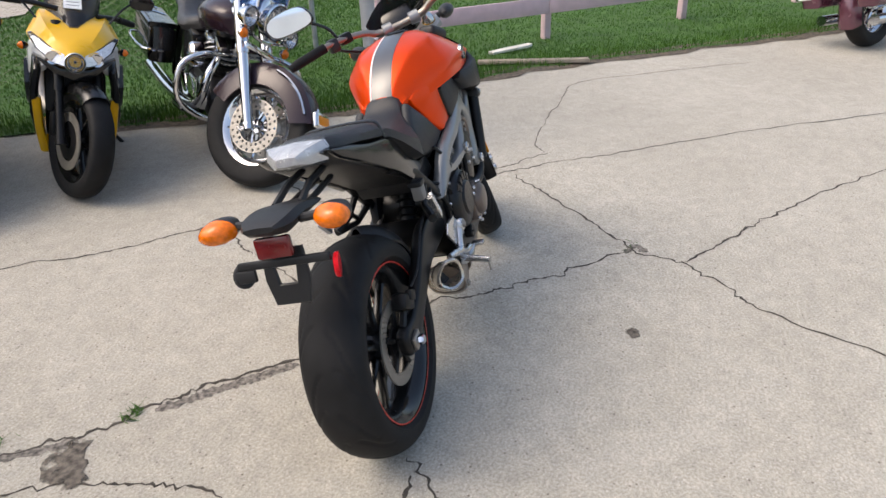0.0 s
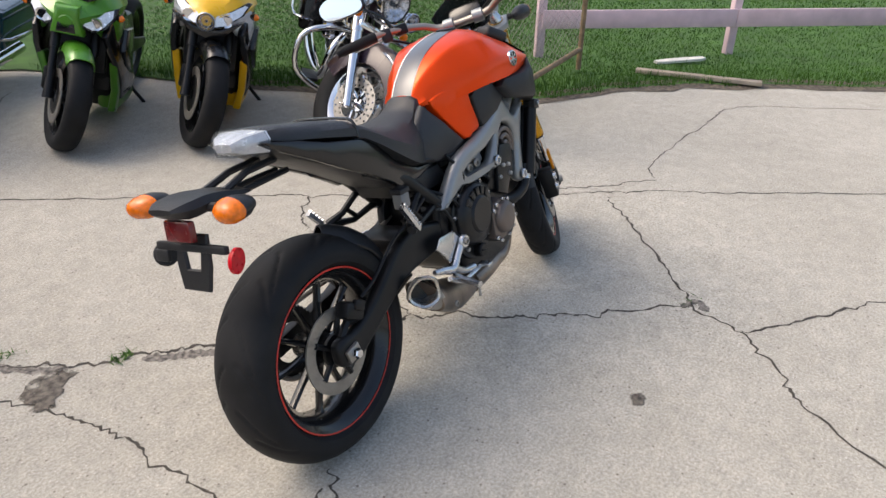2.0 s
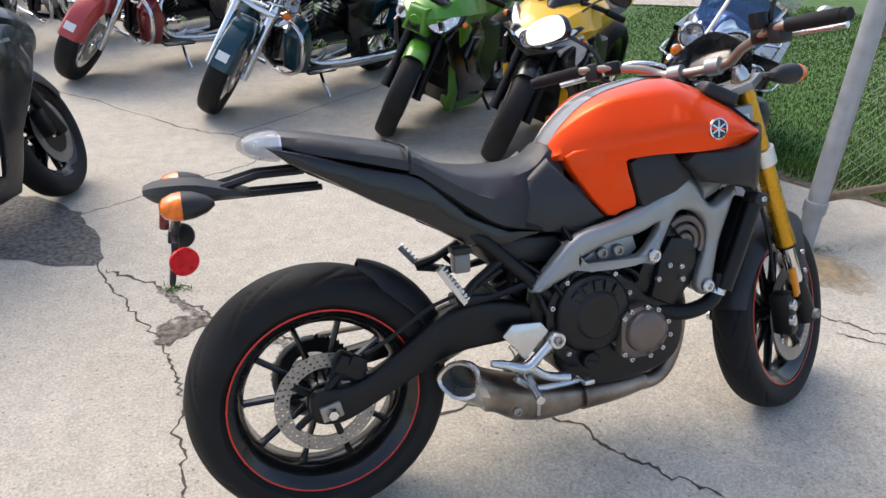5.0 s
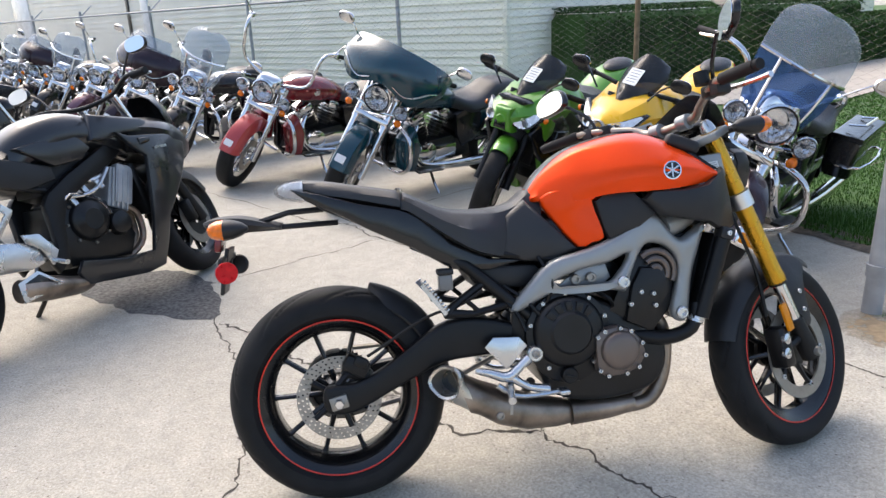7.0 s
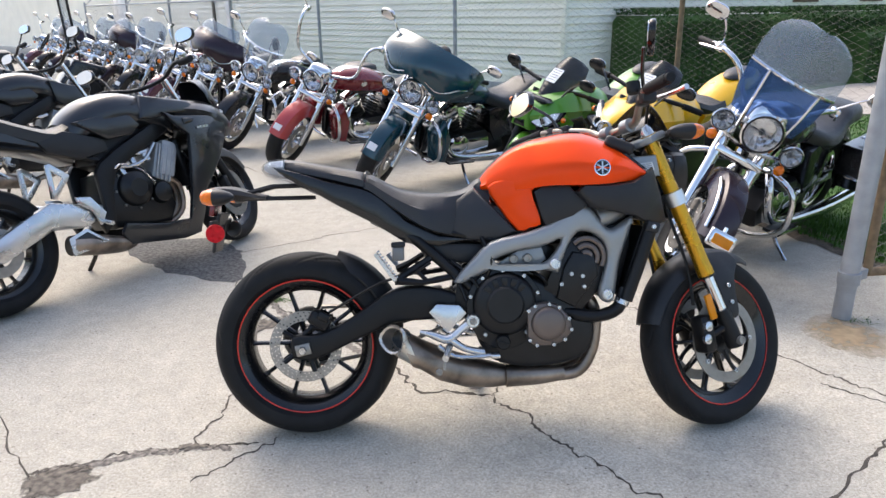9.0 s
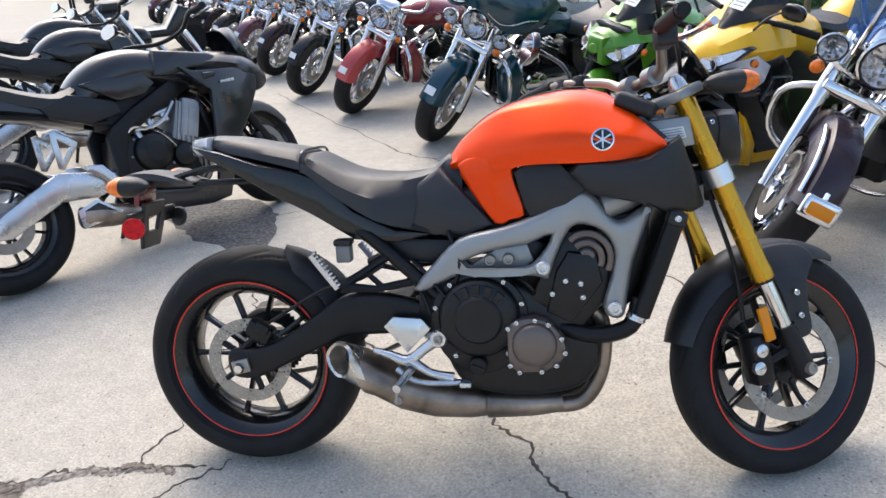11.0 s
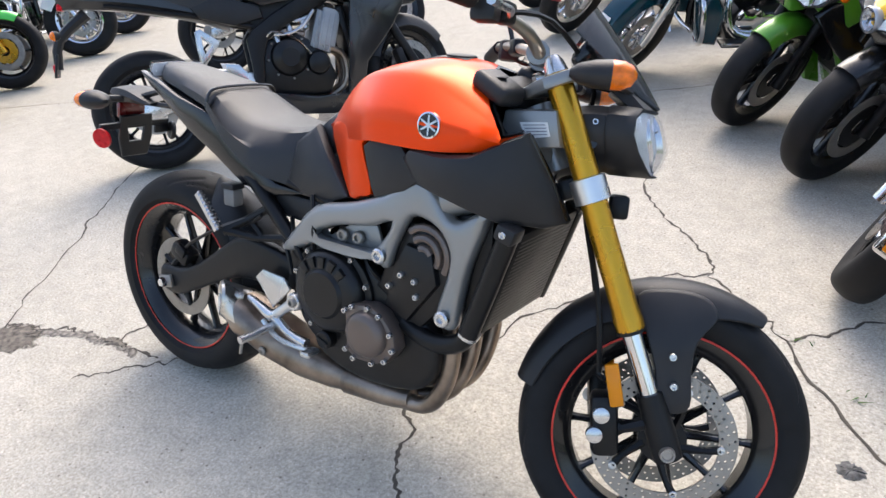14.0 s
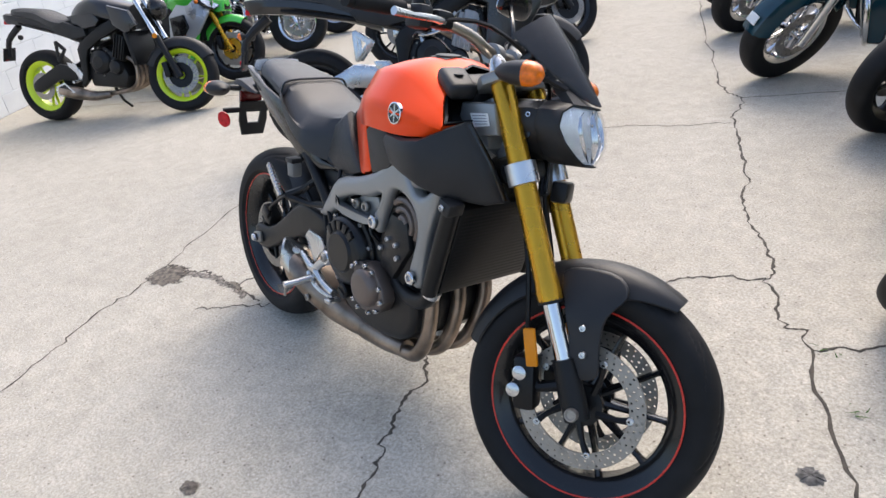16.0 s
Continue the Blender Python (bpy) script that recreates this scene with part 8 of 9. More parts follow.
    if lamp_shape == "triple":
        lamp(P, "centre_lamp", (1.55, 0, 0.805), 0.05, N, nose, "silver")
        P("nose_lower", plate(bm(), [(-0.19, 0.82), (-0.1, 0.735), (0, 0.7), (0.1, 0.735), (0.19, 0.82), (0.07, 0.765), (-0.07, 0.765)], 1.4, 1.5, (), 0.01, 2, "x"), "gloss_black", nose)
    else:
        P("air_duct", plate(bm(), [(-0.085, 0.735), (0.085, 0.735), (0.065, 0.83), (0.06, 0.89), (-0.06, 0.89), (-0.065, 0.83)], 1.42, 1.525, (), 0.03, 3, "x"), main, nose)
        # Black plate on the solid duct, for the dark inside its mouth.
        P("duct_mouth", plate(bm(), [(-0.05, 0.75), (0.05, 0.75), (0.042, 0.8), (-0.042, 0.8)], 1.515, 1.53, (), 0.006, 2, "x"), "gloss_black", nose)
        P("brow", plate(bm(), [(-0.05, 0.885), (0.05, 0.885), (0.13, 0.93), (0.1, 0.945), (-0.1, 0.945), (-0.13, 0.93)], 1.33, 1.42, (), 0.012, 2, "x"), "gloss_black", nose)
    rows = []
    for x, z, w in ((1.37, 0.95, 0.07), (1.29, 1.025, 0.125), (1.2, 1.105, 0.142), (1.13, 1.165, 0.118), (1.09, 1.195, 0.066)):
        r = [Vector((x - 0.12 * (k / 4) ** 2 * (w / 0.14), w * k / 4, z - 0.03 * (k / 4) ** 2)) for k in range(-4, 5)]
        rows.append(r + [p + Vector((-0.004, 0, -0.003)) for p in reversed(r)])
    scn = P("screen", rings(bm(), rows), screen_mat, nose, "dark smoked screen")
    if tag:
        b = box(bm(), (1.242, 0.0, 1.074), (0.003, 0.085, 0.12), (0, -48, 0), 0)
        P("paper_notice", b, "paper", scn, "white sheet taped on the screen")
        for k in range(5):
            P("print_line", box(bm(), (1.272 - 0.0155 * k, 0.0, 1.0495 + 0.0139 * k), (0.0015, 0.06, 0.004), (0, -48, 0), 0), "ink", scn)
    # Added mass that keeps sky light off the ground below the bike.
    P("engine_block", plate(bm(), [(0.5, 0.3), (0.62, 0.2), (1.02, 0.2), (1.14, 0.34), (1.12, 0.62), (1.02, 0.74), (0.6, 0.72), (0.5, 0.55)], -0.155, 0.155, (), 0.03, 2), "engine", None, "black engine behind the fairing")
    # side fairings
    for s in (-1, 1):
        b = plate(bm(), [(1.36, 0.8), (1.44, 0.74), (1.34, 0.6), (1.2, 0.44), (1.08, 0.28), (0.78, 0.25), (0.72, 0.33), (0.86, 0.42), (0.98, 0.56), (1.0, 0.74), (1.1, 0.84)], *sorted((s * 0.16, s * 0.2)), (), 0.014, 2, bend=lambda x, z: s * (0.035 * math.sin((z - 0.25) * 5) - 0.12 * max(0, x - 1.2)))
        sf = P("side_fairing", b, side_mat or second, None, "painted side fairing")
        P("fairing_vent", plate(bm(), [(1.02, 0.72), (1.18, 0.74), (1.22, 0.62), (1.12, 0.5), (1.03, 0.46)], *sorted((s * 0.185, s * 0.245)), (), 0.01), "gloss_black", sf)
        P("belly_pan", plate(bm(), [(1.1, 0.3), (1.06, 0.2), (0.74, 0.17), (0.62, 0.2), (0.7, 0.3)], *sorted((s * 0.06, s * 0.19)), (), 0.03, 2), belly or second, sf)
        P("lower_cowl", plate(bm(), [(1.3, 0.56), (1.2, 0.36), (1.17, 0.22), (1.08, 0.19), (1.12, 0.36), (1.2, 0.55)], *sorted((s * 0.17, s * 0.215)), (), 0.012, 2, bend=lambda x, z: -s * 0.15 * max(0, 0.4 - z)), belly or main, sf)
        mirror(P, (1.34, s * 0.17, 0.98), (1.3, s * 0.3, 1.1), s, N, "gloss_black")
        P("clip_on", tube(bm(), [(1.16, s * 0.1, 0.93), (1.1, s * 0.22, 0.93), (1.02, s * 0.36, 0.91)], 0.014, 8, 3), "satin_black", None, "", S)
        P("grip", tube(bm(), [(1.09, s * 0.25, 0.927), (1.02, s * 0.36, 0.91)], 0.019, 10), "rubber", None, "", S)
        indicator(P, (1.36, s * 0.24, 0.84), N, (0.4, s, 0), 0.02, "amber", "gloss_black")
    P = Q
    P("side_stand", tube(bm(), [(0.55, 0.1, 0.25), (0.54, 0.19, 0.13), (0.54, 0.275, 0.045)], [0.014, 0.012, 0.012], 8), "satin_black")
    en = P("engine", plate(bm(), [(0.56, 0.25), (1.0, 0.25), (1.06, 0.45), (1.0, 0.62), (0.7, 0.62), (0.54, 0.45)], -0.15, 0.15, (), 0.04, 2), "engine")
    P("radiator", box(bm(), (1.14, 0, 0.55), (0.04, 0.3, 0.3), (0, -12, 0), 0.01), "satin_black")
    P("frame_spar", plate(bm(), [(0.5, 0.42), (0.56, 0.62), (0.95, 0.82), (1.1, 0.88), (1.08, 0.76), (0.7, 0.58), (0.6, 0.4)], -0.15, 0.15, (), 0.02, 2), "satin_black")
    secs = [(x, [(0, z), (w * 0.55, z - 0.01), (w, z - 0.07), (w * 0.9, z - 0.17), (w * 0.5, z - 0.22), (0, z - 0.22)]) for x, z, w in ((0.52, 0.8, 0.08), (0.6, 0.86, 0.14), (0.72, 0.9, 0.17), (0.84, 0.91, 0.18), (0.94, 0.89, 0.16), (1.02, 0.86, 0.12))]
    P("fuel_tank", loft(bm(), secs, 2, 3), main, None, "painted fuel tank")
    secs = [(x, [(0, z), (w * 0.8, z - 0.01), (w, z - 0.04), (w * 0.7, z - 0.08), (0, z - 0.08)]) for x, z, w in ((0.1, 0.9, 0.1), (0.22, 0.84, 0.13), (0.4, 0.81, 0.135), (0.52, 0.83, 0.1), (0.58, 0.84, 0.07))]
    P("rider_seat", loft(bm(), secs, 1, 3), "vinyl")
    secs = [(x, [(0, z), (w * 0.7, z - 0.008), (w, z - 0.05), (w * 0.7, z - 0.12), (0, z - 0.13)]) for x, z, w in ((-0.28, 0.98, 0.03), (-0.2, 0.99, 0.08), (-0.05, 0.97, 0.12), (0.1, 0.93, 0.14), (0.3, 0.82, 0.13), (0.45, 0.77, 0.1))]
    tl = P("tail", loft(bm(), secs, 1, 3), main, None, "upswept tail unit")
    P("tail_lamp", box(bm(), (-0.27, 0, 0.94), (0.04, 0.09, 0.04), (0, 15, 0), 0.012), "red_lens", tl)
    P("pillion_seat", ball(bm(), (-0.04, 0, 0.965), (0.16, 0.09, 0.035), 16, (0, 10, 0)), "vinyl", tl)
    for s in (-1, 1):
        P("swingarm", plate(bm(), [(-0.05, 0.29), (-0.05, 0.35), (0.2, 0.4), (0.5, 0.46), (0.55, 0.38), (0.3, 0.32)], *sorted((s * 0.11, s * 0.145)), (), 0.012, 2), "satin_black")
    P("silencer", tube(bm(), [(0.62, -0.1, 0.22), (0.4, -0.18, 0.28), (0.1, -0.22, 0.4)], [0.03, 0.055, 0.05], 12, 3), "steel")
    return H


def roadster(label, m, body, wheel="gloss_black", faired=False, steer=20.0, arm="alu", group="bikes parked on the yard", stripe=None, frame_mat="satin_black", pipe="exhaust", eng2="galv", mark=False, spokes=12):
    """A naked or half-faired middleweight."""
    H = thing("street_motorcycle", label, "motorcycle", m, group)
    P = kit(H)
    WB = 1.45
    A = Vector((WB, 0, 0.3))
    up, S = steering(A, 25, steer, 0.035)
    I = Matrix.Identity(4)
    fw = cast_wheel(H, "front_tyre", A, 0.3, 0.122, 0.222, 0.046, S, 72, None, spokes, wheel, stripe, 0.009, 18, True)
    cast_wheel(H, "rear_tyre", (0, 0, 0.316), 0.316, 0.182, 0.222, 0.072, I, 72, None, spokes, wheel, stripe, 0.009, 18, True)
    P("rear_disc", turned(bm(), [(0.07, -0.085), (0.12, -0.085), (0.12, -0.09), (0.07, -0.09)], (0, 0, 0.316), seg=36, closed=True), "steel")
    for s in (-1, 1):
        P("brake_disc", drilled_disc(0.105, 0.152, s * 0.064, 0.005, 3, 30, 0.005), "steel", fw, "", S @ Matrix.Translation(A))
        P("disc_carrier", turned(bm(), [(0.035, s * 0.058), (0.108, s * 0.062), (0.108, s * 0.066), (0.035, s * 0.064)], A, seg=10, closed=True), "satin_black", fw, "", S)
        leg = P("fork_leg", tube(bm(), [A + up * -0.02 + Vector((0, s * 0.1, 0)), A + up * 0.14 + Vector((0, s * 0.1, 0)), A + up * 0.36 + Vector((0, s * 0.1, 0))], [0.032, 0.028, 0.027], 12), "satin_black", None, "", S)
        P("fork_tube", tube(bm(), [A + up * 0.34 + Vector((0, s * 0.1, 0)), A + up * 0.8 + Vector((0, s * 0.1, 0))], 0.0205, 12), "chrome", leg, "", S)
        P("brake_caliper", box(bm(), A + Vector((-0.1, s * 0.095, 0.05)), (0.05, 0.06, 0.13), (0, -12, 0), 0.014), "satin_black", leg, "", S)
        P("fork_reflector", turned(bm(), [(0.0, s * 0.006), (0.02, s * 0.005), (0.022, 0.0)], A + up * 0.36 + Vector((0, s * 0.128, 0)), seg=16), "amber_flat", leg, "", S)
    P("front_mudguard", guard(A, 0.322, 0.078, 30, 160, 0.085), "plastic", None, "", S)
    en = P("engine", plate(bm(), [(0.56, 0.4), (0.6, 0.28), (0.94, 0.24), (1.0, 0.34), (0.95, 0.5), (0.82, 0.6), (0.6, 0.58)], -0.135, 0.135, (), 0.03, 2), "engine", None, "black engine with bright cylinders")
    P("cylinder_block", plate(bm(), [(0.955, 0.705), (1.055, 0.655), (0.98, 0.46), (0.875, 0.52)], -0.14, 0.14, (), 0.012, 2), eng2, en, "bare metal cylinder block")
    for k in range(4):
        P("cylinder_rib", box(bm(), (0.93 + 0.025 * k, -0.146, 0.6 - 0.012 * k), (0.009, 0.016, 0.2), (0, 22, 0), 0.003), eng2, en)
    P("clutch_cover", turned(bm(), [(0.0, -0.182), (0.05, -0.182), (0.056, -0.176), (0.085, -0.17), (0.1, -0.155), (0.106, -0.12)], (0.755, 0, 0.48), seg=28), "engine", en)
    P("generator_cover", turned(bm(), [(0.0, -0.178), (0.03, -0.178), (0.055, -0.168), (0.068, -0.13)], (0.905, 0, 0.425), seg=24), "engine", en)
    for k in range(8):
        a = radians(45 * k)
        P("cover_bolt", bolt(bm(), (0.755 + 0.116 * math.cos(a), -0.138, 0.48 + 0.116 * math.sin(a)), 0.007, 0.01), "steel", en)
    P("airbox", plate(bm(), [(0.58, 0.64), (0.66, 0.6), (0.92, 0.66), (1.0, 0.8), (0.6, 0.8)], -0.1, 0.1, (), 0.02, 2), "plastic", en)
    P("air_pipe", tube(bm(), [(0.72, -0.12, 0.7), (0.82, -0.14, 0.66), (0.9, -0.13, 0.67)], 0.012, 8, 3), "alu", en)
    for s in (-1, 1):
        P("frame_spar", plate(bm(), [(1.1, 0.86), (0.99, 0.83), (0.88, 0.785), (0.7, 0.71), (0.58, 0.645), (0.545, 0.6), (0.545, 0.4), (0.5, 0.33), (0.52, 0.28), (0.59, 0.33), (0.62, 0.5), (0.66, 0.585), (0.8, 0.655), (0.95, 0.71), (1.1, 0.77)], *sorted((s * 0.12, s * 0.166)), (), 0.014, 2, bend=lambda x, z: -s * 0.3 * max(0, x - 0.9)), frame_mat)
        P("subframe", tube(bm(), [(0.6, s * 0.12, 0.66), (0.3, s * 0.11, 0.76), (-0.1, s * 0.08, 0.87)], 0.014, 8), "satin_black")
        P("swingarm", plate(bm(), [(-0.07, 0.28), (-0.065, 0.345), (0.0, 0.385), (0.14, 0.445), (0.28, 0.497), (0.46, 0.455), (0.55, 0.43), (0.54, 0.36), (0.42, 0.335), (0.26, 0.36), (0.1, 0.3), (0.0, 0.265)], *sorted((s * 0.1, s * 0.142)), (), 0.014, 2), arm)
        hp = P("peg_hanger", plate(bm(), [(0.4, 0.5), (0.48, 0.485), (0.565, 0.36), (0.56, 0.31), (0.5, 0.33), (0.47, 0.41), (0.41, 0.46)], *sorted((s * 0.15, s * 0.162)), (), 0.004), "alu")
        P("rider_peg", tube(bm(), [(0.52, s * 0.16, 0.345), (0.51, s * 0.25, 0.335)], 0.012, 8), "alu", hp)
        P("pillion_hanger", plate(bm(), [(0.3, 0.685), (0.325, 0.69), (0.41, 0.615), (0.4, 0.595), (0.315, 0.505), (0.29, 0.515)], *sorted((s * 0.135, s * 0.15)), ([(0.325, 0.65), (0.372, 0.605), (0.32, 0.55)],), 0.004), "alu" if faired else "satin_black")
        P("side_panel", plate(bm(), [(0.3, 0.8), (0.44, 0.84), (0.65, 0.765), (0.66, 0.7), (0.5, 0.68), (0.34, 0.74)], *sorted((s * 0.1, s * 0.146)), (), 0.012), "plastic")
        P("tank_panel", plate(bm(), [(0.5, 0.87), (0.66, 0.89), (0.8, 0.885), (0.86, 0.81), (0.8, 0.765), (0.66, 0.758)], *sorted((s * 0.12, s * 0.168)), (), 0.014, 2, bend=lambda x, z: s * 0.06 * (x - 0.7)), body)
        if faired:
            b = plate(bm(), [(0.99, 0.86), (1.06, 0.83), (1.22, 0.815), (1.39, 0.8), (1.47, 0.74), (1.44, 0.66), (1.36, 0.56), (1.25, 0.46), (1.17, 0.39), (1.13, 0.25), (1.09, 0.14), (0.98, 0.13), (0.62, 0.19), (0.59, 0.26), (0.62, 0.31), (0.86, 0.25), (1.03, 0.24), (1.06, 0.4), (1.09, 0.56), (1.12, 0.715), (1.06, 0.77)], *sorted((s * 0.17, s * 0.205)), (), 0.012, 2, bend=lambda x, z: s * (0.025 * math.sin((z - 0.2) * 4) - 0.32 * max(0, x - 1.16) - 0.12 * max(0, 0.42 - z)))
            sf = P("side_fairing", b, body, None, "satin black side fairing")
            if mark:
                for k in range(4):
                    P("model_mark", box(bm(), (1.2 + 0.027 * k, s * (0.2165 - 0.0086 * k), 0.745), (0.022, 0.003, 0.014), (0, 0, -s * 17), 0), "alu", sf, "small silver bars in place of lettering")
            P("shoulder_panel", plate(bm(), [(0.86, 0.84), (0.9, 0.97), (1.0, 0.95), (1.2, 0.91), (1.38, 0.83), (1.4, 0.805), (1.22, 0.83), (1.05, 0.845), (0.95, 0.83)], *sorted((s * 0.15, s * 0.19)), (), 0.014, 2, bend=lambda x, z: -s * (0.3 * max(0, x - 1.14) + 0.3 * max(0, z - 0.87))), body, sf)
            P("fairing_duct", plate(bm(), [(1.1, 0.81), (1.3, 0.8), (1.24, 0.775), (1.1, 0.77)], *sorted((s * 0.19, s * 0.226)), (), 0.008, bend=lambda x, z: -s * 0.3 * max(0, x - 1.14)), "gloss_black", sf)
        else:
            P("radiator_shroud", plate(bm(), [(0.96, 0.92), (1.16, 0.86), (1.22, 0.74), (1.1, 0.68), (0.98, 0.76)], *sorted((s * 0.13, s * 0.175)), (), 0.014, 2), body)
    for y in (-0.09, -0.03, 0.03, 0.09):
        P("exhaust_header", tube(bm(), [(0.98, y, 0.5), (1.06, y, 0.44), (1.05, y, 0.3), (0.94, y * 0.7, 0.23), (0.7, -0.03 + y * 0.3, 0.2)], 0.018, 8, 4), pipe)
    P("silencer", tube(bm(), [(0.72, -0.08, 0.2), (0.6, -0.14, 0.2), (0.44, -0.17, 0.24), (0.3, -0.18, 0.27)], [0.03, 0.045, 0.06, 0.055], 3 * 4, 4, 0.95), pipe)
    b = bm()
    for k in (1.0, 0.72):
        rw = [Vector((0.28 + 0.1 * (1 - k), -0.235 + 0.01 * k, 0.28)) + Vector((p, 0.03 * q, q)) * k for p, q in ((0.0, 0.03), (0.1, 0.058), (0.2, -0.03), (0.1, -0.05), (0.0, -0.06))]
        for p in rw:
            b.verts.new(p)
    b.verts.ensure_lookup_table()
    for i in range(5):
        j = (i + 1) % 5
        b.faces.new((b.verts[i], b.verts[j], b.verts[5 + j], b.verts[5 + i]))
    P("silencer_tip", b, "alu")
    # Solid black plate fills the tip to show a dark bore.
    P("silencer_bore", plate(bm(), [(0.3, 0.3), (0.38, 0.325), (0.45, 0.258), (0.38, 0.24), (0.3, 0.235)], -0.224, -0.2, (), 0.004), "gloss_black")
    P("radiator", box(bm(), (1.09, 0, 0.56), (0.04, 0.3, 0.28), (0, -10, 0), 0.01), "satin_black")
    secs = [(x, [(0, z), (w * 0.5, z - 0.008), (w * 0.84, z - 0.035), (w, z - 0.095), (w * 0.96, z - 0.16), (w * 0.5, z - 0.2), (0, z - 0.2)]) for x, z, w in ((0.47, 0.88, 0.09), (0.53, 0.935, 0.125), (0.62, 0.985, 0.155), (0.72, 1.008, 0.17), (0.82, 1.005, 0.172), (0.92, 0.98, 0.165), (1.04, 0.94, 0.14), (1.12, 0.91, 0.1))]
    P("fuel_tank", loft(bm(), secs, 2, 3), body, None, "sculpted satin black fuel tank")
    secs = [(x, [(0, z), (w * 0.7, z - 0.004), (w, z - 0.03), (w * 0.98, z - 0.085), (0, z - 0.09)]) for x, z, w in ((-0.2, 1.0, 0.05), (-0.1, 1.0, 0.09), (0.08, 0.975, 0.115), (0.16, 0.952, 0.125), (0.25, 0.908, 0.14), (0.36, 0.865, 0.145), (0.44, 0.86, 0.13), (0.5, 0.885, 0.1))]
    P("seat", loft(bm(), secs, 1, 3), "vinyl", None, "black vinyl dual seat")
    secs = [(x, [(0, z), (w, z - 0.01), (w * 1.02, z - 0.05), (w * 0.6, z - 0.09), (0, z - 0.09)]) for x, z, w in ((-0.32, 0.97, 0.03), (-0.24, 0.965, 0.08), (0.0, 0.92, 0.115), (0.3, 0.83, 0.13), (0.48, 0.75, 0.12))]
    tl = P("tail_unit", loft(bm(), secs, 1, 3), body if faired else "plastic")
    P("tail_lamp", box(bm(), (-0.31, 0, 0.895), (0.03, 0.08, 0.035), (0, 20, 0), 0.01), "red_lens", tl)
    st = P("plate_stay", tube(bm(), [(-0.2, 0, 0.85), (-0.36, 0, 0.74), (-0.4, 0, 0.6)], [0.03, 0.025, 0.02], 8, 3), "plastic")
    P("plate_bracket", box(bm(), (-0.4, 0, 0.62), (0.012, 0.13, 0.12), (0, 18, 0), 0.004), "plastic", st)
    P("rear_reflector", turned(bm(), [(0.0, -0.008), (0.028, -0.006), (0.03, 0.004)], (-0.412, -0.03, 0.6), "x", 16), "red_lens", st)
    for s in (-1, 1):
        indicator(P, (-0.36, s * 0.13, 0.76), None, (-1, s * 0.3, 0), 0.024, "amber", "plastic")
        P("grip", tube(bm(), [(1.02, s * 0.3, 1.06), (0.98, s * 0.4, 1.05)], 0.018, 10), "rubber", None, "", S)
        mirror(P, (1.06, s * 0.22, 1.07), (1.06, s * 0.33, 1.2), s, S, "gloss_black")
        P("lever", tube(bm(), [(1.08, s * 0.22, 1.06), (1.06, s * 0.38, 1.05)], 0.007, 6), "alu", None, "", S)
    P("handlebar", tube(bm(), [(0.98, -0.4, 1.05), (1.03, -0.26, 1.07), (1.1, -0.1, 1.03), (1.1, 0.1, 1.03), (1.03, 0.26, 1.07), (0.98, 0.4, 1.05)], 0.012, 8, 4), "satin_black", None, "", S)
    if faired:
        secs = []
        for x, zt, w, zw, zb in ((1.1, 0.92, 0.17, 0.87, 0.75), (1.24, 0.925, 0.175, 0.85, 0.71), (1.38, 0.9, 0.16, 0.81, 0.67), (1.5, 0.84, 0.11, 0.76, 0.66), (1.585, 0.765, 0.035, 0.735, 0.69)):
            secs.append((x, [(0, zt), (w * 0.6, zt - 0.015), (w, zw), (w * 0.7, zb), (0, zb)]))
        ns = P("nose_fairing", loft(bm(), secs, 2, 3), body)
        rows = []
        for x, z, w in ((1.56, 0.8, 0.06), (1.53, 0.87, 0.11), (1.5, 0.94, 0.12), (1.475, 1.0, 0.09), (1.46, 1.03, 0.045)):
            r = [Vector((x - 0.12 * (k / 4) ** 2, w * k / 4, z)) for k in range(-4, 5)]
            rows.append(r + [p + Vector((-0.004, 0, -0.003)) for p in reversed(r)])
        P("screen", rings(bm(), rows), "gloss_black", ns, "dark tinted screen")
        for k, (x, z) in enumerate(((0.7, 0.61), (0.78, 0.64), (0.86, 0.66))):
            P("throttle_body", tube(bm(), [(x, -0.125, z), (x + 0.012, -0.15, z - 0.05)], [0.02, 0.015], 10), "alu", en)
        P("coolant_pipe", tube(bm(), [(0.66, -0.14, 0.62), (0.74, -0.165, 0.6), (0.84, -0.16, 0.62), (0.93, -0.15, 0.7)], 0.01, 8, 4), "alu", en)
        P("starter_lead", tube(bm(), [(0.62, -0.14, 0.55), (0.68, -0.17, 0.62), (0.8, -0.165, 0.57), (0.87, -0.16, 0.48)], 0.006, 6, 4), "chrome", en)
        P("fin_block", box(bm(), (1.0, -0.125, 0.6), (0.1, 0.05, 0.2), (0, 22, 0), 0.01), eng2, en)
        P("headlamp", ball(bm(), (1.56, 0, 0.72), (0.04, 0.05, 0.03), 16), "clear", ns)
    else:
        hl = P("headlamp", ball(bm(), (1.3, 0, 0.86), (0.08, 0.1, 0.1), 16), "gloss_black", None, "", S)
        P("headlamp_lens", ball(bm(), (1.33, 0, 0.86), (0.062, 0.08, 0.08), 16), "clear", hl, "", S)
        P("instrument", box(bm(), (1.22, 0, 1.04), (0.04, 0.13, 0.08), (0, 30, 0), 0.012), "gloss_black", None, "", S)
    P("side_stand", tube(bm(), [(0.62, 0.1, 0.24), (0.6, 0.19, 0.12), (0.6, 0.28, 0.05)], [0.014, 0.012, 0.012], 8), "satin_black")
    return H


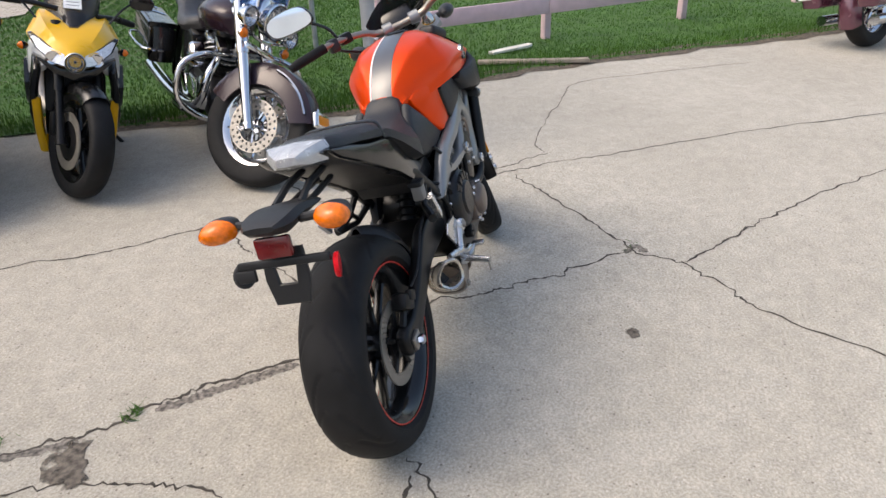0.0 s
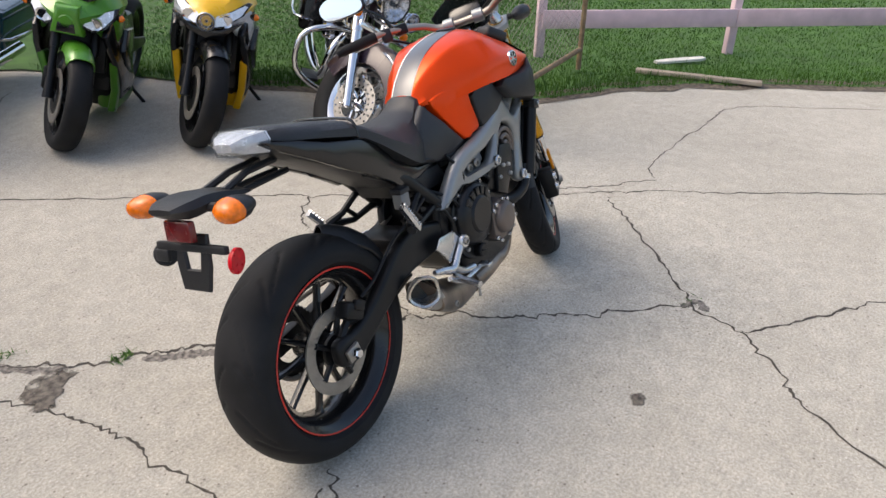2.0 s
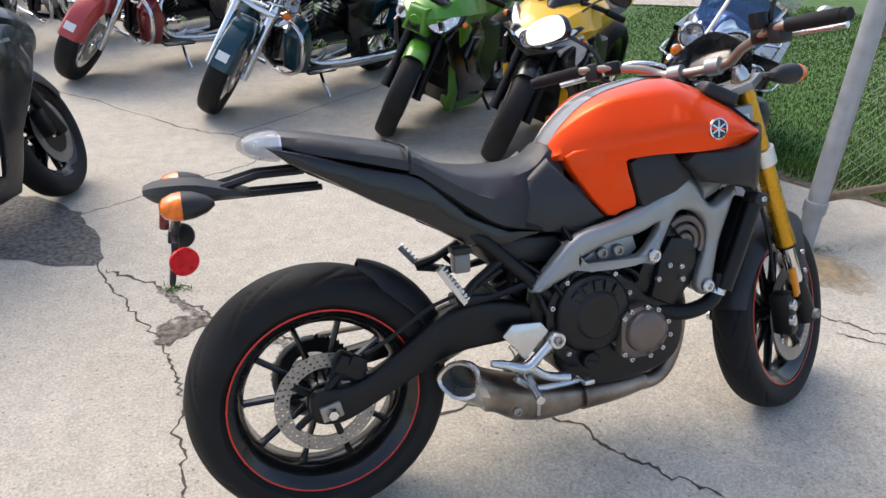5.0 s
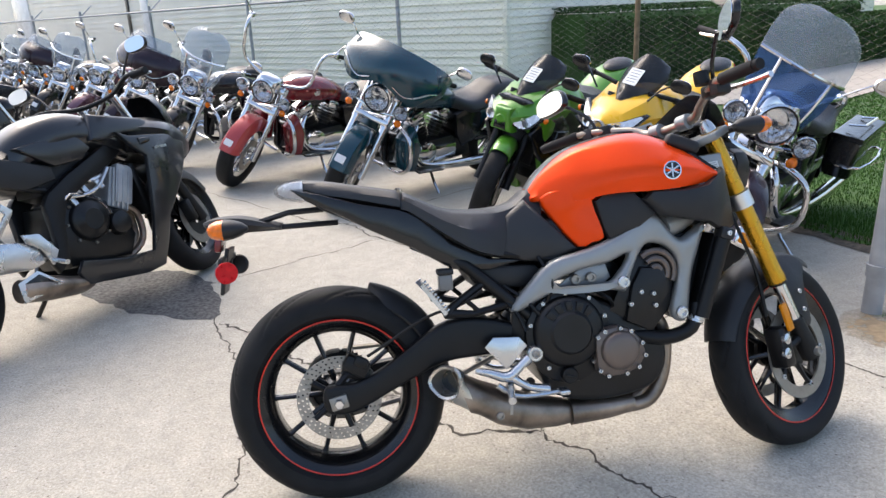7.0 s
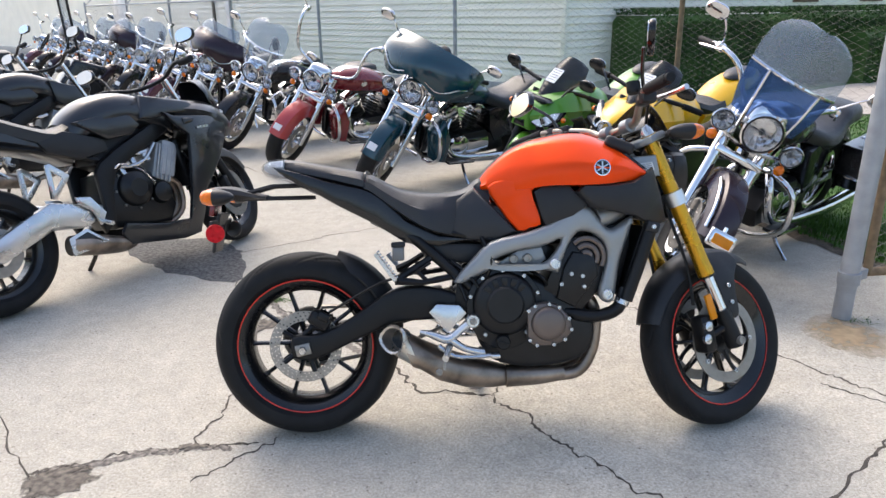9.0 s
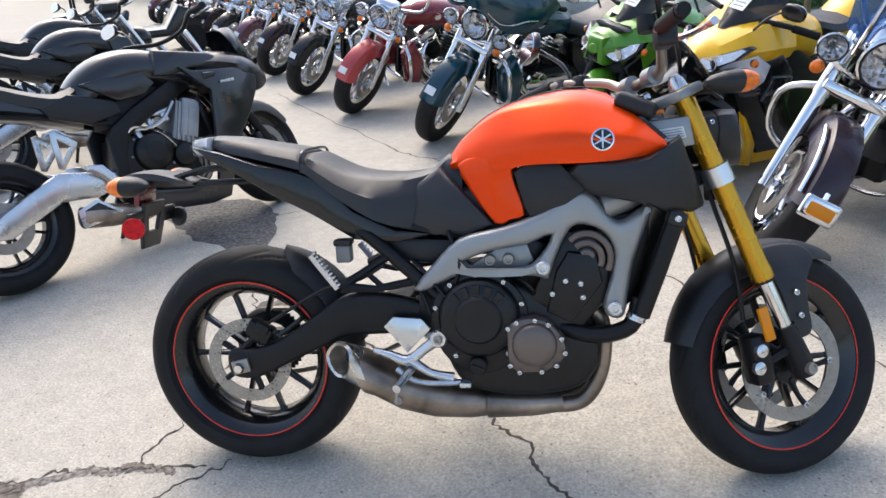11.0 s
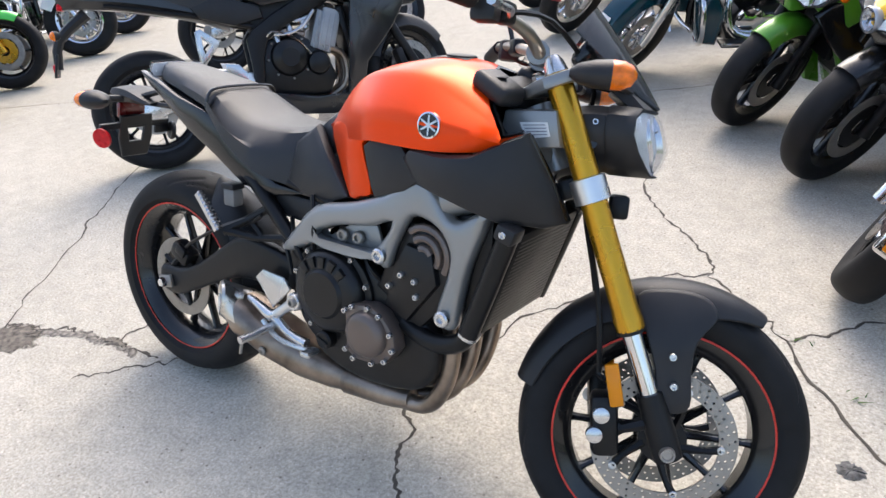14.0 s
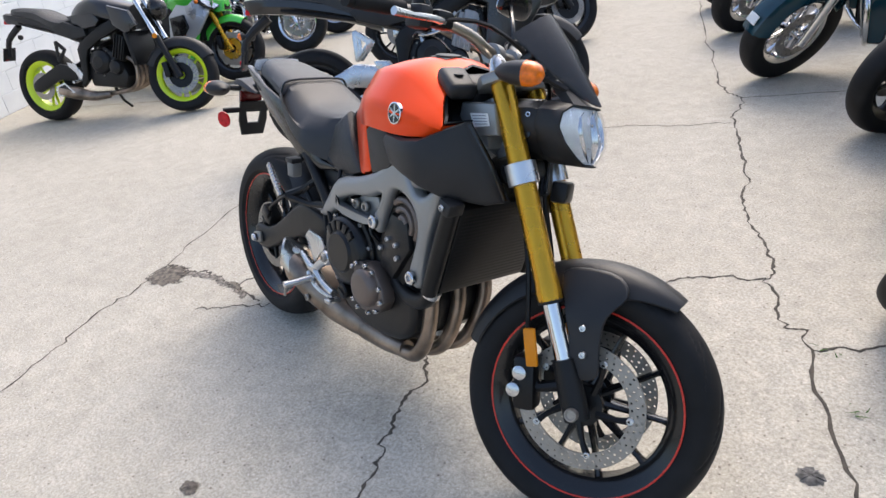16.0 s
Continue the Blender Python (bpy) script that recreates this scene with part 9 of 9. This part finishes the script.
def bikes():
    cruiser("plum-black touring motorcycle with tall windscreen and saddlebags", stand_at(1.68, 1.49, 225, 1.62, 13), "plum", front="screen", glass_mat="screen_blue", steer=41, bag_mat="gloss_black", tag=False, arc=(22, 165, 0.13), fender_lamp=True)
    sportbike("yellow and white sports motorcycle with a paper on its screen", stand_at(1.33, 2.34, 222, 1.41, 12), "yellow", "white", "gloss_black", belly="yellow", steer=22, side_mat="gloss_black")
    sportbike("green and black sports motorcycle with a dark screen", stand_at(0.83, 2.89, 224, 1.41, 13), "green", "green", "green", lamp_shape="twin", steer=26, side_mat="gloss_black", belly="green")
    cruiser("dark teal touring motorcycle with bat-wing fairing", stand_at(-0.17, 3.54, 220, 1.62, 13), "teal", front="fairing", steer=34, fairing_lowers=True, shield=False)
    cruiser("deep red cruiser motorcycle with high chromed handlebars", stand_at(-1.13, 4.55, 220, 1.62, 13), "red", "fender_red", front="lamps", bars="ape", steer=34, bags=False, fairing_lowers=True)
    silver = cruiser("black cruiser motorcycle with clear windscreen", stand_at(-1.95, 5.47, 222, 1.62, 12), "gloss_black", front="screen", steer=32)
    bat = cruiser("black touring motorcycle with bat-wing fairing", stand_at(-2.85, 6.75, 222, 1.62, 12), "plum", front="fairing", steer=30)
    red2 = cruiser("maroon cruiser motorcycle with chromed bars", stand_at(-3.6, 7.6, 224, 1.62, 12), "maroon", front="lamps", bars="mid", steer=30, bags=False)
    for src, x, y, h in ((silver, -4.5, 8.7, 226), (bat, -5.3, 9.8, 226), (silver, -6.2, 10.9, 226), (red2, -7.0, 12.0, 228), (bat, -7.9, 13.1, 226), (silver, -8.8, 14.2, 226), (red2, -9.7, 15.3, 226)):
        copy_thing(src, stand_at(x, y, h, 1.62, 12))
    # bikes standing on the yard, facing along it
    roadster("black half-faired street motorcycle with silver swingarm", stand_at(-0.93, 2.24, 58, 1.45, 11), "grey_paint", faired=True, steer=22, mark=True)
    nk = roadster("black naked street motorcycle", stand_at(-2.35, 3.75, 57, 1.45, 10), "grey_paint", steer=18)
    copy_thing(nk, stand_at(-3.4, 4.9, 57, 1.45, 10))
    # the row along the white wall
    roadster("black naked motorcycle with neon yellow wheels", stand_at(-3.93, 0.76, 38, 1.42, 9), "grey_paint", "neon", steer=18, arm="satin_black", eng2="engine", group="bikes along the white wall", spokes=10)
    sportbike("green and silver sports motorcycle with gold fork", stand_at(-4.62, 1.5, 36, 1.41), "bright_green", "silver", "bright_green", gold=True, fork="gold", lamp_shape="twin", steer=14, group="bikes along the white wall", screen_mat="smoke", tag=False)
    wc = cruiser("white touring motorcycle with chromed wheels", stand_at(-5.2, 2.45, 38, 1.62), "white", front="screen", steer=16, group="bikes along the white wall")
    tc = cruiser("dark teal cruiser motorcycle with chromed wheels", stand_at(-5.85, 3.25, 38, 1.62), "teal", front="screen", steer=14, group="bikes along the white wall")
    r3 = cruiser("red cruiser motorcycle with chromed wheels", stand_at(-6.6, 4.2, 38, 1.62), "red", front="lamps", bars="mid", steer=14, group="bikes along the white wall")
    for src, x, y in ((wc, -7.3, 5.0), (tc, -8.1, 5.9), (r3, -8.9, 6.8), (wc, -9.7, 7.7)):
        copy_thing(src, stand_at(x, y, 38, 1.62))
    # a bagger out by the lawn, seen from behind
    cruiser("maroon touring motorcycle with hard saddlebags", stand_at(7.0, -3.4, -40, 1.62), "maroon", front="fairing", steer=8, group="bikes out on the yard")


bikes()


def golf_cart():
    """A small open cart with a white roof, parked behind the bikes."""
    H = thing("golf_cart", "dark golf cart with a white roof on black posts", "golf cart", pose(-6.4, 9.3, 0, 0, 0, 35))
    P = kit(H)
    P("body", plate(bm(), [(-1.1, 0.3), (1.1, 0.3), (1.15, 0.6), (0.7, 0.75), (0.45, 0.42), (-0.1, 0.42), (-0.15, 0.75), (-1.1, 0.78)], -0.58, 0.58, (), 0.05, 3), "gloss_black", None, "dark moulded body")
    P("roof", box(bm(), (0.0, 0, 1.86), (1.75, 1.15, 0.07), (0, 0, 0), 0.03, 3), "cart_white", None, "white moulded roof")
    for x, y in ((0.72, 0.5), (0.72, -0.5), (-0.75, 0.5), (-0.75, -0.5)):
        P("roof_post", tube(bm(), [(x * 1.1, y, 0.65), (x, y, 1.85)], 0.02, 8), "satin_black")
    P("seat", box(bm(), (-0.35, 0, 0.82), (0.45, 1.0, 0.14), (0, 0, 0), 0.04), "vinyl")
    P("backrest", box(bm(), (-0.58, 0, 1.08), (0.12, 1.0, 0.35), (0, -10, 0), 0.04), "vinyl")
    P("windscreen", box(bm(), (0.76, 0, 1.28), (0.008, 0.95, 0.95), (0, -4, 0), 0.002), "screen")
    for x in (-0.8, 0.82):
        for y in (-0.5, 0.5):
            P("tyre", turned(bm(), [(0.12, -0.09), (0.2, -0.1), (0.225, -0.07), (0.225, 0.07), (0.2, 0.1), (0.12, 0.09)], (x, y, 0.225), seg=24), "rubber")
    P("steering_wheel", turned(bm(), [(0.16, -0.012), (0.172, 0.0), (0.16, 0.012)], (0, 0, 0), "x", 20, True), "satin_black", None, "", pose(0.42, 0.25, 1.0, 0, 35, 0))


golf_cart()
